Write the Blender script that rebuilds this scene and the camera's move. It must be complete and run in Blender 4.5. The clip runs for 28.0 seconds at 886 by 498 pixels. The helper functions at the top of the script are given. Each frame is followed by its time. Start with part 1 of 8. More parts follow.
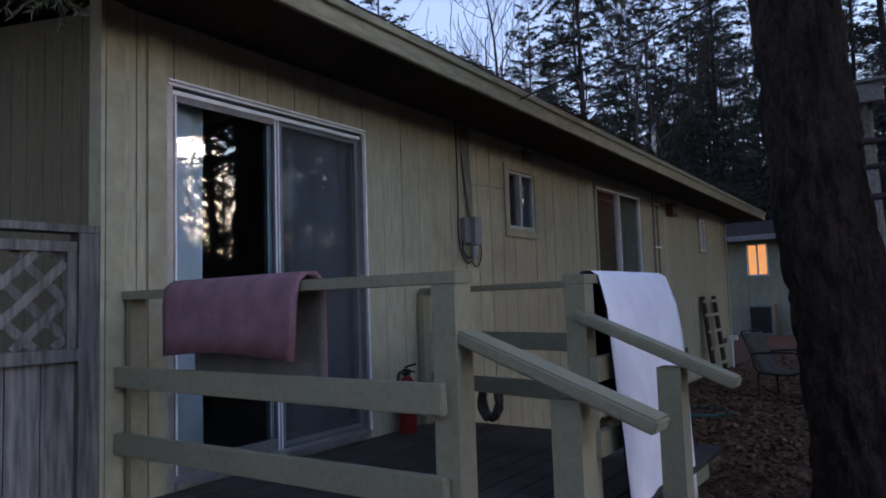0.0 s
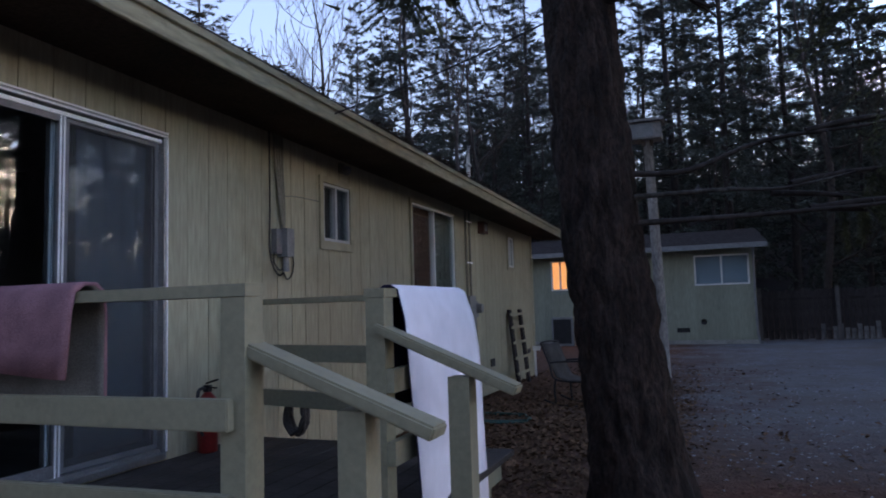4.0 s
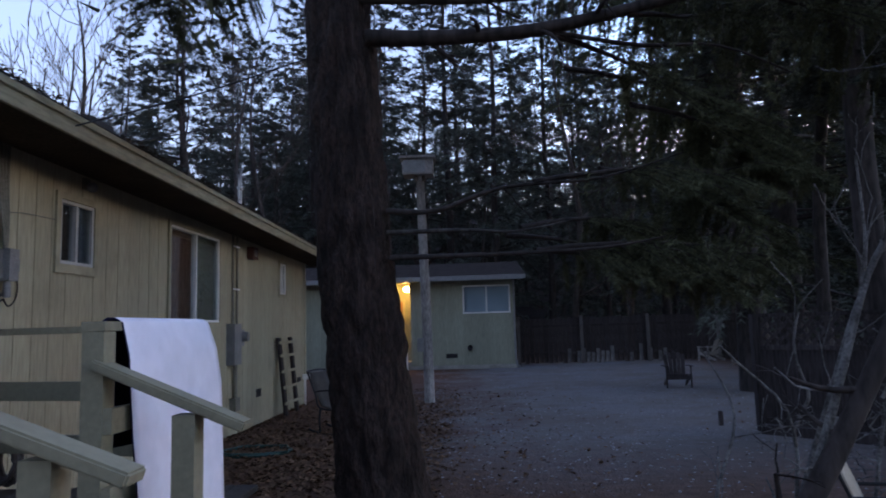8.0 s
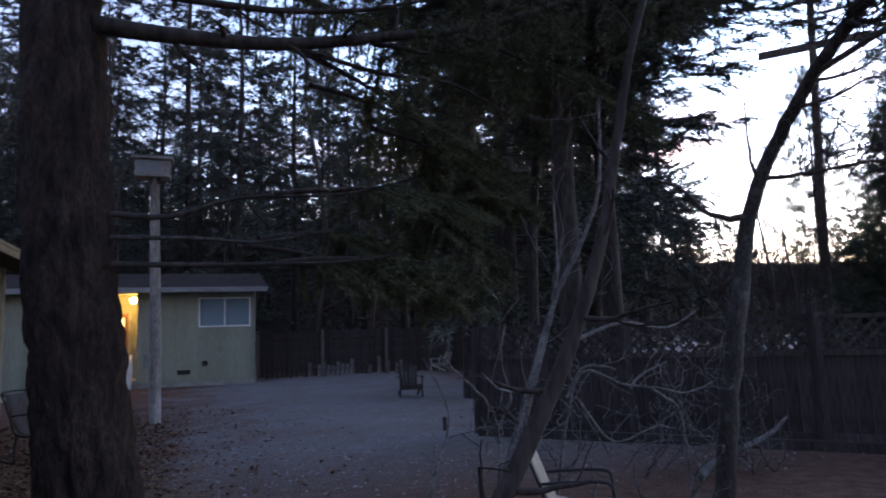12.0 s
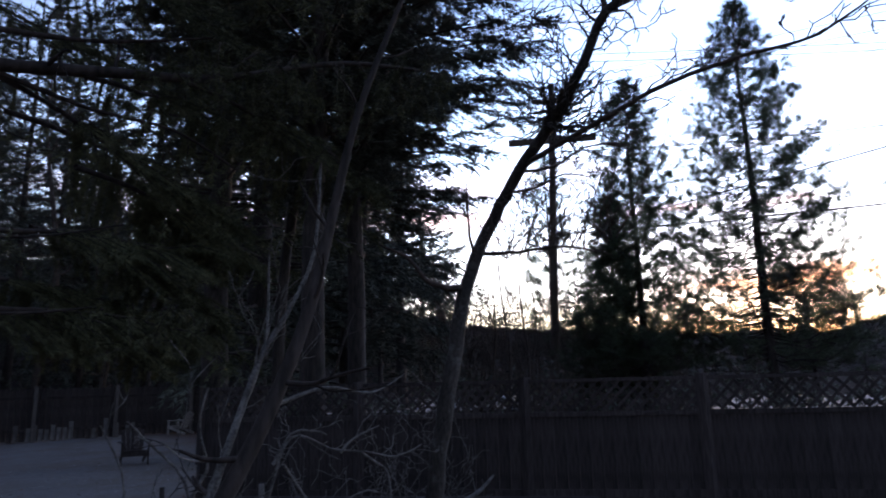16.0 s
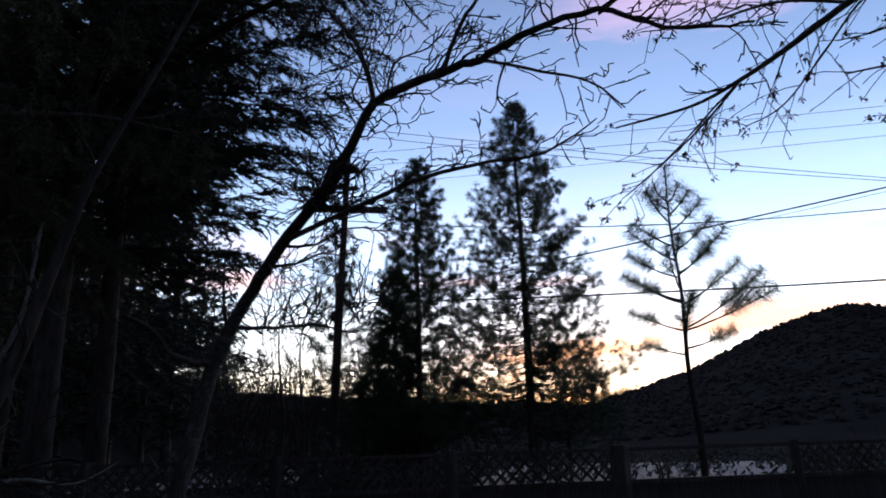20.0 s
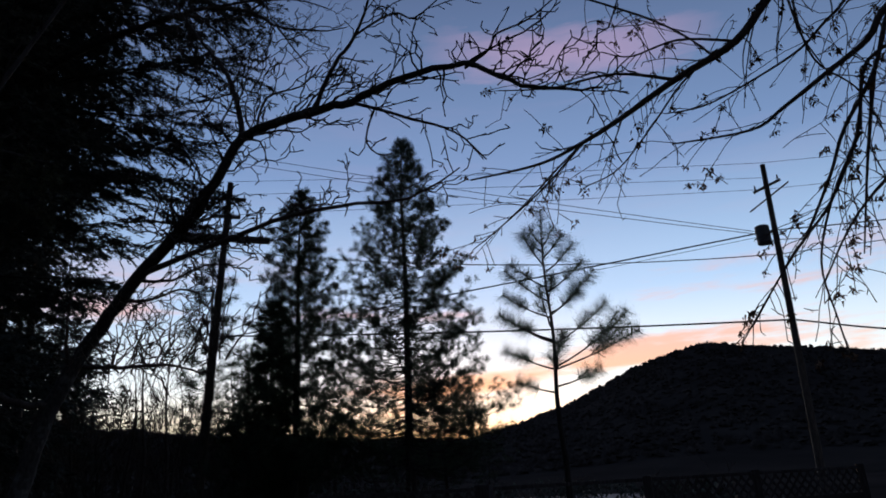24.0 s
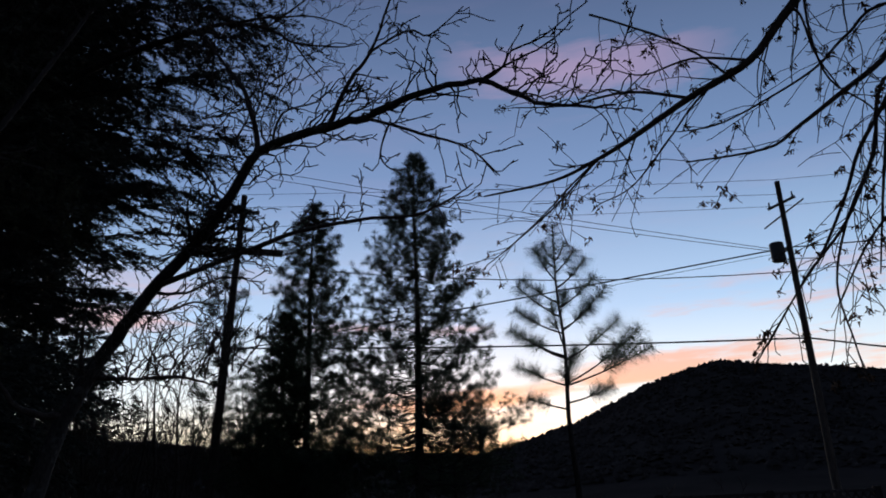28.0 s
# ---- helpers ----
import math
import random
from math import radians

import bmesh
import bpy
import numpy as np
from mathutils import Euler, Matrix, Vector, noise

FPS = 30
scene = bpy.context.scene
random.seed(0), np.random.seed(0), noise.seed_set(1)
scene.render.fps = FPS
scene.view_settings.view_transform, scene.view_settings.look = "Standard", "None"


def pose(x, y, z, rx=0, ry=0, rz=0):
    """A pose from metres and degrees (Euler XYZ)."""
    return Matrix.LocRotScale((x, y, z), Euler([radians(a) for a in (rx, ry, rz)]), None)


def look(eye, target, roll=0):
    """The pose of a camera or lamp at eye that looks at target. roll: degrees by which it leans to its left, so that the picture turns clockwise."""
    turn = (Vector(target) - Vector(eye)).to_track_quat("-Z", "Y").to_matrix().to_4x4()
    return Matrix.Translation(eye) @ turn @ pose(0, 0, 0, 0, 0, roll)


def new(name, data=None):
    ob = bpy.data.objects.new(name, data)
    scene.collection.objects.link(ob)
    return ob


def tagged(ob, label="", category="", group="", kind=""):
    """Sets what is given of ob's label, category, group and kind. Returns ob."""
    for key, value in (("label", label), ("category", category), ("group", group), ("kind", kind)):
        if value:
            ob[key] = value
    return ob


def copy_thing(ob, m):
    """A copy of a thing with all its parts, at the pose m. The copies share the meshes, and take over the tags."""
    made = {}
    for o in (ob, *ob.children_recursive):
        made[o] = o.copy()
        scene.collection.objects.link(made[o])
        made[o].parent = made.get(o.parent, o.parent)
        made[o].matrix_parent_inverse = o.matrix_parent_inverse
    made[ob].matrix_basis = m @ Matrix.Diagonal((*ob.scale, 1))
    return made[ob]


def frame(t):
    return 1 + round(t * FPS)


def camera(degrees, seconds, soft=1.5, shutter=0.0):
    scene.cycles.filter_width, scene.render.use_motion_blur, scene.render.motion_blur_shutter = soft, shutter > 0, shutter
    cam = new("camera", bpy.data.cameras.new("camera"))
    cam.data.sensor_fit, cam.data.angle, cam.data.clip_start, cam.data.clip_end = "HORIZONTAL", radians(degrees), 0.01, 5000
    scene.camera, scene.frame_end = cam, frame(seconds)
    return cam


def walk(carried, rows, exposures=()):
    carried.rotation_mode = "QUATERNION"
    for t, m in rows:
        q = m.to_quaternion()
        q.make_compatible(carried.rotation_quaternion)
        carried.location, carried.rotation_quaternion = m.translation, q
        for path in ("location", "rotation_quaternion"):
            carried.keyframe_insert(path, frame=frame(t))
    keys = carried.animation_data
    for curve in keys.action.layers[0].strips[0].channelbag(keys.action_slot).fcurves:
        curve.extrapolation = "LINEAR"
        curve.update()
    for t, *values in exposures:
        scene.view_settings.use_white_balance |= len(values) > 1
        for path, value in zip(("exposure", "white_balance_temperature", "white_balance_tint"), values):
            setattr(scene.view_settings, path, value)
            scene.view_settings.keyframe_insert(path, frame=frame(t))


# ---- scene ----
cam = camera(66.8, 28.0, soft=1.8, shutter=0.5)
PATH = [
    (0, (-0.016, 0.156, 1.385), (-1.192, 1.767, 1.536), -1.9),
    (0.5, (-0.009, 0.153, 1.385), (-1.182, 1.766, 1.536), -1.8),
    (1, (0.001, 0.155, 1.385), (-1.154, 1.781, 1.536), -1.7),
    (1.5, (0.011, 0.161, 1.387), (-1.095, 1.82, 1.537), -1.6),
    (2, (0.031, 0.165, 1.386), (-0.996, 1.875, 1.538), -1.6),
    (2.5, (0.052, 0.16, 1.388), (-0.883, 1.922, 1.542), -1.5),
    (3, (0.06, 0.165, 1.384), (-0.798, 1.965, 1.544), -1.7),
    (3.5, (0.075, 0.161, 1.384), (-0.714, 1.992, 1.546), -1.7),
    (5.5, (0.15, 0.161, 1.392), (-0.356, 2.085, 1.596), -2.1),
    (6, (0.189, 0.151, 1.398), (-0.246, 2.092, 1.608), -1.9),
    (6.5, (0.219, 0.147, 1.399), (-0.135, 2.104, 1.612), -1.8),
    (7, (0.248, 0.141, 1.404), (-0.02, 2.111, 1.621), -1.7),
    (7.5, (0.271, 0.14, 1.409), (0.091, 2.119, 1.631), -1.6),
    (8, (0.295, 0.13, 1.414), (0.198, 2.114, 1.642), -1.7),
    (8.5, (0.25, 0.197, 1.435), (0.238, 2.184, 1.668), -1.7),
    (9, (0.263, 0.174, 1.419), (0.332, 2.159, 1.658), -1.7),
    (9.5, (0.269, 0.172, 1.407), (0.428, 2.151, 1.65), -2.0),
    (10, (0.237, 0.203, 1.406), (0.495, 2.171, 1.652), -2.0),
    (10.5, (0.251, 0.167, 1.395), (0.597, 2.121, 1.644), -2.0),
    (11, (0.268, 0.129, 1.4), (0.702, 2.066, 1.648), -1.8),
    (11.5, (0.319, 0.093, 1.397), (0.85, 2.005, 1.643), -1.7),
    (12, (0.334, 0.023, 1.397), (0.972, 1.903, 1.643), -1.9),
    (12.5, (0.342, -0.023, 1.398), (1.075, 1.82, 1.653), -2.0),
    (14.5, (0.409, -0.266, 1.337), (1.415, 1.424, 1.699), -1.9),
    (15, (0.437, -0.285, 1.37), (1.514, 1.359, 1.743), -1.6),
    (15.5, (0.477, -0.295, 1.371), (1.621, 1.299, 1.756), -1.5),
    (16, (0.646, -0.147, 1.421), (1.868, 1.386, 1.816), -1.4),
    (16.5, (0.64, -0.218, 1.388), (1.941, 1.245, 1.798), -1.3),
    (17, (0.714, -0.22, 1.435), (2.085, 1.171, 1.865), -1.2),
    (17.5, (0.74, -0.258, 1.451), (2.17, 1.063, 1.911), -1.1),
    (18, (0.749, -0.302, 1.467), (2.227, 0.953, 1.958), -1.5),
    (18.5, (0.77, -0.332, 1.48), (2.285, 0.866, 1.998), -1.8),
    (19, (0.759, -0.378, 1.466), (2.305, 0.769, 2.005), -1.9),
    (19.5, (0.812, -0.383, 1.513), (2.388, 0.717, 2.067), -1.8),
    (20, (0.826, -0.421, 1.515), (2.427, 0.634, 2.083), -1.8),
    (20.5, (0.83, -0.446, 1.506), (2.456, 0.566, 2.083), -2.0),
    (21, (0.835, -0.48, 1.518), (2.486, 0.487, 2.1), -1.6),
    (21.5, (0.858, -0.498, 1.53), (2.533, 0.42, 2.124), -2.2),
    (22, (0.883, -0.515, 1.553), (2.579, 0.354, 2.159), -2.4),
    (22.5, (0.886, -0.536, 1.56), (2.602, 0.285, 2.178), -2.5),
    (24.5, (0.881, -0.61, 1.57), (2.619, 0.132, 2.224), -3.1),
    (25, (0.891, -0.608, 1.575), (2.627, 0.136, 2.233), -3.0),
    (25.5, (0.882, -0.609, 1.572), (2.616, 0.134, 2.236), -2.9),
    (26, (0.885, -0.6, 1.578), (2.616, 0.142, 2.251), -2.7),
    (26.5, (0.89, -0.57, 1.58), (2.617, 0.171, 2.263), -2.9),
    (27, (0.893, -0.568, 1.585), (2.615, 0.182, 2.273), -2.7),
    (27.5, (0.884, -0.584, 1.583), (2.601, 0.176, 2.272), -2.5),
    (28, (0.864, -0.603, 1.57), (2.575, 0.169, 2.261), -2.2),
]
EXPO = [(0, 2.92, 6540, 12), (3, 3.06, 6520, 12), (7, 3.1, 6500, 12), (10, 3.28, 6580, 15), (12.5, 3.36, 6620, 17), (14.5, 3.14, 6630, 17), (16, 2.62, 6650, 14), (17, 2.24, 6600, 13), (18, 1.78, 6600, 11),
        (19, 1.4, 6600, 10), (20, 1.2, 6580, 10), (21, 0.78, 6530, 10), (22.5, 0.39, 6500, 10), (24.5, 0.27, 6500, 9), (28, 0.22, 6500, 9)]
walk(cam, [(t, look(eye, aim, roll)) for t, eye, aim, roll in PATH], EXPO)

# ---- world, sun ----
GLOW = Vector((math.sin(radians(66)), math.cos(radians(66)), 0.03)).normalized()


def build_world():
    world = bpy.data.worlds.new("dusk_sky")
    scene.world = world
    world.use_nodes = True
    nt = world.node_tree
    n, l = nt.nodes, nt.links
    n.clear()
    out = n.new("ShaderNodeOutputWorld")
    bg = n.new("ShaderNodeBackground")
    l.new(bg.outputs[0], out.inputs[0])
    co = n.new("ShaderNodeTexCoord")
    sep = n.new("ShaderNodeSeparateXYZ")
    l.new(co.outputs["Generated"], sep.inputs[0])

    def math_node(op, a, b=None, clamp=False):
        m = n.new("ShaderNodeMath")
        m.operation, m.use_clamp = op, clamp
        for i, v in enumerate((a, b)):
            if v is None:
                continue
            if isinstance(v, (int, float)):
                m.inputs[i].default_value = v
            else:
                l.new(v, m.inputs[i])
        return m.outputs[0]

    def mix(fac, a, b, mode="MIX"):
        m = n.new("ShaderNodeMix")
        m.data_type, m.blend_type = "RGBA", mode
        for i, v in ((0, fac), (6, a), (7, b)):
            if isinstance(v, (int, float)):
                m.inputs[i].default_value = v
            elif isinstance(v, tuple):
                m.inputs[i].default_value = (*v, 1)
            else:
                l.new(v, m.inputs[i])
        return m.outputs[2]

    # colour of the clear evening sky by height
    ramp = n.new("ShaderNodeValToRGB")
    l.new(math_node("MULTIPLY", sep.outputs[2], 1.0, True), ramp.inputs[0])
    stops = ((0.0, (0.95, 0.50, 0.20)), (0.045, (1.05, 0.62, 0.30)), (0.075, (1.08, 0.98, 0.76)), (0.13, (0.74, 0.83, 0.90)),
             (0.25, (0.34, 0.51, 0.76)), (0.42, (0.135, 0.235, 0.45)), (0.65, (0.06, 0.10, 0.22)), (1.0, (0.02, 0.033, 0.08)))
    el = ramp.color_ramp.elements
    el[0].position, el[0].color = stops[0][0], (*stops[0][1], 1)
    el[1].position, el[1].color = stops[-1][0], (*stops[-1][1], 1)
    for p, c in stops[1:-1]:
        e = el.new(p)
        e.color = (*c, 1)
    # away from the glow the low sky is plain blue
    away = n.new("ShaderNodeValToRGB")
    l.new(math_node("MULTIPLY", sep.outputs[2], 1.0, True), away.inputs[0])
    stops2 = ((0.0, (0.038, 0.043, 0.064)), (0.2, (0.056, 0.078, 0.138)), (0.45, (0.045, 0.066, 0.130)), (1.0, (0.018, 0.030, 0.072)))
    el = away.color_ramp.elements
    el[0].position, el[0].color = stops2[0][0], (*stops2[0][1], 1)
    el[1].position, el[1].color = stops2[-1][0], (*stops2[-1][1], 1)
    for p, c in stops2[1:-1]:
        e = el.new(p)
        e.color = (*c, 1)
    dot = n.new("ShaderNodeVectorMath")
    dot.operation = "DOT_PRODUCT"
    l.new(co.outputs["Generated"], dot.inputs[0])
    dot.inputs[1].default_value = GLOW
    near = n.new("ShaderNodeMapRange")
    near.interpolation_type = "SMOOTHSTEP"
    l.new(dot.outputs["Value"], near.inputs[0])
    near.inputs[1].default_value, near.inputs[2].default_value = 0.25, 0.95
    # the quarter of the sky behind the sunset's side is the darkest
    back = n.new("ShaderNodeVectorMath")
    back.operation = "DOT_PRODUCT"
    l.new(co.outputs["Generated"], back.inputs[0])
    back.inputs[1].default_value = (0.17, 0.985, 0.0)
    dim = n.new("ShaderNodeMapRange")
    dim.interpolation_type = "SMOOTHSTEP"
    l.new(back.outputs["Value"], dim.inputs[0])
    dim.inputs[1].default_value, dim.inputs[2].default_value, dim.inputs[3].default_value, dim.inputs[4].default_value = -0.9, 0.45, 0.75, 1.0
    plain = n.new("ShaderNodeVectorMath")
    plain.operation = "SCALE"
    l.new(away.outputs[0], plain.inputs[0])
    l.new(dim.outputs[0], plain.inputs["Scale"])
    base = mix(near.outputs[0], plain.outputs[0], ramp.outputs[0])
    # long pink cloud streaks
    mp = n.new("ShaderNodeMapping")
    l.new(co.outputs["Generated"], mp.inputs[0])
    mp.inputs["Rotation"].default_value = (0.05, -0.06, 0)
    mp.inputs["Scale"].default_value = (1.3, 1.3, 9.0)
    nz = n.new("ShaderNodeTexNoise")
    l.new(mp.outputs[0], nz.inputs[0])
    nz.inputs["Scale"].default_value, nz.inputs["Detail"].default_value, nz.inputs["Roughness"].default_value = 1.7, 6, 0.62
    cl = n.new("ShaderNodeMapRange")
    cl.interpolation_type = "SMOOTHSTEP"
    l.new(nz.outputs[0], cl.inputs[0])
    cl.inputs[1].default_value, cl.inputs[2].default_value = 0.475, 0.63
    up = n.new("ShaderNodeMapRange")
    l.new(sep.outputs[2], up.inputs[0])
    up.inputs[1].default_value, up.inputs[2].default_value, up.inputs[3].default_value, up.inputs[4].default_value = 0.22, 0.33, 1.0, 0.06
    tint = n.new("ShaderNodeValToRGB")
    l.new(math_node("MULTIPLY", sep.outputs[2], 1.0, True), tint.inputs[0])
    el = tint.color_ramp.elements
    el[0].position, el[0].color = 0.08, (0.85, 0.38, 0.17, 1)
    el[1].position, el[1].color = 0.5, (0.42, 0.28, 0.46, 1)
    e = el.new(0.2)
    e.color = (0.70, 0.38, 0.34, 1)
    amount = math_node("MULTIPLY", math_node("MULTIPLY", cl.outputs[0], up.outputs[0]), near.outputs[0])
    col = mix(math_node("MULTIPLY", amount, 0.9), base, tint.outputs[0])
    # a broad pink streak high over the glow, and a fainter one beside it
    hx = n.new("ShaderNodeVectorMath")
    hx.operation = "DOT_PRODUCT"
    l.new(co.outputs["Generated"], hx.inputs[0])
    hx.inputs[1].default_value = (0.259, -0.966, 0.0)
    for u0, v0, wide, tall, k in ((0.07, 0.552, 0.21, 0.040, 0.62),):
        du = math_node("DIVIDE", math_node("SUBTRACT", hx.outputs["Value"], u0), wide)
        tilt = math_node("ADD", math_node("MULTIPLY", math_node("SUBTRACT", hx.outputs["Value"], u0), -0.10), v0)
        ragged = math_node("MULTIPLY", math_node("SUBTRACT", nz.outputs[0], 0.5), 0.16)
        dv = math_node("DIVIDE", math_node("SUBTRACT", math_node("ADD", sep.outputs[2], ragged), tilt), tall)
        soft = math_node("SUBTRACT", 1.0, math_node("ADD", math_node("MULTIPLY", du, du), math_node("MULTIPLY", dv, dv)), True)
        col = mix(math_node("MULTIPLY", math_node("MULTIPLY", soft, near.outputs[0]), k), col, (0.43, 0.27, 0.42))
    sky = n.new("ShaderNodeTexSky")
    sky.sky_type, sky.sun_disc = "NISHITA", False
    sky.sun_elevation, sky.sun_rotation = radians(0.5), radians(66)
    sky_part = mix(0.06, (0.0, 0.0, 0.0), sky.outputs[0])
    total = mix(1.0, col, sky_part, "ADD")
    l.new(total, bg.inputs[0])
    bg.inputs[1].default_value = 1.0


build_world()
sun_data = bpy.data.lights.new("sun", "SUN")
sun_data.energy, sun_data.angle, sun_data.color = 0.34, radians(25), (1.0, 0.72, 0.5)
sun = new("sun", sun_data)
sun.matrix_world = look((60, 27, 8), (0, 0, 0))

# ---- materials ----
MATS = {}


def material(name, base, rough=0.7, metal=0.0, var=0.25, scale=6.0, fine=60.0, bump=0.15, stretch=(1, 1, 1), tint2=None, per_object=0.0,
             per_island=0.0, spec=0.3, coat=0.0, dirt=None, bump_dist=0.01):
    """A surface with stains at one scale, grain at another and fine relief."""
    if name in MATS:
        return MATS[name]
    m = bpy.data.materials.new(name)
    m.use_nodes = True
    nt = m.node_tree
    n, l = nt.nodes, nt.links
    b = n["Principled BSDF"]
    co = n.new("ShaderNodeTexCoord")
    mp = n.new("ShaderNodeMapping")
    mp.inputs["Scale"].default_value = stretch
    l.new(co.outputs["Object"], mp.inputs[0])
    big = n.new("ShaderNodeTexNoise")
    big.inputs["Scale"].default_value, big.inputs["Detail"].default_value = scale, 5
    small = n.new("ShaderNodeTexNoise")
    small.inputs["Scale"].default_value, small.inputs["Detail"].default_value = fine, 4
    l.new(mp.outputs[0], big.inputs[0])
    l.new(mp.outputs[0], small.inputs[0])
    lo = tuple(max(0.0, c * (1 - var)) for c in base)
    hi = tint2 or tuple(min(1.0, c * (1 + var)) for c in base)
    mr = n.new("ShaderNodeMapRange")
    l.new(big.outputs[0], mr.inputs[0])
    mr.inputs[1].default_value, mr.inputs[2].default_value = 0.32, 0.68
    mx = n.new("ShaderNodeMix")
    mx.data_type = "RGBA"
    l.new(mr.outputs[0], mx.inputs[0])
    mx.inputs[6].default_value, mx.inputs[7].default_value = (*lo, 1), (*hi, 1)
    ov = n.new("ShaderNodeMix")
    ov.data_type, ov.blend_type = "RGBA", "OVERLAY"
    ov.inputs[0].default_value = min(1.0, var * 1.6)
    l.new(mx.outputs[2], ov.inputs[6])
    gray = n.new("ShaderNodeMapRange")
    l.new(small.outputs[0], gray.inputs[0])
    gray.inputs[1].default_value, gray.inputs[2].default_value = 0.3, 0.7
    l.new(gray.outputs[0], ov.inputs[7])
    col = ov.outputs[2]
    if dirt:
        dn = n.new("ShaderNodeTexNoise")
        dn.inputs["Scale"].default_value, dn.inputs["Detail"].default_value, dn.inputs["Roughness"].default_value = dirt[1], 6, 0.7
        l.new(co.outputs["Object"], dn.inputs[0])
        dr = n.new("ShaderNodeMapRange")
        l.new(dn.outputs[0], dr.inputs[0])
        dr.inputs[1].default_value, dr.inputs[2].default_value, dr.inputs[4].default_value = 0.55, 0.72, dirt[2]
        dm = n.new("ShaderNodeMix")
        dm.data_type = "RGBA"
        l.new(dr.outputs[0], dm.inputs[0])
        l.new(col, dm.inputs[6])
        dm.inputs[7].default_value = (*dirt[0], 1)
        col = dm.outputs[2]
    if per_object or per_island:
        src = n.new("ShaderNodeObjectInfo" if per_object else "ShaderNodeNewGeometry")
        rnd = src.outputs["Random"] if per_object else src.outputs["Random Per Island"]
        k = per_object or per_island
        vr = n.new("ShaderNodeMapRange")
        l.new(rnd, vr.inputs[0])
        vr.inputs[3].default_value, vr.inputs[4].default_value = 1 - k, 1 + k
        vm = n.new("ShaderNodeVectorMath")
        vm.operation = "SCALE"
        l.new(col, vm.inputs[0])
        l.new(vr.outputs[0], vm.inputs["Scale"])
        col = vm.outputs[0]
    l.new(col, b.inputs["Base Color"])
    rr = n.new("ShaderNodeMapRange")
    l.new(small.outputs[0], rr.inputs[0])
    rr.inputs[3].default_value, rr.inputs[4].default_value = max(0.02, rough - 0.12), min(1.0, rough + 0.12)
    l.new(rr.outputs[0], b.inputs["Roughness"])
    b.inputs["Metallic"].default_value = metal
    b.inputs["Specular IOR Level"].default_value = spec
    if coat:
        b.inputs["Coat Weight"].default_value = coat
    if bump:
        bp = n.new("ShaderNodeBump")
        bp.inputs["Strength"].default_value, bp.inputs["Distance"].default_value = bump, bump_dist
        l.new(small.outputs[0], bp.inputs["Height"])
        l.new(bp.outputs[0], b.inputs["Normal"])
    MATS[name] = m
    return m


def glass_material(name="window_glass", tint=(0.8, 0.86, 0.88), rough=0.0):
    if name in MATS:
        return MATS[name]
    m = bpy.data.materials.new(name)
    m.use_nodes = True
    n, l = m.node_tree.nodes, m.node_tree.links
    n.clear()
    out = n.new("ShaderNodeOutputMaterial")
    tr = n.new("ShaderNodeBsdfTransparent")
    tr.inputs[0].default_value = (*tint, 1)
    gl = n.new("ShaderNodeBsdfGlossy")
    gl.inputs["Roughness"].default_value = rough
    lw = n.new("ShaderNodeLayerWeight")
    lw.inputs[0].default_value = 0.5
    pw = n.new("ShaderNodeMath")
    pw.operation = "POWER"
    l.new(lw.outputs["Facing"], pw.inputs[0])
    pw.inputs[1].default_value = 2.6
    fr = n.new("ShaderNodeMapRange")
    l.new(pw.outputs[0], fr.inputs[0])
    fr.inputs[3].default_value, fr.inputs[4].default_value = 0.07, 1.0
    mx = n.new("ShaderNodeMixShader")
    l.new(fr.outputs[0], mx.inputs[0])
    l.new(tr.outputs[0], mx.inputs[1])
    l.new(gl.outputs[0], mx.inputs[2])
    l.new(mx.outputs[0], out.inputs[0])
    MATS[name] = m
    return m


def lamp_material(name, color, strength):
    if name in MATS:
        return MATS[name]
    m = bpy.data.materials.new(name)
    m.use_nodes = True
    b = m.node_tree.nodes["Principled BSDF"]
    b.inputs["Base Color"].default_value = (*color, 1)
    b.inputs["Emission Color"].default_value = (*color, 1)
    b.inputs["Emission Strength"].default_value = strength
    MATS[name] = m
    return m


SIDING = material("olive_painted_siding", (0.350, 0.322, 0.222), 0.75, var=0.10, scale=1.6, fine=45, stretch=(1, 1, 0.12), bump=0.3, per_object=0.05, dirt=((0.20, 0.19, 0.12), 1.3, 0.45))
TRIM = material("olive_painted_trim", (0.33, 0.305, 0.208), 0.7, var=0.10, scale=3, fine=50, stretch=(1, 0.2, 0.2), bump=0.2, per_object=0.05, dirt=((0.16, 0.15, 0.10), 3.0, 0.4))
FASCIA = material("weathered_olive_fascia", (0.275, 0.245, 0.158), 0.75, var=0.14, scale=2.5, fine=40, stretch=(1, 0.15, 1), bump=0.3, dirt=((0.12, 0.10, 0.06), 3.0, 0.6))
RAIL = material("olive_painted_rail", (0.245, 0.226, 0.152), 0.65, var=0.06, scale=3, fine=40, bump=0.12, per_object=0.06, dirt=((0.13, 0.12, 0.08), 6.0, 0.45))
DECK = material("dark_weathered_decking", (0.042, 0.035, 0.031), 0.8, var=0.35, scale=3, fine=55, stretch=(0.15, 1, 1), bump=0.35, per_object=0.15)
SOFFIT = material("dark_brown_soffit", (0.095, 0.066, 0.047), 0.85, var=0.25, scale=2, fine=40, bump=0.2)
SHINGLE = material("dark_asphalt_shingle", (0.040, 0.033, 0.030), 0.95, var=0.35, scale=5, fine=150, bump=0.5, per_island=0.15, spec=0.05)
ALU = material("dull_aluminium", (0.36, 0.365, 0.37), 0.42, metal=0.9, var=0.1, scale=8, fine=90, bump=0.05)
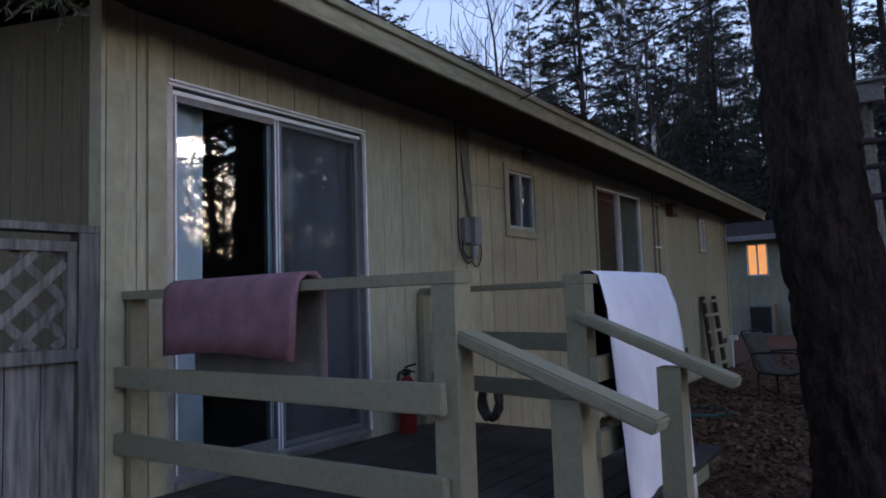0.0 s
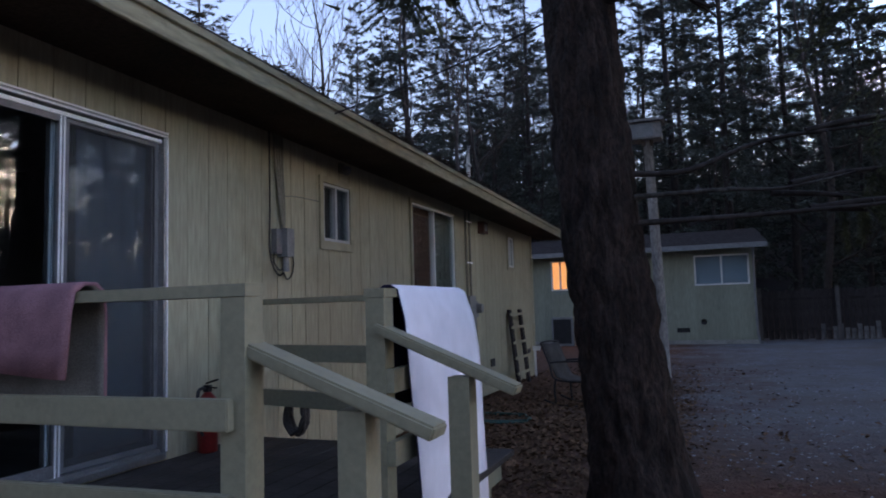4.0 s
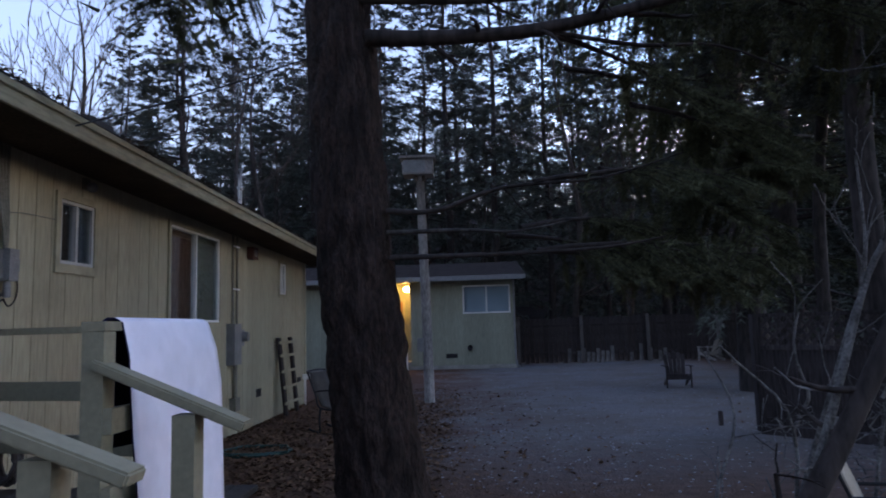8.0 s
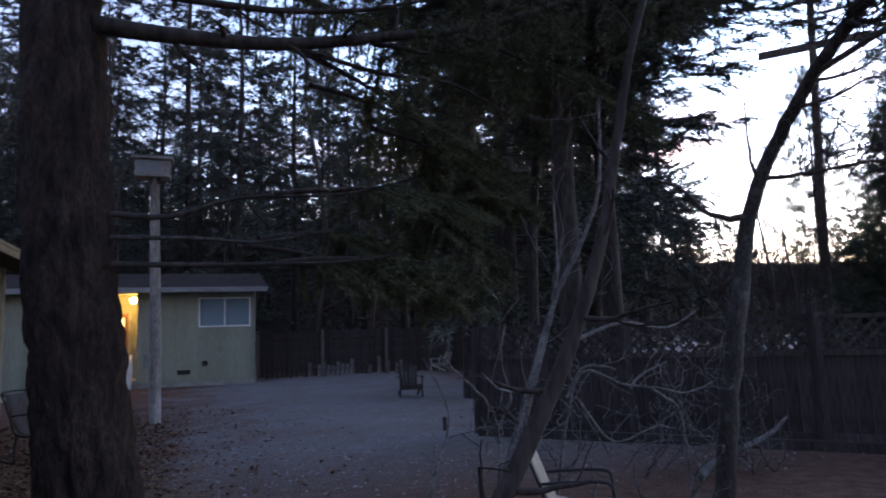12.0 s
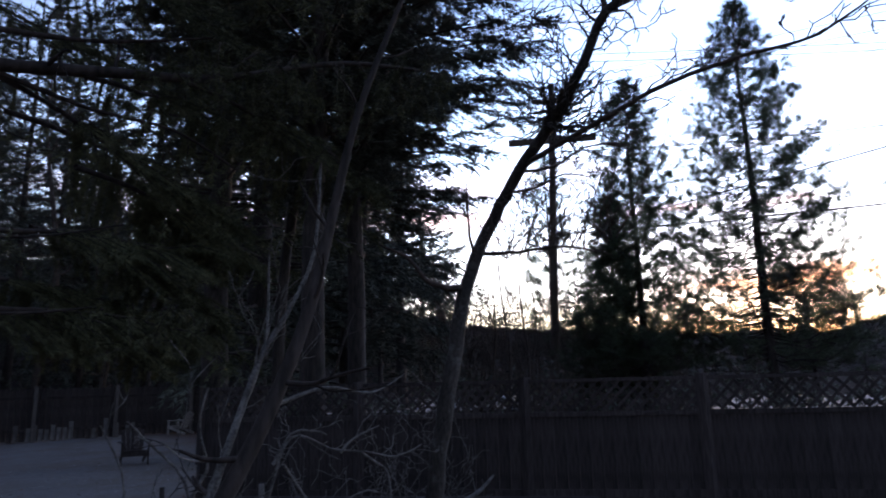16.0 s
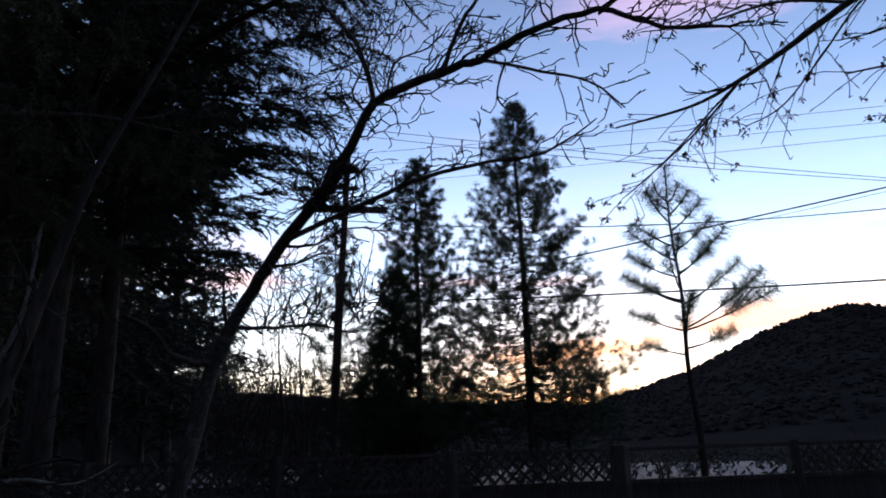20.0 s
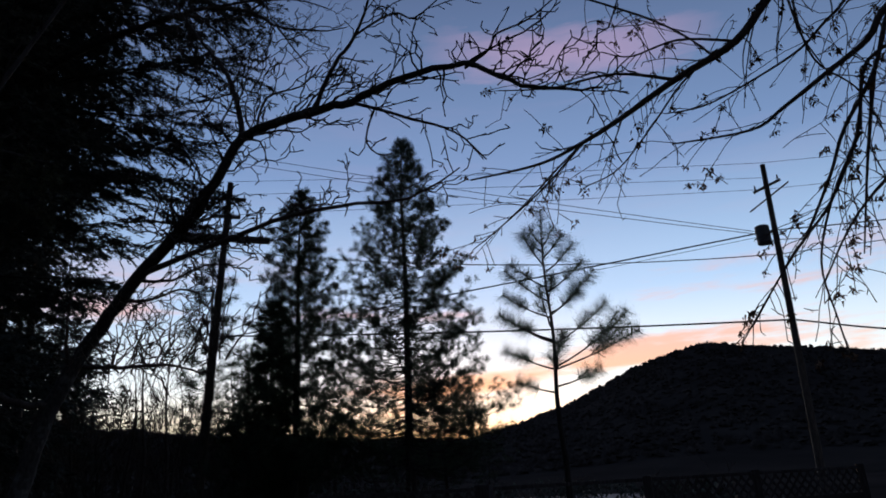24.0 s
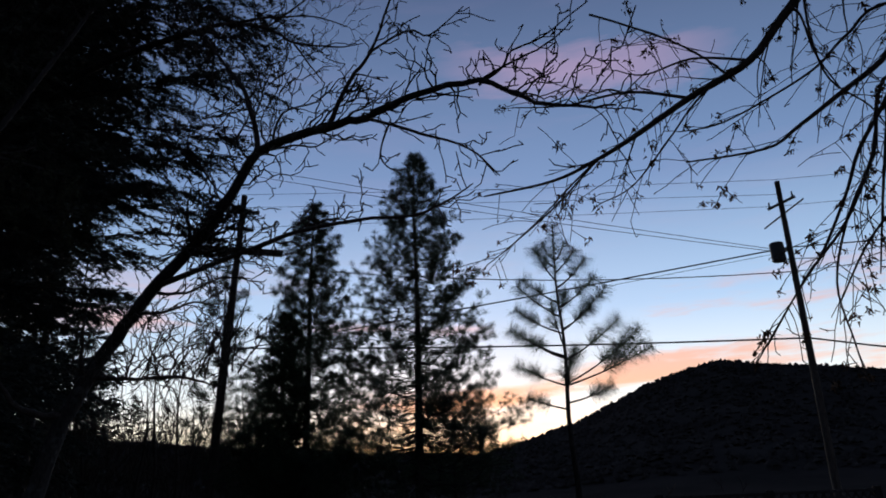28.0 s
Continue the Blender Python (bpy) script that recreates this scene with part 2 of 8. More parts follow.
# pale and hardly metallic: the door frame's highlights are put into this colour
BRIGHTALU = material("bright_pale_aluminium", (0.85, 0.85, 0.86), 0.45, metal=0.15, var=0.1, scale=8, fine=90, bump=0.05)
DARKALU = material("grey_anodised_aluminium", (0.20, 0.20, 0.21), 0.42, metal=0.5, var=0.12, scale=8, fine=90, bump=0.05)
WHITE = material("white_painted_metal", (0.72, 0.72, 0.70), 0.5, var=0.08, scale=6, fine=60, bump=0.05)
GLASS = glass_material()
CURTAIN = material("pale_curtain", (0.82, 0.84, 0.86), 0.9, var=0.06, scale=3, fine=120, bump=0.1)
BLIND = material("grey_blue_curtain", (0.56, 0.60, 0.66), 0.9, var=0.08, scale=3, fine=120, bump=0.1)
BROWN_CURTAIN = material("brown_curtain", (0.28, 0.15, 0.10), 0.9, var=0.12, scale=2, fine=90, bump=0.1)
SAGE_CURTAIN = material("sage_curtain", (0.34, 0.32, 0.25), 0.9, var=0.15, scale=2, fine=90, bump=0.1)
DIMCLOTH = material("dim_brown_cloth", (0.085, 0.065, 0.058), 0.9, var=0.12, scale=3, fine=90, bump=0.1)
DARKBLIND = material("dull_slate_blind", (0.19, 0.195, 0.215), 0.9, var=0.08, scale=3, fine=120, bump=0.1)
ROOM = material("dim_room_plaster", (0.30, 0.28, 0.25), 0.9, var=0.1, scale=1, fine=30)
PINK = material("dusty_pink_pile", (0.23, 0.125, 0.145), 0.98, var=0.16, scale=9, fine=240, bump=0.5, bump_dist=0.004, spec=0.05)
GREYBACK = material("grey_mat_backing", (0.20, 0.19, 0.18), 0.95, var=0.15, scale=8, fine=160, bump=0.3)
TOWEL = material("lilac_white_terry", (0.78, 0.76, 0.83), 0.98, var=0.05, scale=9, fine=260, bump=0.5, bump_dist=0.004, spec=0.05)
NAVY = material("navy_towel_back", (0.022, 0.022, 0.05), 0.98, var=0.2, scale=9, fine=260, bump=0.4, spec=0.05)
FADED = material("faded_red_enamel", (0.09, 0.042, 0.034), 0.6, var=0.2, scale=9, fine=50, bump=0.05)
# siding of the near end wall: browner than SIDING, its shade put into the colour
SHADED_ENDWALL = material("shaded_brown_olive_siding", (0.15, 0.125, 0.075), 0.8, var=0.12, scale=1.6, fine=45, stretch=(1, 1, 0.12), bump=0.3, per_object=0.06)
OLDPOST = material("weathered_fence_post", (0.11, 0.10, 0.095), 0.9, var=0.25, scale=2.2, fine=45, stretch=(1, 1, 0.1), bump=0.4)
PALEFOOT = material("rotted_board_foot", (0.15, 0.145, 0.145), 0.9, var=0.3, scale=2.2, fine=45, stretch=(1, 1, 0.1), bump=0.4, per_object=0.3)
DULLFRAME = material("dull_pale_frame", (0.42, 0.42, 0.41), 0.5, var=0.08, scale=6, fine=60, bump=0.05)
RED = material("red_enamel", (0.15, 0.016, 0.014), 0.35, var=0.1, scale=8, fine=60, bump=0.03)
BLACK = material("black_rubber", (0.018, 0.018, 0.02), 0.6, var=0.2, scale=8, fine=80, bump=0.1)
GREYMETAL = material("grey_utility_metal", (0.21, 0.215, 0.22), 0.5, metal=0.3, var=0.14, scale=7, fine=70, bump=0.08)
CONDUIT = material("painted_conduit", (0.17, 0.165, 0.13), 0.5, metal=0.1, var=0.15, scale=6, fine=60, bump=0.05)
GREYWOOD = material("silvered_fence_wood", (0.17, 0.155, 0.145), 0.88, var=0.28, scale=2.2, fine=45, stretch=(1, 1, 0.1), bump=0.5, per_object=0.2)
DARKWOOD = material("dark_damp_fence_wood", (0.043, 0.036, 0.036), 0.9, var=0.35, scale=2.5, fine=45, stretch=(1, 1, 0.1), bump=0.45, per_object=0.2)
BARK = material("furrowed_fir_bark", (0.016, 0.010, 0.008), 0.95, var=0.4, scale=9, fine=45, stretch=(1, 1, 0.45), bump=0.8, bump_dist=0.03, tint2=(0.034, 0.022, 0.018))
BARKFAR = material("dark_conifer_bark", (0.032, 0.026, 0.024), 0.95, var=0.4, scale=3, fine=18, stretch=(1, 1, 0.25), bump=0.5)
PALEBARK = material("pale_lichened_bark", (0.035, 0.031, 0.028), 0.92, var=0.35, scale=7, fine=50, stretch=(1, 1, 0.35), bump=0.6, dirt=((0.20, 0.20, 0.20), 7.0, 0.4))
LICHEN = material("pale_lichen_twig", (0.10, 0.096, 0.092), 0.9, var=0.35, scale=9, fine=60, bump=0.4, dirt=((0.24, 0.24, 0.235), 8.0, 0.6))
TWIG = material("grey_brown_twig", (0.06, 0.048, 0.042), 0.9, var=0.3, scale=9, fine=60, bump=0.2)
FIR = material("dark_fir_needles", (0.068, 0.076, 0.066), 0.75, var=0.3, scale=0.5, fine=8, bump=0, per_island=0.2, tint2=(0.100, 0.112, 0.094), spec=0.06)
FIRNEAR = material("olive_fir_needles", (0.072, 0.080, 0.046), 0.75, var=0.3, scale=0.8, fine=10, bump=0, per_island=0.25, tint2=(0.112, 0.120, 0.068), spec=0.06)
HILLWOODS = material("dim_far_hill_woods", (0.036, 0.032, 0.030), 0.9, var=0.3, scale=0.05, fine=0.6, bump=0, per_island=0.1, spec=0.0)
PINE = material("pine_needles", (0.045, 0.062, 0.035), 0.7, var=0.3, scale=0.8, fine=12, bump=0, per_island=0.4)
DRYLEAF = material("dry_brown_leaf", (0.13, 0.08, 0.05), 0.9, var=0.3, scale=3, fine=30, bump=0, per_island=0.4, spec=0.08)
POLEWOOD = material("weathered_pole_wood", (0.075, 0.06, 0.05), 0.9, var=0.25, scale=3, fine=30, stretch=(1, 1, 0.15), bump=0.3)
PALEPOLE = material("pale_grey_post", (0.235, 0.22, 0.21), 0.8, var=0.25, scale=2.5, fine=40, stretch=(1, 1, 0.3), bump=0.3, dirt=((0.17, 0.15, 0.14), 2.2, 0.7))
WIRE = material("black_cable", (0.02, 0.02, 0.022), 0.6, var=0.1, scale=5, fine=30, bump=0)
HOUSE2 = material("grey_green_siding", (0.27, 0.28, 0.215), 0.8, var=0.1, scale=1.2, fine=40, stretch=(1, 1, 0.12), bump=0.25, per_object=0.05)
HOSE = material("teal_rubber_hose", (0.02, 0.06, 0.055), 0.5, var=0.2, scale=9, fine=40, bump=0.05)
CONCRETE = material("stained_concrete", (0.30, 0.29, 0.27), 0.9, var=0.2, scale=3, fine=60, bump=0.3)
DRIVE = material("dusky_gravel_drive", (0.19, 0.19, 0.205), 0.95, var=0.25, scale=1.5, fine=20, bump=0.3)


def ground_material():
    m = bpy.data.materials.new("gravel_and_leaf_litter")
    m.use_nodes = True
    n, l = m.node_tree.nodes, m.node_tree.links
    b = n["Principled BSDF"]
    co = n.new("ShaderNodeTexCoord")

    def noise_at(scale, detail=5, rough=0.6):
        t = n.new("ShaderNodeTexNoise")
        t.inputs["Scale"].default_value, t.inputs["Detail"].default_value, t.inputs["Roughness"].default_value = scale, detail, rough
        l.new(co.outputs["Object"], t.inputs[0])
        return t.outputs[0]

    def ranged(v, a, c, lo=0.0, hi=1.0):
        r = n.new("ShaderNodeMapRange")
        l.new(v, r.inputs[0])
        r.inputs[1].default_value, r.inputs[2].default_value, r.inputs[3].default_value, r.inputs[4].default_value = a, c, lo, hi
        return r.outputs[0]

    def mix(fac, a, c, mode="MIX"):
        x = n.new("ShaderNodeMix")
        x.data_type, x.blend_type = "RGBA", mode
        for i, v in ((0, fac), (6, a), (7, c)):
            if isinstance(v, tuple):
                x.inputs[i].default_value = (*v, 1)
            elif isinstance(v, float):
                x.inputs[i].default_value = v
            else:
                l.new(v, x.inputs[i])
        return x.outputs[2]

    vor = n.new("ShaderNodeTexVoronoi")
    vor.inputs["Scale"].default_value = 38
    l.new(co.outputs["Object"], vor.inputs[0])
    stone_tone = ranged(vor.outputs["Color"], 0.0, 1.0)
    gravel = mix(stone_tone, (0.145, 0.144, 0.147), (0.245, 0.24, 0.24))
    gravel = mix(ranged(noise_at(0.55), 0.40, 0.62), gravel, (0.175, 0.16, 0.148))
    earth = mix(ranged(noise_at(7.0), 0.3, 0.7), (0.085, 0.054, 0.041), (0.165, 0.100, 0.074))
    # leaf litter lies by the house wall and round the big tree; gravel in the open
    sep = n.new("ShaderNodeSeparateXYZ")
    l.new(co.outputs["Object"], sep.inputs[0])
    add = n.new("ShaderNodeMath")
    add.operation = "ADD"
    l.new(sep.outputs[0], add.inputs[0])
    wob = ranged(noise_at(0.9, 8, 0.7), 0.2, 0.8, -2.2, 2.2)
    l.new(wob, add.inputs[1])
    side = ranged(add.outputs[0], -1.4, 1.3)
    far = ranged(sep.outputs[1], 24.0, 28.0, 1.0, 0.0)
    east = ranged(sep.outputs[0], 6.5, 9.0, 1.0, 0.0)
    near = ranged(sep.outputs[1], 5.4, 8.6)
    mul = side
    for extra in (far, east, near):
        mm = n.new("ShaderNodeMath")
        mm.operation = "MULTIPLY"
        l.new(mul, mm.inputs[0])
        l.new(extra, mm.inputs[1])
        mul = mm.outputs[0]
    spots = ranged(noise_at(2.6, 6, 0.75), 0.50, 0.66, 1.0, 0.70)
    mm = n.new("ShaderNodeMath")
    mm.operation = "MULTIPLY"
    l.new(mul, mm.inputs[0])
    l.new(spots, mm.inputs[1])
    col = mix(mm.outputs[0], earth, gravel)
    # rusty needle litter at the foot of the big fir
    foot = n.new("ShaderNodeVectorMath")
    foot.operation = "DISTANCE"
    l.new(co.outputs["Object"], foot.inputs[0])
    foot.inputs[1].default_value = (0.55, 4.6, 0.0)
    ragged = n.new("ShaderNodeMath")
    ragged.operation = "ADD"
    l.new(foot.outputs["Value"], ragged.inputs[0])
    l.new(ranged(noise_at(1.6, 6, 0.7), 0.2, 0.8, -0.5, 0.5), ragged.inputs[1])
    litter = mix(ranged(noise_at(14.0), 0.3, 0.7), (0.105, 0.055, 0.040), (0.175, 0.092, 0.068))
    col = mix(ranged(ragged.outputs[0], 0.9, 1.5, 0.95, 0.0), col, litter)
    # woodland floor far out
    ln = n.new("ShaderNodeVectorMath")
    ln.operation = "LENGTH"
    l.new(co.outputs["Object"], ln.inputs[0])
    woods = mix(ranged(noise_at(0.05), 0.35, 0.65), (0.030, 0.027, 0.026), (0.046, 0.041, 0.039))
    col = mix(ranged(sep.outputs[0], 7.0, 10.0), col, woods)
    col = mix(ranged(ln.outputs["Value"], 26.0, 50.0), col, woods)
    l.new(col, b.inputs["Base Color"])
    b.inputs["Roughness"].default_value = 0.95
    b.inputs["Specular IOR Level"].default_value = 0.0
    bp = n.new("ShaderNodeBump")
    bp.inputs["Strength"].default_value, bp.inputs["Distance"].default_value = 0.7, 0.03
    l.new(vor.outputs["Distance"], bp.inputs["Height"])
    l.new(bp.outputs[0], b.inputs["Normal"])
    return m


GROUND = ground_material()


# ---- mesh helpers ----
def empty(name, at=(0, 0, 0)):
    e = new(name)
    e.location = at
    e.empty_display_size = 0.2
    return e


def link_mesh(name, me, mat, parent=None, label=""):
    if mat and not me.materials:
        me.materials.append(mat)
    ob = new(name, me)
    if parent:
        ob.parent = parent
    if label:
        ob["label"] = label
    return ob


def part(name, bm, mat, parent=None, label="", smooth=False, bevel=0.0):
    if bevel:
        bmesh.ops.bevel(bm, geom=[e for e in bm.edges if e.is_manifold and e.calc_face_angle(0) > 0.6], offset=bevel, segments=2, affect="EDGES", clamp_overlap=True)
    if smooth:
        for f in bm.faces:
            f.smooth = True
    me = bpy.data.meshes.new(name)
    bm.to_mesh(me)
    bm.free()
    return link_mesh(name, me, mat, parent, label)


def raw(name, verts, faces, mat, parent=None, label="", smooth=False):
    me = bpy.data.meshes.new(name)
    me.from_pydata(verts, [], faces)
    if smooth:
        me.polygons.foreach_set("use_smooth", [True] * len(me.polygons))
    me.update()
    return link_mesh(name, me, mat, parent, label)


def arrays(name, verts, tris, mat, parent=None, label="", smooth=False):
    """A mesh from numpy arrays of points and triangles."""
    me = bpy.data.meshes.new(name)
    nv, nt = len(verts), len(tris)
    me.vertices.add(nv)
    me.vertices.foreach_set("co", np.asarray(verts, np.float32).ravel())
    me.loops.add(nt * 3)
    me.loops.foreach_set("vertex_index", np.asarray(tris, np.int32).ravel())
    me.polygons.add(nt)
    me.polygons.foreach_set("loop_start", np.arange(0, nt * 3, 3, dtype=np.int32))
    if smooth:
        me.polygons.foreach_set("use_smooth", np.ones(nt, bool))
    me.update(calc_edges=True)
    me.validate()
    return link_mesh(name, me, mat, parent, label)


def add_box(bm, lo, hi, m=None):
    vs = [bm.verts.new((x, y, z)) for x in (lo[0], hi[0]) for y in (lo[1], hi[1]) for z in (lo[2], hi[2])]
    for f in ((0, 1, 3, 2), (4, 6, 7, 5), (0, 4, 5, 1), (2, 3, 7, 6), (0, 2, 6, 4), (1, 5, 7, 3)):
        bm.faces.new([vs[i] for i in f])
    if m is not None:
        bmesh.ops.transform(bm, matrix=m, verts=vs)
    return vs


def box(name, lo, hi, mat, parent=None, label="", bevel=0.004):
    bm = bmesh.new()
    add_box(bm, lo, hi)
    return part(name, bm, mat, parent, label, bevel=bevel)


def beam(name, a, b, w, h, mat, parent=None, label="", bevel=0.004, up=(0, 0, 1)):
    """A board from a to b: w across, h along up."""
    a, b = Vector(a), Vector(b)
    d = (b - a)
    length = d.length
    d.normalize()
    side = d.cross(Vector(up)).normalized()
    top = side.cross(d)
    bm = bmesh.new()
    add_box(bm, (0, -w / 2, -h / 2), (length, w / 2, h / 2))
    m = Matrix((d, -side, top)).transposed().to_4x4()
    m.translation = a
    bmesh.ops.transform(bm, matrix=m, verts=bm.verts)
    bmesh.ops.recalc_face_normals(bm, faces=bm.faces)
    return part(name, bm, mat, parent, label, bevel=bevel)


def tube_data(path, radii, sides=8, wobble=0.0, rng=None, cap=True):
    """Points and triangles of a tapered tube along a path."""
    path = [Vector(p) for p in path]
    verts, tris = [], []
    n = len(path)
    ref = Vector((0.31, 0.52, 0.79))
    for i, p in enumerate(path):
        d = (path[min(i + 1, n - 1)] - path[max(i - 1, 0)]).normalized()
        s = d.cross(ref)
        if s.length < 0.05:
            s = d.cross(Vector((1, 0, 0)))
        s.normalize()
        u = s.cross(d)
        for k in range(sides):
            a = 2 * math.pi * k / sides
            r = radii[i] * (1 + (wobble * (rng.random() - 0.5) if wobble else 0))
            verts.append(p + s * (math.cos(a) * r) + u * (math.sin(a) * r))
    for i in range(n - 1):
        for k in range(sides):
            a, b = i * sides + k, i * sides + (k + 1) % sides
            tris += [(a, b, a + sides), (b, b + sides, a + sides)]
    if cap:
        for base, flip in ((0, True), ((n - 1) * sides, False)):
            for k in range(1, sides - 1):
                t = (base, base + k, base + k + 1)
                tris.append(t[::-1] if not flip else t)
    return verts, tris


class Soup:
    """Collects points and triangles for one mesh."""

    def __init__(self):
        self.v, self.t, self.n = [], [], 0

    def add(self, verts, tris):
        v = np.asarray([tuple(p) for p in verts], np.float32) if not isinstance(verts, np.ndarray) else verts
        self.v.append(v)
        self.t.append(np.asarray(tris, np.int32) + self.n)
        self.n += len(v)

    def make(self, name, mat, parent=None, label="", smooth=False):
        return arrays(name, np.concatenate(self.v), np.concatenate(self.t), mat, parent, label, smooth)


def smooth_path(pts, steps=4):
    """A curve through the points."""
    p = [Vector(q) for q in pts]
    if len(p) < 3:
        return p
    out = []
    for i in range(len(p) - 1):
        a, b, c, d = p[max(i - 1, 0)], p[i], p[i + 1], p[min(i + 2, len(p) - 1)]
        for s in range(steps):
            t = s / steps
            out.append(0.5 * ((2 * b) + (c - a) * t + (2 * a - 5 * b + 4 * c - d) * t * t + (3 * b - a - 3 * c + d) * t ** 3))
    out.append(p[-1])
    return out


def tube(name, pts, r0, r1, mat, parent=None, label="", sides=8, steps=4, smooth=True):
    path = smooth_path(pts, steps)
    n = len(path)
    v, t = tube_data(path, [r0 + (r1 - r0) * i / (n - 1) for i in range(n)], sides)
    s = Soup()
    s.add(v, t)
    return s.make(name, mat, parent, label, smooth)


def needle_tris(pos, dirs, width, side=None, rng=None):
    """Thin triangles at pos (n,3) along dirs (n,3)."""
    n = len(pos)
    r = rng.normal(size=(n, 3))
    s = np.cross(dirs, r)
    s /= np.linalg.norm(s, axis=1, keepdims=True) + 1e-9
    w = np.asarray(width).reshape(-1, 1) if np.ndim(width) else width
    v = np.empty((n, 3, 3), np.float32)
    v[:, 0], v[:, 1], v[:, 2] = pos + s * w, pos - s * w, pos + dirs
    return v.reshape(-1, 3), np.arange(n * 3, dtype=np.int32).reshape(-1, 3)


# ---- ground: one sheet with the yard, the hillside and the far ridges ----
SKYLINE = ((-180, 6), (-120, 8), (-60, 9.5), (-30, 9.5), (10, 9.5), (30, 7.5), (40, 4.6), (57, 3.6), (68, 3.0), (72, 3.9), (76, 5.0), (82, 7.5),
           (88, 8.6), (94, 7.9), (100, 6.8), (130, 5), (180, 6))


def skyline(b):
    for (a0, e0), (a1, e1) in zip(SKYLINE, SKYLINE[1:]):
        if a0 <= b <= a1:
            return e0 + (e1 - e0) * (b - a0) / (a1 - a0)
    return 6


def ground_z(x, y):
    r = math.hypot(x - 0.5, y)
    b = math.degrees(math.atan2(x - 0.5, y))
    e = skyline(b)
    if 34 < b < 125:
        r0, r1 = 90, 420
    else:
        r0, r1 = 34, 150
    t = min(1, max(0, (r - r0) / (r1 - r0)))
    t = t * t * (3 - 2 * t)
    rough = noise.noise((x * 0.02, y * 0.02, 0)) * 0.10 * t
    return t * math.tan(radians(e)) * r1 * (1 + rough) + 0.03 * noise.noise((x * 0.6, y * 0.6, 3.0)) * min(1, r / 4)


def build_ground():
    radii = [0.0] + [0.6 * 1.045 ** i for i in range(176)]
    seg = 180
    verts, faces = [(0.5, 0, ground_z(0.5, 0))], []
    for r in radii[1:]:
        for k in range(seg):
            a = 2 * math.pi * k / seg
            x, y = 0.5 + r * math.sin(a), r * math.cos(a)
            verts.append((x, y, ground_z(x, y)))
    for k in range(seg):
        faces.append((0, 1 + (k + 1) % seg, 1 + k))
    for i in range(len(radii) - 2):
        for k in range(seg):
            a, b = 1 + i * seg + k, 1 + i * seg + (k + 1) % seg
            faces.append((a, b, b + seg, a + seg))
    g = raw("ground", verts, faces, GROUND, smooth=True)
    tagged(g, "grey gravel yard with brown leaf litter, wooded ridges beyond", "ground", kind="structure")


build_ground()

# ---- the long olive house ----
WX = -3.13          # outer face of the long wall
Y0, Y1 = 1.74, 13.35
DOOR = (2.05, 3.53, 0.50, 2.57)
WIN1 = (5.44, 5.93, 2.02, 2.56)
WIN2 = (7.44, 8.88, 1.55, 2.65)
WIN3 = (11.60, 11.98, 2.05, 2.59)
OPENINGS = (DOOR, WIN1, WIN2, WIN3)
WALL_TOP = 3.02
house = empty("house", (-6.5, 7.5, 0))
tagged(house, "long olive house with vertical board siding and low roof", "house")
house.location = (0, 0, 0)


def column_spans(y0, y1, z0, z1):
    """The stretches of height in a strip of wall that no opening cuts."""
    spans = [(z0, z1)]
    mid = (y0 + y1) / 2
    for a, b, c, d in OPENINGS:
        if a < mid < b:
            nxt = []
            for s, e in spans:
                if c > s:
                    nxt.append((s, min(e, c)))
                if d < e:
                    nxt.append((max(s, d), e))
            spans = nxt
    return spans


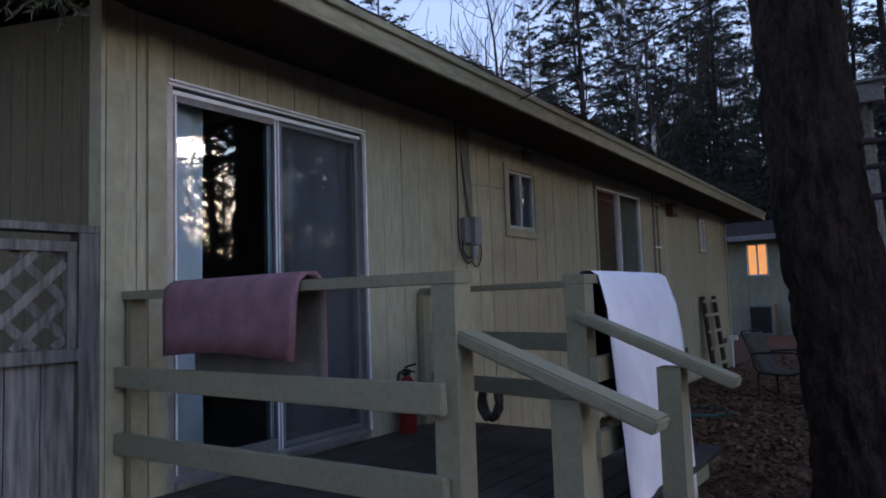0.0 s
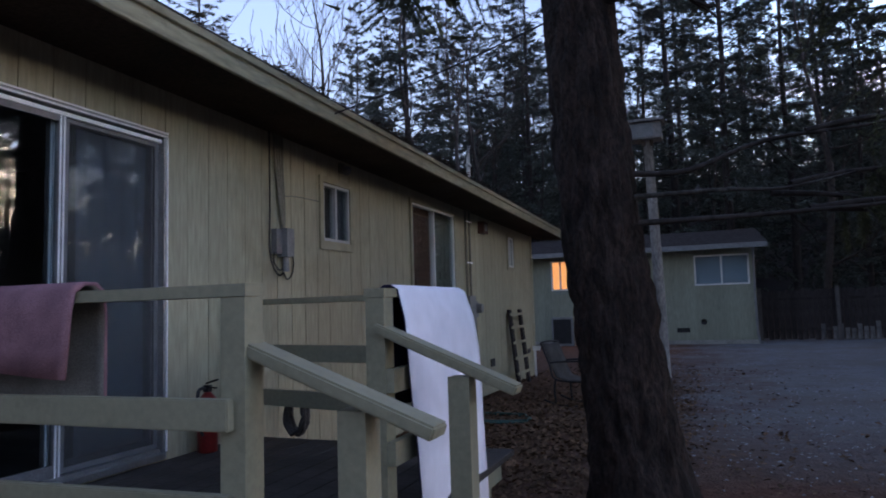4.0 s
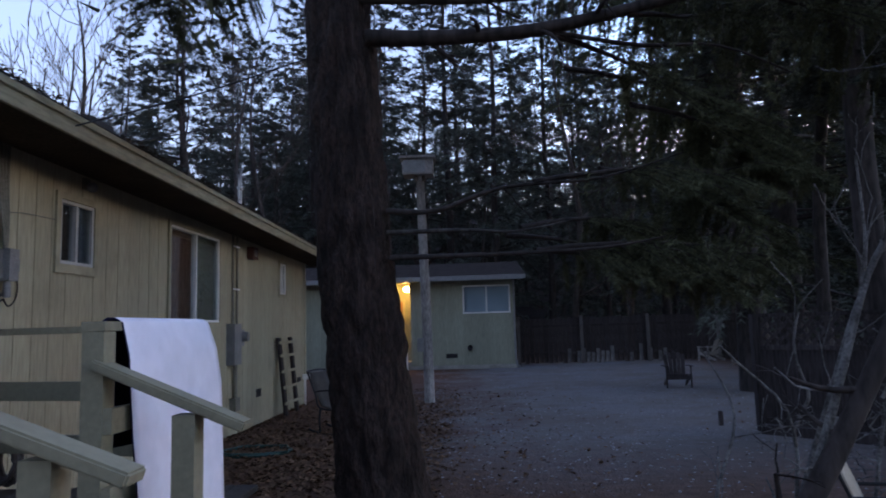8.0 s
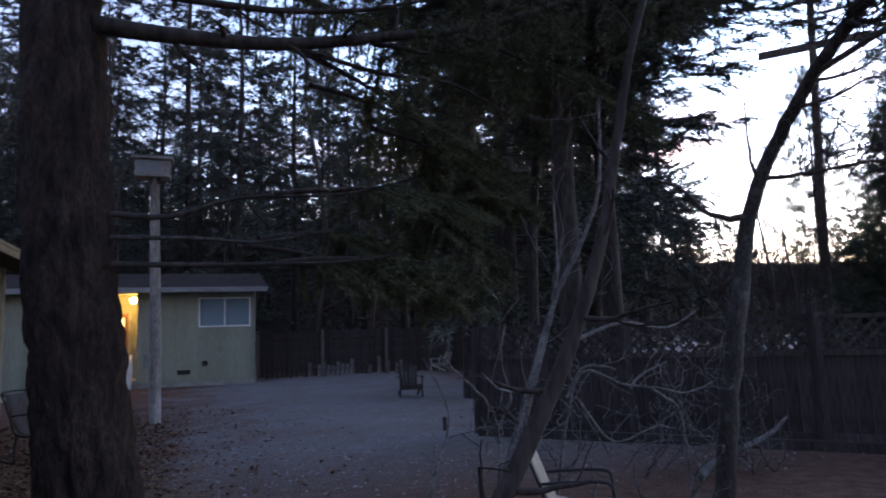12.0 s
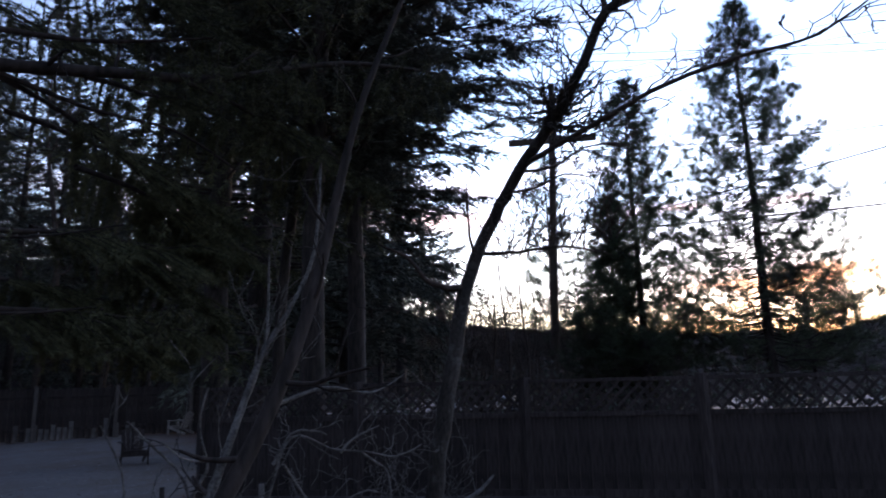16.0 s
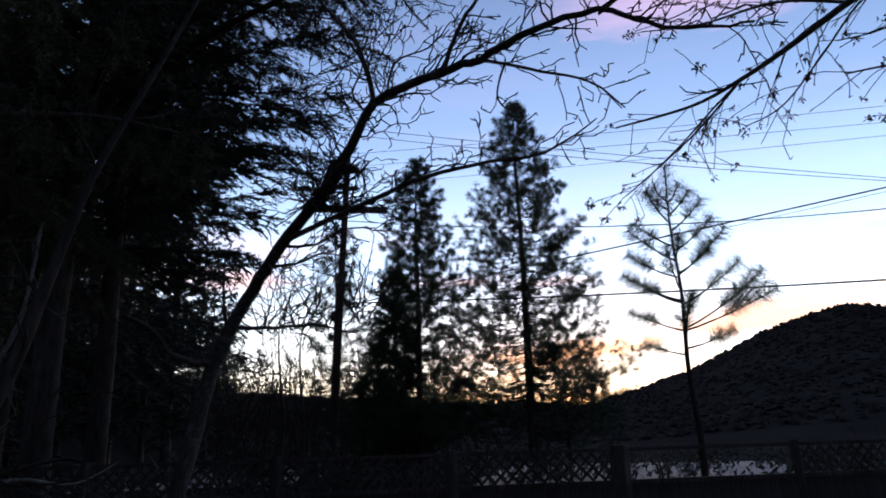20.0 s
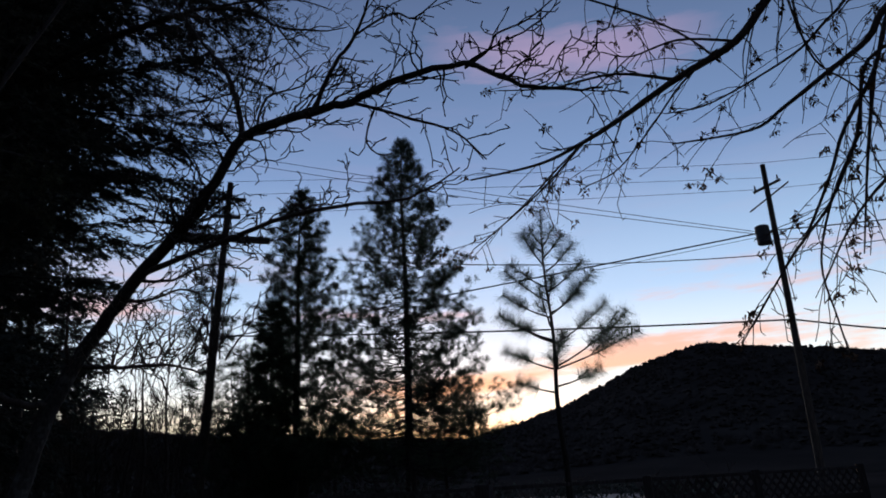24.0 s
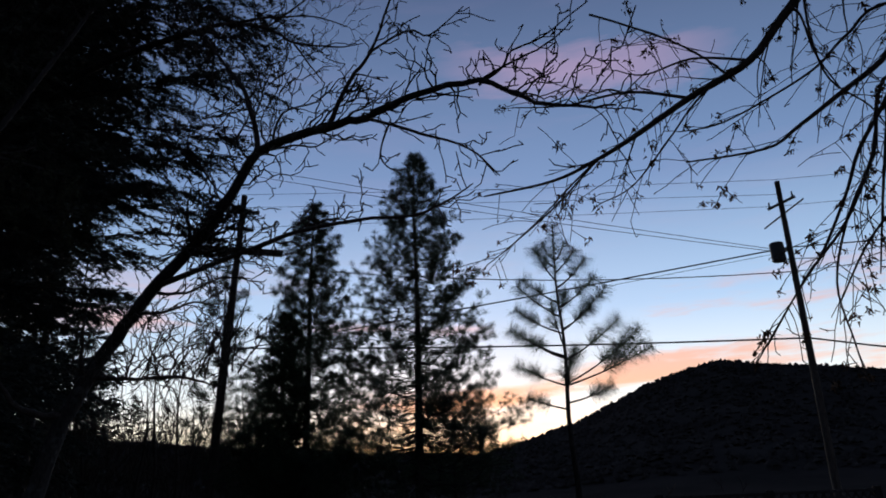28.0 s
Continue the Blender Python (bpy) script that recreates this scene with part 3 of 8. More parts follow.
def build_long_wall():
    cuts = sorted({Y0, Y1, *[v for o in OPENINGS for v in o[:2]]})
    wall = empty("wall")
    wall.parent = house
    for a, b in zip(cuts, cuts[1:]):
        for s, e in column_spans(a, b, 0.0, WALL_TOP):
            box("wall_panel", (WX - 0.14, a, s), (WX - 0.009, b, e), SIDING, wall, bevel=0)
    edges = [Y0]
    y = Y0 + 0.16
    while y < Y1 - 0.05:
        edges.append(y)
        y += 0.203
    edges.append(Y1)
    rng = random.Random(3)
    for a, b in zip(edges, edges[1:]):
        inner = [a] + [c for c in cuts if a + 0.012 < c < b - 0.012] + [b]
        for p, q in zip(inner, inner[1:]):
            for s, e in column_spans(p, q, 0.14, WALL_TOP):
                if e - s < 0.05:
                    continue
                bm = bmesh.new()
                o, gap = rng.uniform(0, 0.002), rng.uniform(0.0015, 0.0045)
                add_box(bm, (WX - 0.009, p + (gap if p == a else 0.0), s), (WX + o, q - (gap if q == b else 0.0), e))
                part("siding_board", bm, SIDING, wall, bevel=0.003)
    # gable walls at both ends, and the closed back
    def gable(name, ya, yb, mat):
        bm = bmesh.new()
        prof = ((-10.2, 0), (WX - 0.141, 0), (WX - 0.141, 2.86), (-6.7, 3.55), (-10.2, 2.86))
        f0 = [bm.verts.new((x, ya, z)) for x, z in prof]
        f1 = [bm.verts.new((x, yb, z)) for x, z in prof]
        bm.faces.new(f0)
        bm.faces.new(f1[::-1])
        for i in range(5):
            bm.faces.new((f0[i], f1[i], f1[(i + 1) % 5], f0[(i + 1) % 5]))
        bmesh.ops.recalc_face_normals(bm, faces=bm.faces)
        return part(name, bm, mat, house)

    # the near end's darker boards carry the wall's shade in their colour
    end = gable("end_wall", Y0 + 0.02, Y0 + 0.14, SHADED_ENDWALL)
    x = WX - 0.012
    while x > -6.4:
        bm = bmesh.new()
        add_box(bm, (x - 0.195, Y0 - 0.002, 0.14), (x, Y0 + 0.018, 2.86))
        part("siding_board", bm, SHADED_ENDWALL, end, bevel=0.003)
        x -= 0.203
    gable("far_end_wall", Y1 - 0.14, Y1, SIDING)
    bm = bmesh.new()
    add_box(bm, (-10.34, Y0, 0), (-10.2, Y1, 2.86))
    part("back_wall", bm, SIDING, house)
    bm = bmesh.new()
    add_box(bm, (WX - 0.16, Y0 - 0.03, -0.1), (WX - 0.03, Y1 + 0.01, 0.14))
    part("foundation", bm, CONCRETE, house, "grey concrete footing")
    for y in (Y0 + 0.001, Y1 - 0.09):
        box("corner_board", (WX + 0.003, y, 0.16), (WX + 0.022, y + 0.09, 2.9), TRIM, house)
    box("corner_board", (WX - 0.09, Y0 - 0.024, 0.16), (WX + 0.022, Y0 - 0.004, 2.9), TRIM, house)


build_long_wall()

EAVE_X0, EAVE_X1 = -2.46, -2.56    # the eave is not quite parallel to the wall
ROOF_Y0, ROOF_Y1 = 0.9, 14.05


def eave_x(y):
    return EAVE_X0 + (EAVE_X1 - EAVE_X0) * (y - 3) / 10.5


def eave_z(y):
    return 2.82 - 0.012 * (y - 3)


def build_roof():
    bm = bmesh.new()
    slope = 0.21
    ridge_x = -6.7
    rows = []
    for y in (ROOF_Y0, ROOF_Y1):
        ex, ez = eave_x(y) - 0.03, eave_z(y)
        rz = ez + 0.17 + (ex - ridge_x) * slope
        wx = ridge_x - (ex - ridge_x)
        rows.append([(ex, y, ez + 0.15), (ridge_x, y, rz), (wx, y, ez + 0.15), (wx, y, ez + 0.03), (ridge_x, y, rz - 0.12), (ex, y, ez + 0.03)])
    vs = [[bm.verts.new(p) for p in r] for r in rows]
    n = 6
    for i in range(n):
        bm.faces.new((vs[0][i], vs[0][(i + 1) % n], vs[1][(i + 1) % n], vs[1][i]))
    bm.faces.new((vs[0][0], vs[0][5], vs[0][4], vs[0][1]))
    bm.faces.new((vs[0][1], vs[0][4], vs[0][3], vs[0][2]))
    bm.faces.new((vs[1][0], vs[1][1], vs[1][4], vs[1][5]))
    bm.faces.new((vs[1][1], vs[1][2], vs[1][3], vs[1][4]))
    bmesh.ops.recalc_face_normals(bm, faces=bm.faces)
    roof = part("roof", bm, SOFFIT, house, "low roof with dark soffit boards")
    # shingle courses on the near slope
    v, t = Soup(), None
    rng = random.Random(8)
    ex0, rise = None, slope
    for c in range(14):
        y = ROOF_Y0
        while y < ROOF_Y1:
            w = rng.uniform(0.28, 0.34)
            y2 = min(y + w - 0.006, ROOF_Y1)
            e = eave_x(y)
            xa = e + 0.035 - c * 0.14
            xb = xa - 0.24
            za = eave_z(y) + 0.158 + (e - xa) * rise + rng.uniform(0, 0.004)
            zb = eave_z(y) + 0.158 + (e - xb) * rise - 0.004
            pts = [(xa, y, za + 0.008), (xa, y2, za + 0.008), (xb, y2, zb), (xb, y, zb), (xa, y, za - 0.004), (xa, y2, za - 0.004)]
            v.add(pts, [(0, 1, 2), (0, 2, 3), (4, 5, 1), (4, 1, 0)])
            y += w
    sh = v.make("shingles", SHINGLE, roof, "dark asphalt shingles")
    tagged(sh, kind="stuff")
    # two-step fascia
    a, b = (eave_x(ROOF_Y0), ROOF_Y0, eave_z(ROOF_Y0) + 0.075), (eave_x(ROOF_Y1), ROOF_Y1, eave_z(ROOF_Y1) + 0.075)
    beam("fascia_board", a, b, 0.03, 0.15, FASCIA, house, "weathered olive fascia board")
    a = (a[0] + 0.026, a[1], a[2] + 0.052)
    b = (b[0] + 0.026, b[1], b[2] + 0.052)
    beam("drip_board", a, b, 0.02, 0.05, FASCIA, house)
    bm = bmesh.new()
    vs = [bm.verts.new(p) for p in ((eave_x(ROOF_Y0) - 0.02, ROOF_Y0, eave_z(ROOF_Y0) + 0.012), (eave_x(ROOF_Y1) - 0.02, ROOF_Y1, eave_z(ROOF_Y1) + 0.012), (WX - 0.02, ROOF_Y1, eave_z(ROOF_Y1) + 0.04), (WX - 0.02, ROOF_Y0, eave_z(ROOF_Y0) + 0.04))]
    bm.faces.new(vs)
    bmesh.ops.solidify(bm, geom=bm.faces[:], thickness=0.012)
    part("soffit_board", bm, SOFFIT, house, "dark brown soffit")
    # debris of needles and moss lying along the roof's edge
    s = Soup()
    g = np.random.default_rng(5)
    for c in range(90):
        y = g.uniform(ROOF_Y0 + 1, ROOF_Y1)
        e = eave_x(y)
        big = c % 4 == 0
        x = e + 0.05 - abs(g.normal()) * 0.10
        k = int(g.integers(60, 140)) if big else int(g.integers(10, 30))
        pos = np.column_stack((x + g.normal(size=k) * 0.035, y + g.normal(size=k) * (0.13 if big else 0.06), eave_z(y) + 0.165 + (e - x) * slope + abs(g.normal(size=k)) * (0.014 if big else 0.006)))
        d = g.normal(size=(k, 3)) * 0.035
        d[:, 2] = abs(d[:, 2]) * 0.3 - (0.012 if big else 0)
        s.add(*needle_tris(pos, d, 0.007, rng=g))
    db = s.make("roof_debris", material("dark_roof_moss", (0.045, 0.036, 0.026), 0.95, var=0.3, scale=6, fine=40, bump=0, per_island=0.3, spec=0.05), None)
    tagged(db, "dry needles and moss along the roof edge", "debris", kind="stuff")


build_roof()


def window_unit(name, o, panes, trim_sides=True, mats=(), label="", frame_mat=None, depth=0.06, trim_w=0.06):
    """A framed slider set in an opening of the long wall: panes stand side by side."""
    y0, y1, z0, z1 = o
    w = empty(name)
    w.parent = house
    tagged(w, label)
    fm = frame_mat or ALU
    f = 0.028
    x0, x1 = WX - depth, WX + 0.012
    bm = bmesh.new()
    add_box(bm, (x0, y0 + 0.002, z0 + 0.002), (x1, y0 + f, z1 - 0.002))
    add_box(bm, (x0, y1 - f, z0 + 0.002), (x1, y1 - 0.002, z1 - 0.002))
    add_box(bm, (x0, y0 + f, z0 + 0.002), (x1, y1 - f, z0 + f))
    add_box(bm, (x0, y0 + f, z1 - f), (x1, y1 - f, z1 - 0.002))
    part("window_frame", bm, fm, w, bevel=0.003)
    n = len(panes)
    span = (y1 - y0 - 2 * f) / n
    for i in range(n):
        a = y0 + f + i * span
        xo = WX - 0.03 + (0.018 if i % 2 else 0)
        box("glass_pane", (xo, a + 0.004, z0 + f), (xo + 0.005, a + span - 0.004, z1 - f), GLASS, w, bevel=0).visible_shadow = False
        if i:
            box("meeting_rail", (x0 + 0.01, a - 0.016, z0 + f), (x1 - 0.004, a + 0.016, z1 - f), fm, w, bevel=0.003)
        # hanging cloth behind the pane, pleated
        if panes[i]:
            bm = bmesh.new()
            k = max(6, int(span / 0.03))
            prev = None
            for j in range(k + 1):
                yy = a + span * j / k
                xx = WX - 0.052 + 0.008 * math.sin(j * 1.9)
                v0, v1 = bm.verts.new((xx, yy, z0 + 0.01)), bm.verts.new((xx, yy, z1 - 0.01))
                if prev:
                    bm.faces.new((prev[0], v0, v1, prev[1]))
                prev = (v0, v1)
            c = part("curtain", bm, panes[i], w)
            md = c.modifiers.new("thick", "SOLIDIFY")
            md.thickness = 0.004
    if trim_sides:
        t = trim_w
        bm = bmesh.new()
        add_box(bm, (WX + 0.003, y0 - t, z0 - t * 1.3), (WX + 0.024, y0 - 0.001, z1 + t))
        add_box(bm, (WX + 0.003, y1 + 0.001, z0 - t * 1.3), (WX + 0.024, y1 + t, z1 + t))
        add_box(bm, (WX + 0.003, y0 - 0.001, z1 + 0.001), (WX + 0.024, y1 + 0.001, z1 + t))
        add_box(bm, (WX + 0.003, y0 - 0.001, z0 - t * 1.3), (WX + 0.024, y1 + 0.001, z0 - 0.001))
        part("window_trim", bm, TRIM, w)
    return w


window_unit("small_window", WIN1, (DIMCLOTH, DARKBLIND), label="small two-pane slider with olive board trim", frame_mat=DULLFRAME)
window_unit("wide_window", WIN2, (BROWN_CURTAIN, SAGE_CURTAIN), label="white-framed slider with drawn brown curtain", frame_mat=WHITE, trim_w=0.05)
window_unit("narrow_window", WIN3, (DARKBLIND, DIMCLOTH), label="narrow white-framed window", frame_mat=WHITE, trim_w=0.04)


def build_sliding_door():
    y0, y1, z0, z1 = DOOR
    d = empty("sliding_door")
    d.parent = house
    tagged(d, "closed aluminium sliding glass door reflecting the sunset")
    bm = bmesh.new()
    x0, x1 = WX - 0.10, WX + 0.018
    add_box(bm, (x0, y0 + 0.002, z0), (x1, y0 + 0.035, z1 - 0.002))
    add_box(bm, (x0, y1 - 0.035, z0), (x1, y1 - 0.002, z1 - 0.002))
    add_box(bm, (x0, y0 + 0.035, z1 - 0.04), (x1, y1 - 0.035, z1 - 0.002))
    add_box(bm, (x0, y0 + 0.035, z0 + 0.002), (x1 + 0.03, y1 - 0.035, z0 + 0.035))
    part("door_frame", bm, ALU, d, bevel=0.004)
    bm = bmesh.new()
    add_box(bm, (x0 + 0.05, y0 + 0.035, z1 - 0.075), (x1 - 0.02, y1 - 0.035, z1 - 0.052))
    part("head_track", bm, BRIGHTALU, d, bevel=0.003)
    # thin pale lips paint the bright highlights along the outer frame
    bm = bmesh.new()
    add_box(bm, (x1 + 0.001, y0 + 0.006, z1 - 0.018), (x1 + 0.012, y1 - 0.006, z1 - 0.006))
    add_box(bm, (x1 + 0.001, y0 + 0.006, z1 - 0.038), (x1 + 0.008, y1 - 0.006, z1 - 0.028))
    add_box(bm, (x1 + 0.001, y1 - 0.014, z0 + 0.04), (x1 + 0.010, y1 - 0.005, z1 - 0.04))
    part("frame_lip", bm, BRIGHTALU, d, "aluminium lip with its highlight in the pale colour")
    bm = bmesh.new()
    add_box(bm, (x0 + 0.03, y0 + 0.035, z0 + 0.035), (x1 - 0.02, y1 - 0.035, z0 + 0.055))
    part("sill_track", bm, ALU, d, bevel=0.003)
    mid = (y0 + y1) / 2 - 0.02
    for i, (a, b, xo) in enumerate(((y0 + 0.035, mid + 0.03, WX - 0.025), (mid - 0.03, y1 - 0.035, WX - 0.07))):
        leaf = empty("door_leaf")
        leaf.parent = d
        bm = bmesh.new()
        s = 0.04 if i == 0 else 0.034
        zz0, zz1 = z0 + 0.05, z1 - 0.07
        add_box(bm, (xo - 0.016, a, zz0), (xo + 0.016, a + s, zz1))
        add_box(bm, (xo - 0.016, b - s, zz0), (xo + 0.016, b, zz1))
        add_box(bm, (xo - 0.016, a + s, zz0), (xo + 0.016, b - s, zz0 + 0.07))
        add_box(bm, (xo - 0.016, a + s, zz1 - s), (xo + 0.016, b - s, zz1))
        part("leaf_frame", bm, DARKALU, leaf, bevel=0.003)
        # pale strips paint a glint down the edges of each stile
        for e in (a, b - s):
            bm = bmesh.new()
            add_box(bm, (xo + 0.0165, e + 0.004, zz0), (xo + 0.021, e + 0.013, zz1))
            add_box(bm, (xo + 0.0165, e + s - 0.013, zz0), (xo + 0.021, e + s - 0.004, zz1))
            part("edge_strip", bm, BRIGHTALU, leaf, "aluminium edge with its glint in the pale colour")
        box("glass_pane", (xo - 0.003, a + s, zz0 + 0.07), (xo + 0.003, b - s, zz1 - s), GLASS, leaf, bevel=0).visible_shadow = False
    # dark insect screen in front of the second leaf
    m = bpy.data.materials.new("insect_screen_mesh")
    m.use_nodes = True
    bs = m.node_tree.nodes["Principled BSDF"]
    bs.inputs["Base Color"].default_value = (0.06, 0.062, 0.066, 1)
    bs.inputs["Roughness"].default_value = 0.8
    bs.inputs["Alpha"].default_value = 0.42
    scr = empty("screen_panel")
    scr.parent = d
    a, b, xs = mid + 0.035, y1 - 0.037, WX - 0.035
    box("screen_mesh", (xs, a + 0.03, z0 + 0.09), (xs + 0.003, b - 0.03, z1 - 0.10), m, scr, "dark insect mesh", bevel=0)
    bm = bmesh.new()
    add_box(bm, (xs - 0.008, a, z0 + 0.06), (xs + 0.010, a + 0.03, z1 - 0.07))
    add_box(bm, (xs - 0.008, b - 0.03, z0 + 0.06), (xs + 0.010, b, z1 - 0.07))
    add_box(bm, (xs - 0.008, a + 0.03, z0 + 0.06), (xs + 0.010, b - 0.03, z0 + 0.09))
    add_box(bm, (xs - 0.008, a + 0.03, z1 - 0.10), (xs + 0.010, b - 0.03, z1 - 0.07))
    part("screen_frame", bm, DARKALU, scr, bevel=0.003)
    # curtains inside
    rng = random.Random(2)
    for a, b, mat, lab in ((y0 + 0.04, y0 + 0.31, CURTAIN, "pale sheer curtain"), (mid + 0.20, y1 - 0.06, BLIND, "grey-blue drawn curtain")):
        bm = bmesh.new()
        prev = None
        k = int((b - a) / 0.018)
        for j in range(k + 1):
            yy = a + (b - a) * j / k
            xx = WX - 0.125 + 0.016 * math.sin(j * 0.75 + math.sin(j * 0.21) * 2) + rng.uniform(-0.004, 0.004)
            row = [bm.verts.new((xx + 0.01 * math.sin(z * 2 + j), yy, z)) for z in (z0 + 0.03, z0 + 0.7, z0 + 1.4, z1 - 0.03)]
            if prev:
                for q in range(3):
                    bm.faces.new((prev[q], row[q], row[q + 1], prev[q + 1]))
            prev = row
        c = part("curtain", bm, mat, d, lab, smooth=True)
        c.modifiers.new("thick", "SOLIDIFY").thickness = 0.004
    # board trim beside the door
    bm = bmesh.new()
    add_box(bm, (WX + 0.003, y0 - 0.10, 0.16), (WX + 0.024, y0 - 0.001, z1 + 0.22))
    part("door_trim", bm, TRIM, d)
    # the dim room behind the glass
    bm = bmesh.new()
    add_box(bm, (-7.2, Y0 + 0.14, 0.40), (WX - 0.14, Y1 - 0.14, 0.48))
    part("room_floor", bm, DECK, house)
    bm = bmesh.new()
    add_box(bm, (-7.2, 5.0, 0.48), (WX - 0.14, 5.1, WALL_TOP))
    add_box(bm, (-7.3, Y0 + 0.14, 0.48), (-7.2, Y1 - 0.14, WALL_TOP))
    add_box(bm, (-7.2, Y0 + 0.14, WALL_TOP - 0.1), (WX - 0.14, Y1 - 0.14, WALL_TOP))
    part("room_wall", bm, ROOM, house)


build_sliding_door()

# ---- deck, railing and steps ----
DX1 = -1.20
DY0, DY1 = 1.80, 4.30
DZ = 0.49


def build_deck():
    deck = empty("deck")
    tagged(deck, "low dark weathered wooden deck before the sliding door", "deck")
    x = WX + 0.03
    bm0 = bmesh.new()
    add_box(bm0, (0, 0, 0), (0.138, DY1 - DY0, 0.036))
    bmesh.ops.bevel(bm0, geom=list(bm0.edges), offset=0.004, segments=1, affect="EDGES")
    me = bpy.data.meshes.new("deck_board")
    bm0.to_mesh(me)
    bm0.free()
    rng = random.Random(4)
    while x < DX1:
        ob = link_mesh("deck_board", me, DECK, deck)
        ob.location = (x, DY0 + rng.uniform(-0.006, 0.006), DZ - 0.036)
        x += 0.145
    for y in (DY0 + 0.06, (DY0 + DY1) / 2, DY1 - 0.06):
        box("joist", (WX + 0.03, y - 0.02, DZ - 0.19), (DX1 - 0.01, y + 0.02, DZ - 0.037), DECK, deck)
    box("rim_board", (DX1 - 0.005, DY0, DZ - 0.19), (DX1 + 0.033, DY1, DZ - 0.037), RAIL, deck)
    for y in (DY0 + 0.05, DY1 - 0.05):
        for xx in (WX + 0.12, DX1 - 0.08):
            box("deck_leg", (xx - 0.045, y - 0.045, -0.05), (xx + 0.045, y + 0.045, DZ - 0.037), RAIL, deck)


build_deck()
RAILTOP = 1.475


def build_railing():
    r = empty("deck_railing")
    tagged(r, "olive painted wooden deck railing with flat lower boards", "railing")
    p = 0.0445
    # corner posts: by the steps two stout ones, two by the wall, one at the far corner
    posts = ((-1.235, 1.86, RAILTOP - 0.042), (-1.235, 2.79, RAILTOP - 0.042), (-1.235, 3.735, RAILTOP - 0.042))
    for x, y, z in posts:
        box("post", (x - p, y - p, 0.25), (x + p, y + p, z), RAIL, r, bevel=0.006)
    for y in (1.855, 4.07):
        box("wall_post", (WX + 0.026, y - 0.02, DZ + 0.001), (WX + 0.075, y + 0.06, RAILTOP - 0.042), RAIL, r)
    # flat caps
    box("top_rail", (WX + 0.03, 1.812, RAILTOP - 0.04), (-1.186, 1.908, RAILTOP - 0.002), RAIL, r, bevel=0.006)
    beam("top_rail", (WX + 0.03, 4.12, RAILTOP - 0.021), (-1.29, 3.745, RAILTOP - 0.021), 0.09, 0.038, RAIL, r)
    box("top_rail", (-1.283, 2.742, RAILTOP - 0.04), (-1.187, 3.785, RAILTOP - 0.002), RAIL, r, bevel=0.006)
    # lower boards, nailed on the outer face
    for z, z2 in ((1.080, 1.087), (0.777, 0.812)):
        beam("lower_board", (WX + 0.03, 1.794, z), (-1.225, 1.794, z2), 0.036, 0.094, RAIL, r)
        beam("lower_board", (WX + 0.03, 4.18, z + 0.025), (-1.283, 3.80, z + 0.025), 0.036, 0.11, RAIL, r)
        box("lower_board", (-1.188, 2.75, z - 0.05), (-1.152, 3.785, z + 0.05), RAIL, r)


build_railing()


def build_steps():
    s = empty("porch_steps")
    tagged(s, "short olive porch steps with two sloping handrails", "steps")
    for i, (xa, z) in enumerate(((-1.16, 0.325), (-0.90, 0.165))):
        box("tread", (xa, 1.84, z - 0.038), (xa + 0.28, 2.80, z), DECK, s, bevel=0.006)
        box("riser", (xa + 0.012, 1.88, z - 0.17), (xa + 0.032, 2.76, z - 0.039), RAIL, s)
    for y in (1.84, 2.80):
        beam("stringer", (-1.16, y, 0.24), (-0.60, y, -0.03), 0.038, 0.20, RAIL, s)
    for y, x0, x1 in ((1.875, -1.285, -0.60), (2.775, -1.235, -0.62)):
        beam("handrail", (x0, y, 1.305), (x1, y, 1.048), 0.10, 0.042, RAIL, s, bevel=0.007)
    for y in (1.90, 2.78):
        box("post", (-0.905, y - 0.045, -0.05), (-0.815, y + 0.045, 1.10), RAIL, s, bevel=0.006)


build_steps()


def draped(name, line_a, line_b, profile, mats, label, category, thick=0.012, ripple=0.01, seed=1, nu=22):
    """Cloth folded over a rail that runs from line_a to line_b; profile: (out, down) from the rail's top, one side to the other."""
    a, b = Vector(line_a), Vector(line_b)
    along = (b - a)
    out = Vector((0, 0, 1)).cross(along).normalized()
    rng = random.Random(seed)
    bm = bmesh.new()
    grid = []
    for i in range(nu + 1):
        u = i / nu
        row = []
        for j, (o, dn) in enumerate(profile):
            amp = ripple * min(1.0, abs(dn) * 3)
            wob = amp * (math.sin(u * 7.5 + dn * 2.2 + seed) + 0.5 * math.sin(u * 17 + seed * 2 + dn * 5))
            edge = 0.012 * math.sin(dn * 6 + seed) * (u - 0.5) * 2
            row.append(bm.verts.new(a + along * (u + edge) + out * (o + wob * (1 if o >= 0 else -1)) + Vector((0, 0, -dn - 0.012 * math.sin(u * 5 + seed) * (dn > 0.25)))))
        grid.append(row)
    for i in range(nu):
        for j in range(len(profile) - 1):
            f = bm.faces.new((grid[i][j], grid[i + 1][j], grid[i + 1][j + 1], grid[i][j + 1]))
            f.smooth = True
    me = bpy.data.meshes.new(name)
    bm.to_mesh(me)
    bm.free()
    for m in mats:
        me.materials.append(m)
    ob = new(name, me)
    md = ob.modifiers.new("thick", "SOLIDIFY")
    md.thickness, md.offset = thick, 1.0
    if len(mats) > 1:
        md.material_offset = 1
    return tagged(ob, label, category)


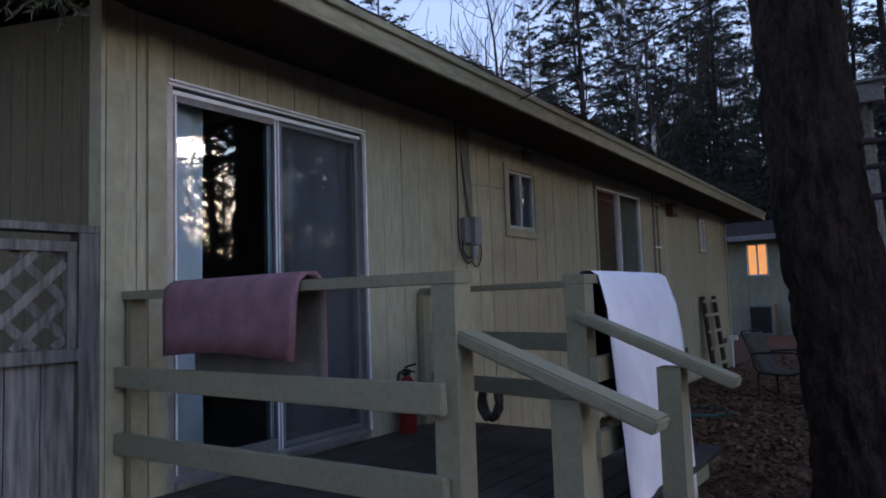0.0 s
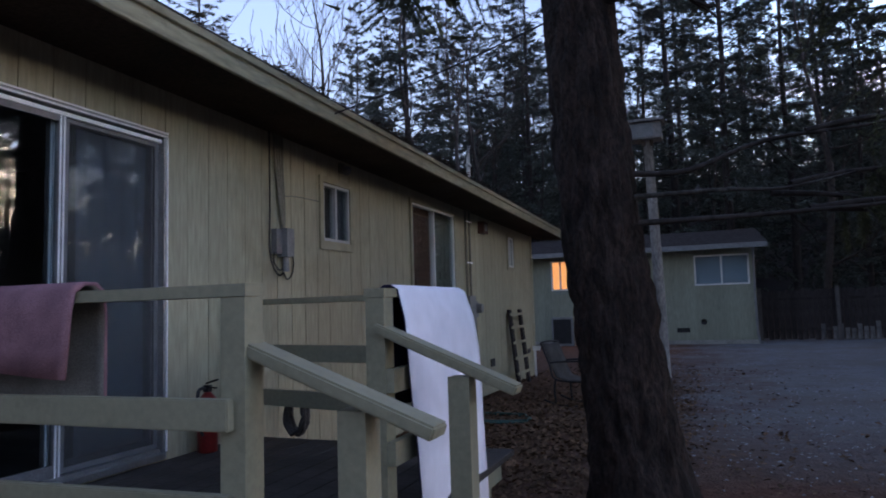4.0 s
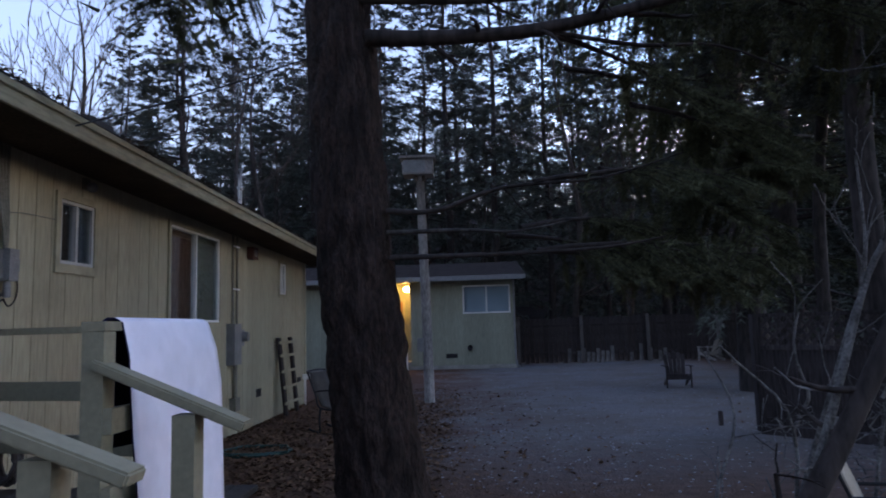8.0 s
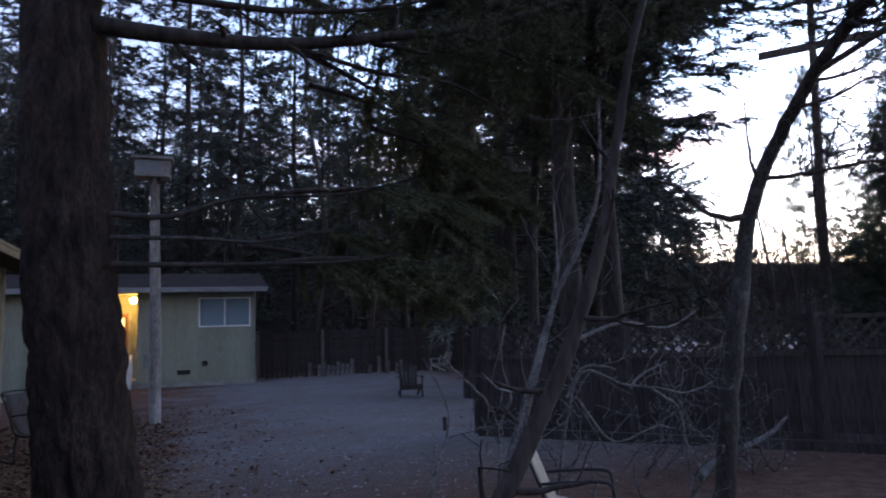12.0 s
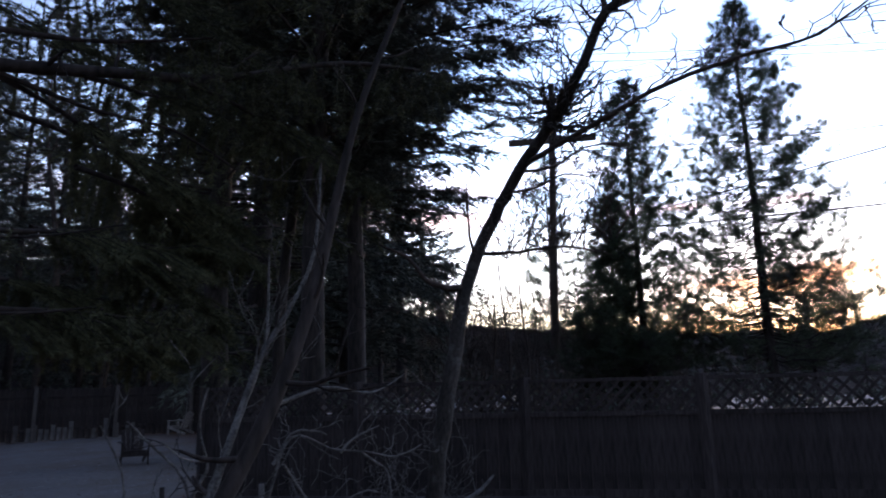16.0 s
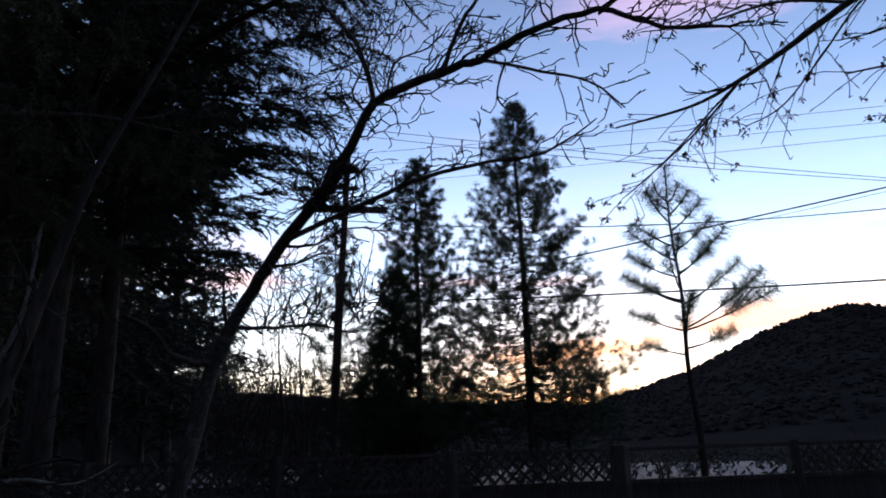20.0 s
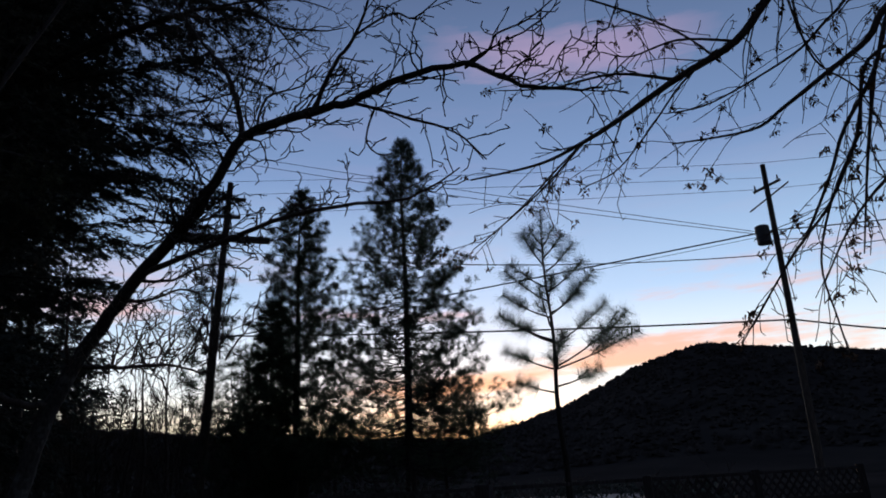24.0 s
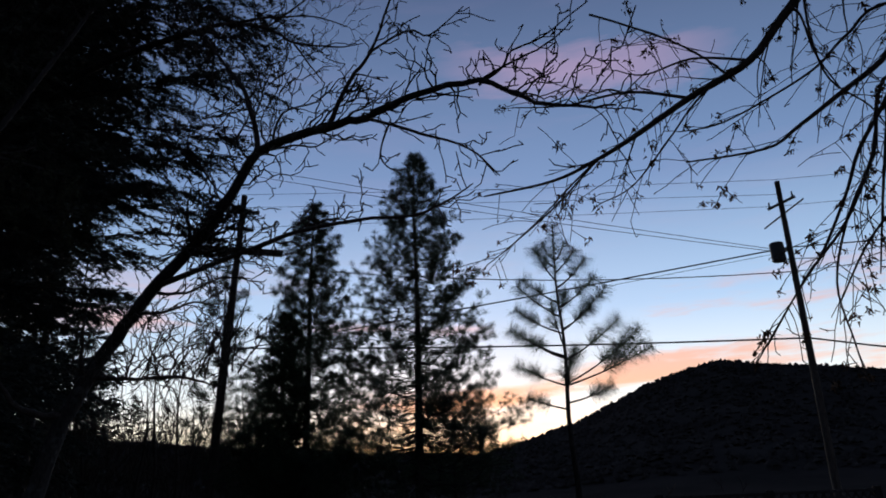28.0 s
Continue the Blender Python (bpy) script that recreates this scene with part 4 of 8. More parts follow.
# pink bath mat over the front rail, its grey backing towards the house
prof = [(-0.080, 0.46), (-0.075, 0.35), (-0.068, 0.2), (-0.062, 0.08), (-0.05, 0.01), (-0.02, -0.014), (0.02, -0.014), (0.055, 0.01), (0.066, 0.08), (0.07, 0.2), (0.075, 0.285)]
draped("bath_mat", (-1.87, 1.86, RAILTOP + 0.004), (-2.70, 1.86, RAILTOP + 0.004), prof, (PINK, GREYBACK), "dusty pink bath mat with grey backing over the rail", "mat", 0.014, 0.006, 2)
prof = [(-0.065, 0.55), (-0.062, 0.35), (-0.058, 0.12), (-0.048, 0.01), (-0.018, -0.012), (0.02, -0.012), (0.055, 0.01), (0.098, 0.15), (0.118, 0.33), (0.124, 0.5), (0.13, 0.7), (0.138, 1.0), (0.145, 1.22)]
draped("towel", (-1.235, 2.86, RAILTOP + 0.004), (-1.235, 3.77, RAILTOP + 0.004), [(-o, d) for o, d in prof], (NAVY, TOWEL), "long lilac-white towel with navy back draped over railing", "towel", 0.008, 0.013, 5)


# ---- trees ----
def conifer(name, height, r0, crown_at, crown_r, branches, sprays, seed, foliage, label, droop=0.35, spray_len=0.34, spray_w=0.045, lean=(0, 0), bark=None, tip=1.0, shape=0.85, sub=30, seg=6, sides=4, belly=1.0, hang=0.45, reach_most=1.5):
    """A fir: tapered trunk, whorled drooping limbs, sprays of needles along them."""
    g = np.random.default_rng(seed)
    tree = empty(name)
    tagged(tree, label, "tree")
    n = 12
    path = [(lean[0] * (i / n) ** 1.3 + 0.06 * math.sin(i * 1.1 + seed), lean[1] * (i / n) ** 1.3 + 0.06 * math.cos(i * 0.9 + seed), height * i / n - 0.2) for i in range(n + 1)]
    stem, limbs, leaves = Soup(), Soup(), Soup()
    stem.add(*tube_data(path, [r0 * (1 - 0.93 * i / n) * (1.25 if i == 0 else 1) for i in range(n + 1)], 9))
    for k in range(branches):
        h = crown_at + (1 - crown_at) * (k + g.uniform(0, 1)) / branches
        z = height * h - 0.2
        f = h * n
        i = min(int(f), n - 1)
        p0 = Vector(path[i]).lerp(Vector(path[i + 1]), f - i)
        rel = (1 - h) / (1 - crown_at)
        L = crown_r * (rel ** shape) * g.uniform(0.55, 1.1) * (0.75 + 0.25 * min(1, (h - crown_at) * 12)) * min(1.0, belly + (h - crown_at) * 2.0) + 0.25
        az = g.uniform(0, 2 * math.pi)
        d = Vector((math.cos(az), math.sin(az), 0))
        lift = g.uniform(-0.05, 0.3) + 0.5 * (1 - rel) * tip
        m = seg
        pts = []
        for q in range(m + 1):
            u = q / m
            pts.append(p0 + d * (L * u) + Vector((0, 0, L * (lift * u - droop * u * u + 0.10 * u ** 3))) + Vector(g.normal(size=3) * 0.03 * L * u * 0.5))
        limbs.add(*tube_data(pts, [max(0.006, r0 * 0.13 * (1 - u / m * 0.9) * (0.4 + rel)) for u in range(m + 1)], sides, cap=False))
        # flat branchlets to both sides of the limb, each set with short sprays and drooping at its end
        cnt = max(5, int(sprays * (0.4 + L / crown_r)))
        u = np.append(g.uniform(0.10, 1.0, cnt - 1) ** 0.8, 0.999)
        P = np.array([tuple(p) for p in pts])
        idx = np.minimum((u * m).astype(int), m - 1)
        fr = (u * m - idx)[:, None]
        base = P[idx] * (1 - fr) + P[idx + 1] * fr
        dirn = P[idx + 1] - P[idx]
        dirn /= np.linalg.norm(dirn, axis=1, keepdims=True) + 1e-9
        lat = np.cross(dirn, (0, 0, 1.0)) * np.where(g.random(cnt) < 0.5, -1, 1)[:, None]
        way = dirn * g.uniform(0.5, 1.1, (cnt, 1)) + lat * g.uniform(0.2, 0.9, (cnt, 1)) + g.normal(size=(cnt, 3)) * 0.12
        way[-1] = dirn[-1]
        way /= np.linalg.norm(way, axis=1, keepdims=True)
        reach = np.clip(L * (0.44 - 0.26 * u), 0.25, reach_most) * g.uniform(0.55, 1.15, cnt)
        k = sub
        v = g.uniform(0.05, 1.0, (cnt, k, 1))
        R = reach[:, None, None]
        pos = base[:, None] + way[:, None] * (R * v)
        pos[:, :, 2] -= (hang * R * v * v)[:, :, 0]
        side = np.cross(way, (0, 0, 1.0))[:, None] * np.where(g.random((cnt, k, 1)) < 0.5, -1, 1)
        dd = way[:, None] * 0.7 + side * 0.75 + g.normal(size=(cnt, k, 3)) * 0.3
        dd[:, :, 2] -= hang * v[:, :, 0]
        dd *= spray_len * (1.15 - 0.5 * v) * g.uniform(0.6, 1.25, (cnt, k, 1)) / (np.linalg.norm(dd, axis=2, keepdims=True) + 1e-9)
        leaves.add(*needle_tris(pos.reshape(-1, 3).astype(np.float32), dd.reshape(-1, 3), spray_w, rng=g))
    stem.make("trunk", bark or BARKFAR, tree, smooth=True)
    tagged(limbs.make("branchwork", bark or BARKFAR, tree, smooth=True), kind="stuff")
    tagged(leaves.make("crown", foliage, tree), kind="stuff")
    return tree


def pine(name, height, r0, crown_at, crown_r, branches, tufts, seed, label, needle=0.26, count=26, width=0.006, lean=(0, 0), rise=0.35, shape=0.6, fill=0.3, squeeze=1.0, twig_k=0.16):
    """A pine: open limbs with round tufts of long needles."""
    g = np.random.default_rng(seed)
    tree = empty(name)
    tagged(tree, label, "tree")
    n = 12
    path = [(lean[0] * (i / n) + 0.05 * math.sin(i * 1.3 + seed), lean[1] * (i / n) + 0.05 * math.cos(i + seed), height * i / n - 0.2) for i in range(n + 1)]
    stem, limbs, leaves = Soup(), Soup(), Soup()
    stem.add(*tube_data(path, [r0 * (1 - 0.92 * i / n) for i in range(n + 1)], 9))

    def tuft(p, d, size):
        k = count
        v = g.normal(size=(k, 3))
        v /= np.linalg.norm(v, axis=1, keepdims=True)
        v = v * 0.9 + np.array(tuple(d)) * 0.75
        v /= np.linalg.norm(v, axis=1, keepdims=True)
        v *= size * g.uniform(0.7, 1.1, (k, 1))
        leaves.add(*needle_tris(np.array(tuple(p)) + g.normal(size=(k, 3)) * size * 0.18, v, width, rng=g))

    for k in range(branches):
        h = crown_at + (1 - crown_at) * ((k + g.uniform(0, 1)) / branches)
        f = h * n
        i = min(int(f), n - 1)
        p0 = Vector(path[i]).lerp(Vector(path[i + 1]), f - i)
        rel = (1 - h) / (1 - crown_at)
        L = crown_r * rel ** shape * g.uniform(0.62, 1.06) + 0.12
        az = k * 2.4 + g.uniform(-0.5, 0.5)
        d = Vector((math.cos(az), math.sin(az) * squeeze, 0))
        m = 6
        pts = [p0 + d * (L * q / m) + Vector((0, 0, L * ((rise * (1.3 - rel)) * q / m - 0.10 * math.sin(q / m * math.pi) + 0.16 * (q / m) ** 3))) + Vector(g.normal(size=3) * 0.025 * L * (q > 0)) for q in range(m + 1)]
        limbs.add(*tube_data(pts, [max(0.008, r0 * 0.13 * (1 - 0.85 * q / m) * (0.4 + rel)) for q in range(m + 1)], 4, cap=False))
        for _ in range(max(2, int(tufts * (0.12 + 1.25 * L / crown_r)))):
            u = fill + (1 - fill) * g.uniform(0, 1) ** 0.7
            q = min(int(u * m), m - 1)
            base = pts[q].lerp(pts[q + 1], u * m - q)
            off = Vector(g.normal(size=3))
            off.z = abs(off.z) * 0.5
            tw = off.normalized() * (L * twig_k * g.uniform(0.3, 1.2))
            end = base + tw
            limbs.add(*tube_data([base, end], [0.009, 0.006], 3, cap=False))
            tuft(end, (tw.normalized() + d * 0.4 + Vector((0, 0, 0.3))).normalized(), needle)
        tuft(pts[-1], (pts[-1] - pts[-2]).normalized(), needle * 1.1)
    for q in range(6):
        tuft(Vector(path[-1]) - Vector((0, 0, 0.12 * q)), Vector((0, 0, 1)), needle)
    stem.make("trunk", BARKFAR, tree, smooth=True)
    tagged(limbs.make("branchwork", BARKFAR, tree, smooth=True), kind="stuff")
    tagged(leaves.make("crown", PINE, tree), kind="stuff")
    return tree


def grow(soup, start, direction, length, radius, depth, rng, bend=0.35, forks=2, up=0.1, min_r=0.004, tips=None, zig=0.25):
    """Bare wood: a crooked shoot that throws side shoots, again and again."""
    n = 5
    p, d = Vector(start), Vector(direction).normalized()
    pts = [p.copy()]
    for i in range(n):
        d = (d + Vector((rng.uniform(-1, 1), rng.uniform(-1, 1), rng.uniform(-1, 1))) * zig + Vector((0, 0, up))).normalized()
        p = p + d * (length / n)
        pts.append(p.copy())
    rad = [max(min_r, radius * (1 - 0.6 * i / n)) for i in range(n + 1)]
    soup.add(*tube_data(pts, rad, 5 if radius > 0.012 else 3, cap=False))
    if tips is not None and depth <= 1:
        tips.append((pts[-1], d))
        tips.append((pts[3], d))
    if depth > 0:
        for k in range(forks + (1 if rng.random() < 0.4 else 0)):
            i = rng.randint(2, n)
            side = Vector((rng.uniform(-1, 1), rng.uniform(-1, 1), rng.uniform(-0.6, 1)))
            nd = (d + side * (0.8 + bend)).normalized()
            grow(soup, pts[i], nd, length * rng.uniform(0.5, 0.8), rad[i] * 0.7, depth - 1, rng, bend, forks, up, min_r, tips, zig)


def limb_with_twigs(soup, pts, r0, r1, rng, every=0.35, twig=0.6, depth=2, up=0.05, forks=2, tips=None, min_r=0.004, sides=7, spread=1.0, bias=(0, 0, 0), taper=1.0, zig=0.25):
    path = smooth_path(pts, 4)
    n = len(path)
    rad = [r1 + (r0 - r1) * (1 - i / (n - 1)) ** taper for i in range(n)]
    soup.add(*tube_data(path, rad, sides, cap=True))
    run = 0
    for i in range(1, n):
        run += (path[i] - path[i - 1]).length
        if run > every * rng.uniform(0.6, 1.3):
            run = 0
            d = (path[i] - path[i - 1]).normalized()
            side = Vector((rng.uniform(-1, 1), rng.uniform(-1, 1), rng.uniform(-1, 1))) * spread + Vector(bias)
            grow(soup, path[i], (d * 0.6 + side).normalized(), twig * rng.uniform(0.5, 1.2), max(min_r, rad[i] * 0.45), depth, rng, up=up, forks=forks, min_r=min_r, tips=tips, zig=zig)


# the big fir trunk beside the path, its limbs reaching over the yard
def build_big_fir():
    tree = empty("fir_tree")
    tagged(tree, "stout old fir trunk with deeply furrowed bark and bare limbs", "tree")
    rng = random.Random(11)
    center = smooth_path([(-0.33, 4.72, -0.15), (-0.38, 4.72, 0.35), (-0.46, 4.72, 1.2), (-0.55, 4.72, 2.1), (-0.64, 4.72, 3.75), (-0.85, 4.75, 6.5), (-1.3, 4.9, 12), (-1.7, 5.0, 20), (-1.9, 5.1, 26)], 8)
    prof = ((-0.15, 0.40), (0.1, 0.325), (0.35, 0.295), (1.2, 0.27), (2.1, 0.258), (3.75, 0.232), (6.5, 0.22), (12, 0.17), (20, 0.09), (26, 0.02))

    def radius(z):
        for (a, r), (b, q) in zip(prof, prof[1:]):
            if z <= b:
                return r + (q - r) * max(0, (z - a)) / (b - a)
        return 0.02
    # close rings low down so that the furrows can be modelled
    rings = []
    z = -0.15
    while z < 26:
        rings.append(z)
        z += 0.035 if z < 4.2 else (0.15 if z < 9 else 0.8)
    sides = 72
    verts, tris = [], []
    for z in rings:
        k = min(range(len(center) - 1), key=lambda i: abs(center[i].z - z))
        j = min(k + 1, len(center) - 1)
        a, b = center[k], center[j]
        t = 0 if abs(b.z - a.z) < 1e-6 else (z - a.z) / (b.z - a.z)
        c = a + (b - a) * t
        r = radius(z)
        for s in range(sides):
            an = 2 * math.pi * s / sides
            u = an * r
            # long ridges that join and part, broken across
            q = Vector((math.cos(an) * 4.0, math.sin(an) * 4.0, z * 1.9))
            ridge = abs(noise.noise(q * 1.35 + Vector((0, 0, 5)))) ** 0.75
            plate = noise.noise(Vector((math.cos(an) * 8, math.sin(an) * 8, z * 9)))
            flare = 0.06 * max(0, 0.5 - z) * (1 + math.cos(an * 5 + 1)) if z < 0.5 else 0
            amp = 0.052 * min(1, r / 0.25)
            rr = r * 0.975 - amp * 0.62 + amp * 1.7 * min(0.6, ridge) + 0.014 * plate * (r / 0.28) + flare
            verts.append((c.x + math.cos(an) * rr, c.y + math.sin(an) * rr, z))
    for i in range(len(rings) - 1):
        for s in range(sides):
            a, b = i * sides + s, i * sides + (s + 1) % sides
            tris += [(a, b, b + sides), (a, b + sides, a + sides)]
    arrays("trunk", np.array(verts), np.array(tris), BARK, tree, smooth=True)
    limbs = ((((-0.42, 4.62, 3.44), (0.03, 4.6, 3.41), (0.76, 4.58, 3.42), (1.57, 4.55, 3.56), (2.25, 4.5, 3.69), (3.27, 4.4, 4.07), (4.2, 4.3, 4.2)), 0.065, 0.012),
             (((-0.45, 4.6, 3.72), (0.27, 4.6, 3.67), (0.83, 4.6, 3.68), (1.49, 4.6, 3.79), (2.2, 4.5, 4.0)), 0.035, 0.008),
             (((0.78, 4.58, 3.42), (1.03, 4.6, 3.37), (1.48, 4.6, 3.28), (2.0, 4.6, 3.25), (2.5, 4.65, 3.05)), 0.022, 0.006),
             (((-0.30, 4.60, 2.2), (0.04, 4.6, 2.19), (0.49, 4.6, 2.33), (1.14, 4.6, 2.37), (1.7, 4.6, 2.52)), 0.022, 0.005),
             (((-0.30, 4.60, 2.05), (0.22, 4.6, 2.05), (0.57, 4.6, 2.03), (0.94, 4.6, 2.09)), 0.018, 0.006),
             (((-0.28, 4.60, 1.88), (0.39, 4.6, 1.88), (1.13, 4.6, 1.9), (1.55, 4.6, 1.96)), 0.021, 0.005))
    for i, (pts, r0, r1) in enumerate(limbs):
        s = Soup()
        limb_with_twigs(s, pts, r0, r1, rng, every=0.28, twig=0.34, depth=1, up=-0.06, forks=1, min_r=0.0025)
        s.make("limb", PALEBARK if i == 4 else BARKFAR, tree, smooth=True)
    # drooping sprays hanging from the long limbs
    g = np.random.default_rng(31)
    leaves, hang = Soup(), Soup()

    def drape(a, b, n, drop, start=0.25):
        a, b = Vector(a), Vector(b)
        for _ in range(n):
            u = g.uniform(start, 1.0)
            p = a.lerp(b, u) + Vector((0, g.normal() * 0.2, 0))
            L = drop * g.uniform(0.4, 1.1)
            side = Vector((g.normal() * 0.35, g.normal() * 0.35, -1)).normalized()
            pts = [p + side * (L * q / 4) + Vector(g.normal(size=3) * 0.02 * q) for q in range(5)]
            hang.add(*tube_data(pts, [0.006, 0.005, 0.004, 0.003, 0.002], 3, cap=False))
            P = np.array([tuple(q) for q in pts])
            k = int(150 * L / 0.6)
            w = g.uniform(0.05, 1, k) * 3.999
            i = w.astype(int)
            pos = P[i] + (P[i + 1] - P[i]) * (w - i)[:, None]
            d = g.normal(size=(k, 3))
            d[:, 2] = -abs(d[:, 2]) * 0.8 - 0.2
            d *= 0.060 / np.linalg.norm(d, axis=1, keepdims=True) * g.uniform(0.6, 1.3, (k, 1))
            leaves.add(*needle_tris(pos, d, 0.0035, rng=g))

    drape((0.9, 4.6, 3.5), (4.2, 4.3, 4.2), 85, 0.6)
    drape((1.0, 4.6, 3.35), (2.6, 4.65, 3.1), 16, 0.45)
    drape((0.6, 4.6, 2.35), (2.3, 4.6, 2.6), 9, 0.3)
    drape((1.2, 4.6, 1.92), (2.3, 4.62, 2.0), 16, 0.3)
    drape((0.0, 4.6, 4.4), (3.4, 4.0, 4.7), 90, 0.7, 0.0)

    def bough(a, b, sag, width, n):
        """A flat drooping fan of needle sprays along a slender limb."""
        a, b = Vector(a), Vector(b)
        L = (b - a).length
        pts = [a.lerp(b, q / 8) - Vector((0, 0, sag * (q / 8) ** 2)) + Vector(g.normal(size=3) * 0.02 * q / 8) for q in range(9)]
        hang.add(*tube_data(pts, [0.022 * (1 - 0.9 * q / 8) for q in range(9)], 5, cap=False))
        P = np.array([tuple(q) for q in pts])
        side = np.array(tuple((b - a).cross(Vector((0, 0, 1))).normalized()))
        for _ in range(n):
            w = g.uniform(0.3, 1.0) * 7.999
            i = int(w)
            p = P[i] + (P[i + 1] - P[i]) * (w - i)
            sg = -1 if g.random() < 0.5 else 1
            reach = width * g.uniform(0.4, 1.0) * math.sin(math.pi * min(1, w / 8 * 0.85 + 0.1))
            tip = p + side * sg * reach + (P[i + 1] - P[i]) / np.linalg.norm(P[i + 1] - P[i]) * reach * 0.6 + np.array((0, 0, -reach * g.uniform(0.35, 0.9)))
            hang.add(*tube_data([Vector(p), Vector((p + tip) / 2 + np.array((0, 0, 0.04))), Vector(tip)], [0.005, 0.004, 0.002], 3, cap=False))
            k = int(280 * reach / 0.5) + 50
            u = g.uniform(0.1, 1.02, (k, 1))
            pos = p + (tip - p) * u + np.array((0, 0, 0.08)) * (u * (1 - u))
            d = (tip - p) / (np.linalg.norm(tip - p) + 1e-6) * 0.6 + g.normal(size=(k, 3)) * 0.6
            d[:, 2] -= 0.25
            d *= 0.052 / np.linalg.norm(d, axis=1, keepdims=True) * g.uniform(0.6, 1.3, (k, 1))
            leaves.add(*needle_tris(pos, d, 0.0030, rng=g))

    for a, b, sag, w, n in (((1.4, 4.6, 3.5), (3.0, 5.4, 3.9), 0.3, 0.6, 40), ((2.0, 4.5, 3.6), (3.9, 5.0, 3.6), 0.5, 0.7, 60), ((-0.4, 4.8, 4.2), (2.6, 6.4, 4.6), 0.4, 0.8, 70),
                            ((-0.4, 4.8, 4.8), (3.6, 5.6, 4.9), 0.7, 0.9, 80), ((-0.7, 4.7, 4.6), (-3.0, 6.4, 4.9), 0.5, 0.7, 50),
                            ((0.7, 4.6, 2.36), (2.5, 4.9, 2.75), 0.35, 0.55, 70), ((0.7, 4.65, 1.90), (2.6, 5.0, 2.15), 0.35, 0.5, 60), ((0.6, 4.6, 2.05), (2.0, 5.5, 2.45), 0.4, 0.55, 55),
                            ((0.9, 4.6, 3.38), (2.5, 5.2, 3.1), 0.5, 0.6, 70), ((1.4, 4.7, 2.9), (2.9, 5.4, 2.9), 0.5, 0.6, 70), ((1.2, 4.9, 2.5), (2.9, 5.8, 2.5), 0.6, 0.6, 70),
                            ((1.0, 5.0, 3.3), (3.1, 6.2, 3.5), 0.6, 0.75, 80), ((0.5, 4.7, 2.02), (1.7, 5.1, 2.0), 0.25, 0.4, 40), ((0.8, 4.7, 1.9), (2.3, 5.3, 1.85), 0.2, 0.45, 50)):
        bough(a, b, sag, w, n)
    tagged(hang.make("hanging_twig_mass", BARKFAR, tree), kind="stuff")
    tagged(leaves.make("needle_sprays", FIRNEAR, tree), kind="stuff")
    # the crown far above the picture
    s = Soup()
    lv = Soup()
    for _ in range(70):
        z = g.uniform(6, 25)
        an = g.uniform(0, 6.28)
        c = Vector((-1.3, 4.9, z))
        L = 4.2 * (1 - (z - 6) / 22) * g.uniform(0.6, 1.1)
        d = Vector((math.cos(an), math.sin(an), -0.15))
        pts = [c + d * (L * q / 5) - Vector((0, 0, 0.12 * L * (q / 5) ** 2)) for q in range(6)]
        s.add(*tube_data(pts, [0.05, 0.04, 0.03, 0.02, 0.012, 0.006], 4, cap=False))
        P = np.array([tuple(q) for q in pts])
        k = 130
        w = g.uniform(0.15, 1, k) * 4.999
        i = w.astype(int)
        pos = P[i] + (P[i + 1] - P[i]) * (w - i)[:, None] + g.normal(size=(k, 3)) * 0.22
        dd = g.normal(size=(k, 3))
        dd *= 0.30 / np.linalg.norm(dd, axis=1, keepdims=True)
        lv.add(*needle_tris(pos, dd, 0.035, rng=g))
    tagged(s.make("upper_branchwork", BARKFAR, tree), kind="stuff")
    tagged(lv.make("crown", FIRNEAR, tree), kind="stuff")


build_big_fir()

# the firs beyond the lattice fence: one low and olive, one with a high spreading crown, and a dark grove behind
t = conifer("dense_fir", 19, 0.30, 0.12, 4.0, 140, 11, 21, FIRNEAR, "large dense olive-green fir behind the lattice fence", droop=0.30, spray_len=0.17, spray_w=0.009, shape=0.6, sub=44, belly=0.6, hang=0.6)
t.location = (5.6, 13.6, 0)
t = conifer("spreading_fir", 22, 0.21, 0.25, 5.6, 300, 30, 22, FIR, "tall fir with a high spreading crown of drooping boughs", droop=0.26, spray_len=0.14, spray_w=0.013, sub=46, belly=0.55, shape=0.42, hang=0.25, reach_most=0.75)
t.location = (5.6, 9.3, 0)
t = copy_thing(t, pose(6.9, 10.3, 0, 0, 0, 150))
t.scale = (0.87, 0.87, 0.87)
t = conifer("dense_fir", 21, 0.34, 0.08, 4.6, 115, 11, 23, FIR, "tall shaggy fir beyond the lattice fence", droop=0.32, spray_len=0.24, spray_w=0.020, sub=44, hang=0.5)
t.location = (7.6, 16.2, 0)
grove = conifer("grove_fir", 26, 0.36, 0.12, 5.6, 140, 17, 24, FIR, "tall dark fir in the grove beyond the fence", droop=0.3, spray_len=0.30, spray_w=0.030, sub=36, shape=0.5, hang=0.5)
grove.location = (14.2, 22.9, 0)
tagged(grove, group="firs in the grove")
for x, y, turn, k in ((11.2, 24.6, 130, 0.95), (17.6, 28.5, 250, 1.0)):
    t = copy_thing(grove, pose(x, y, 0, 0, 0, turn))
    t.scale = (k, k, k)

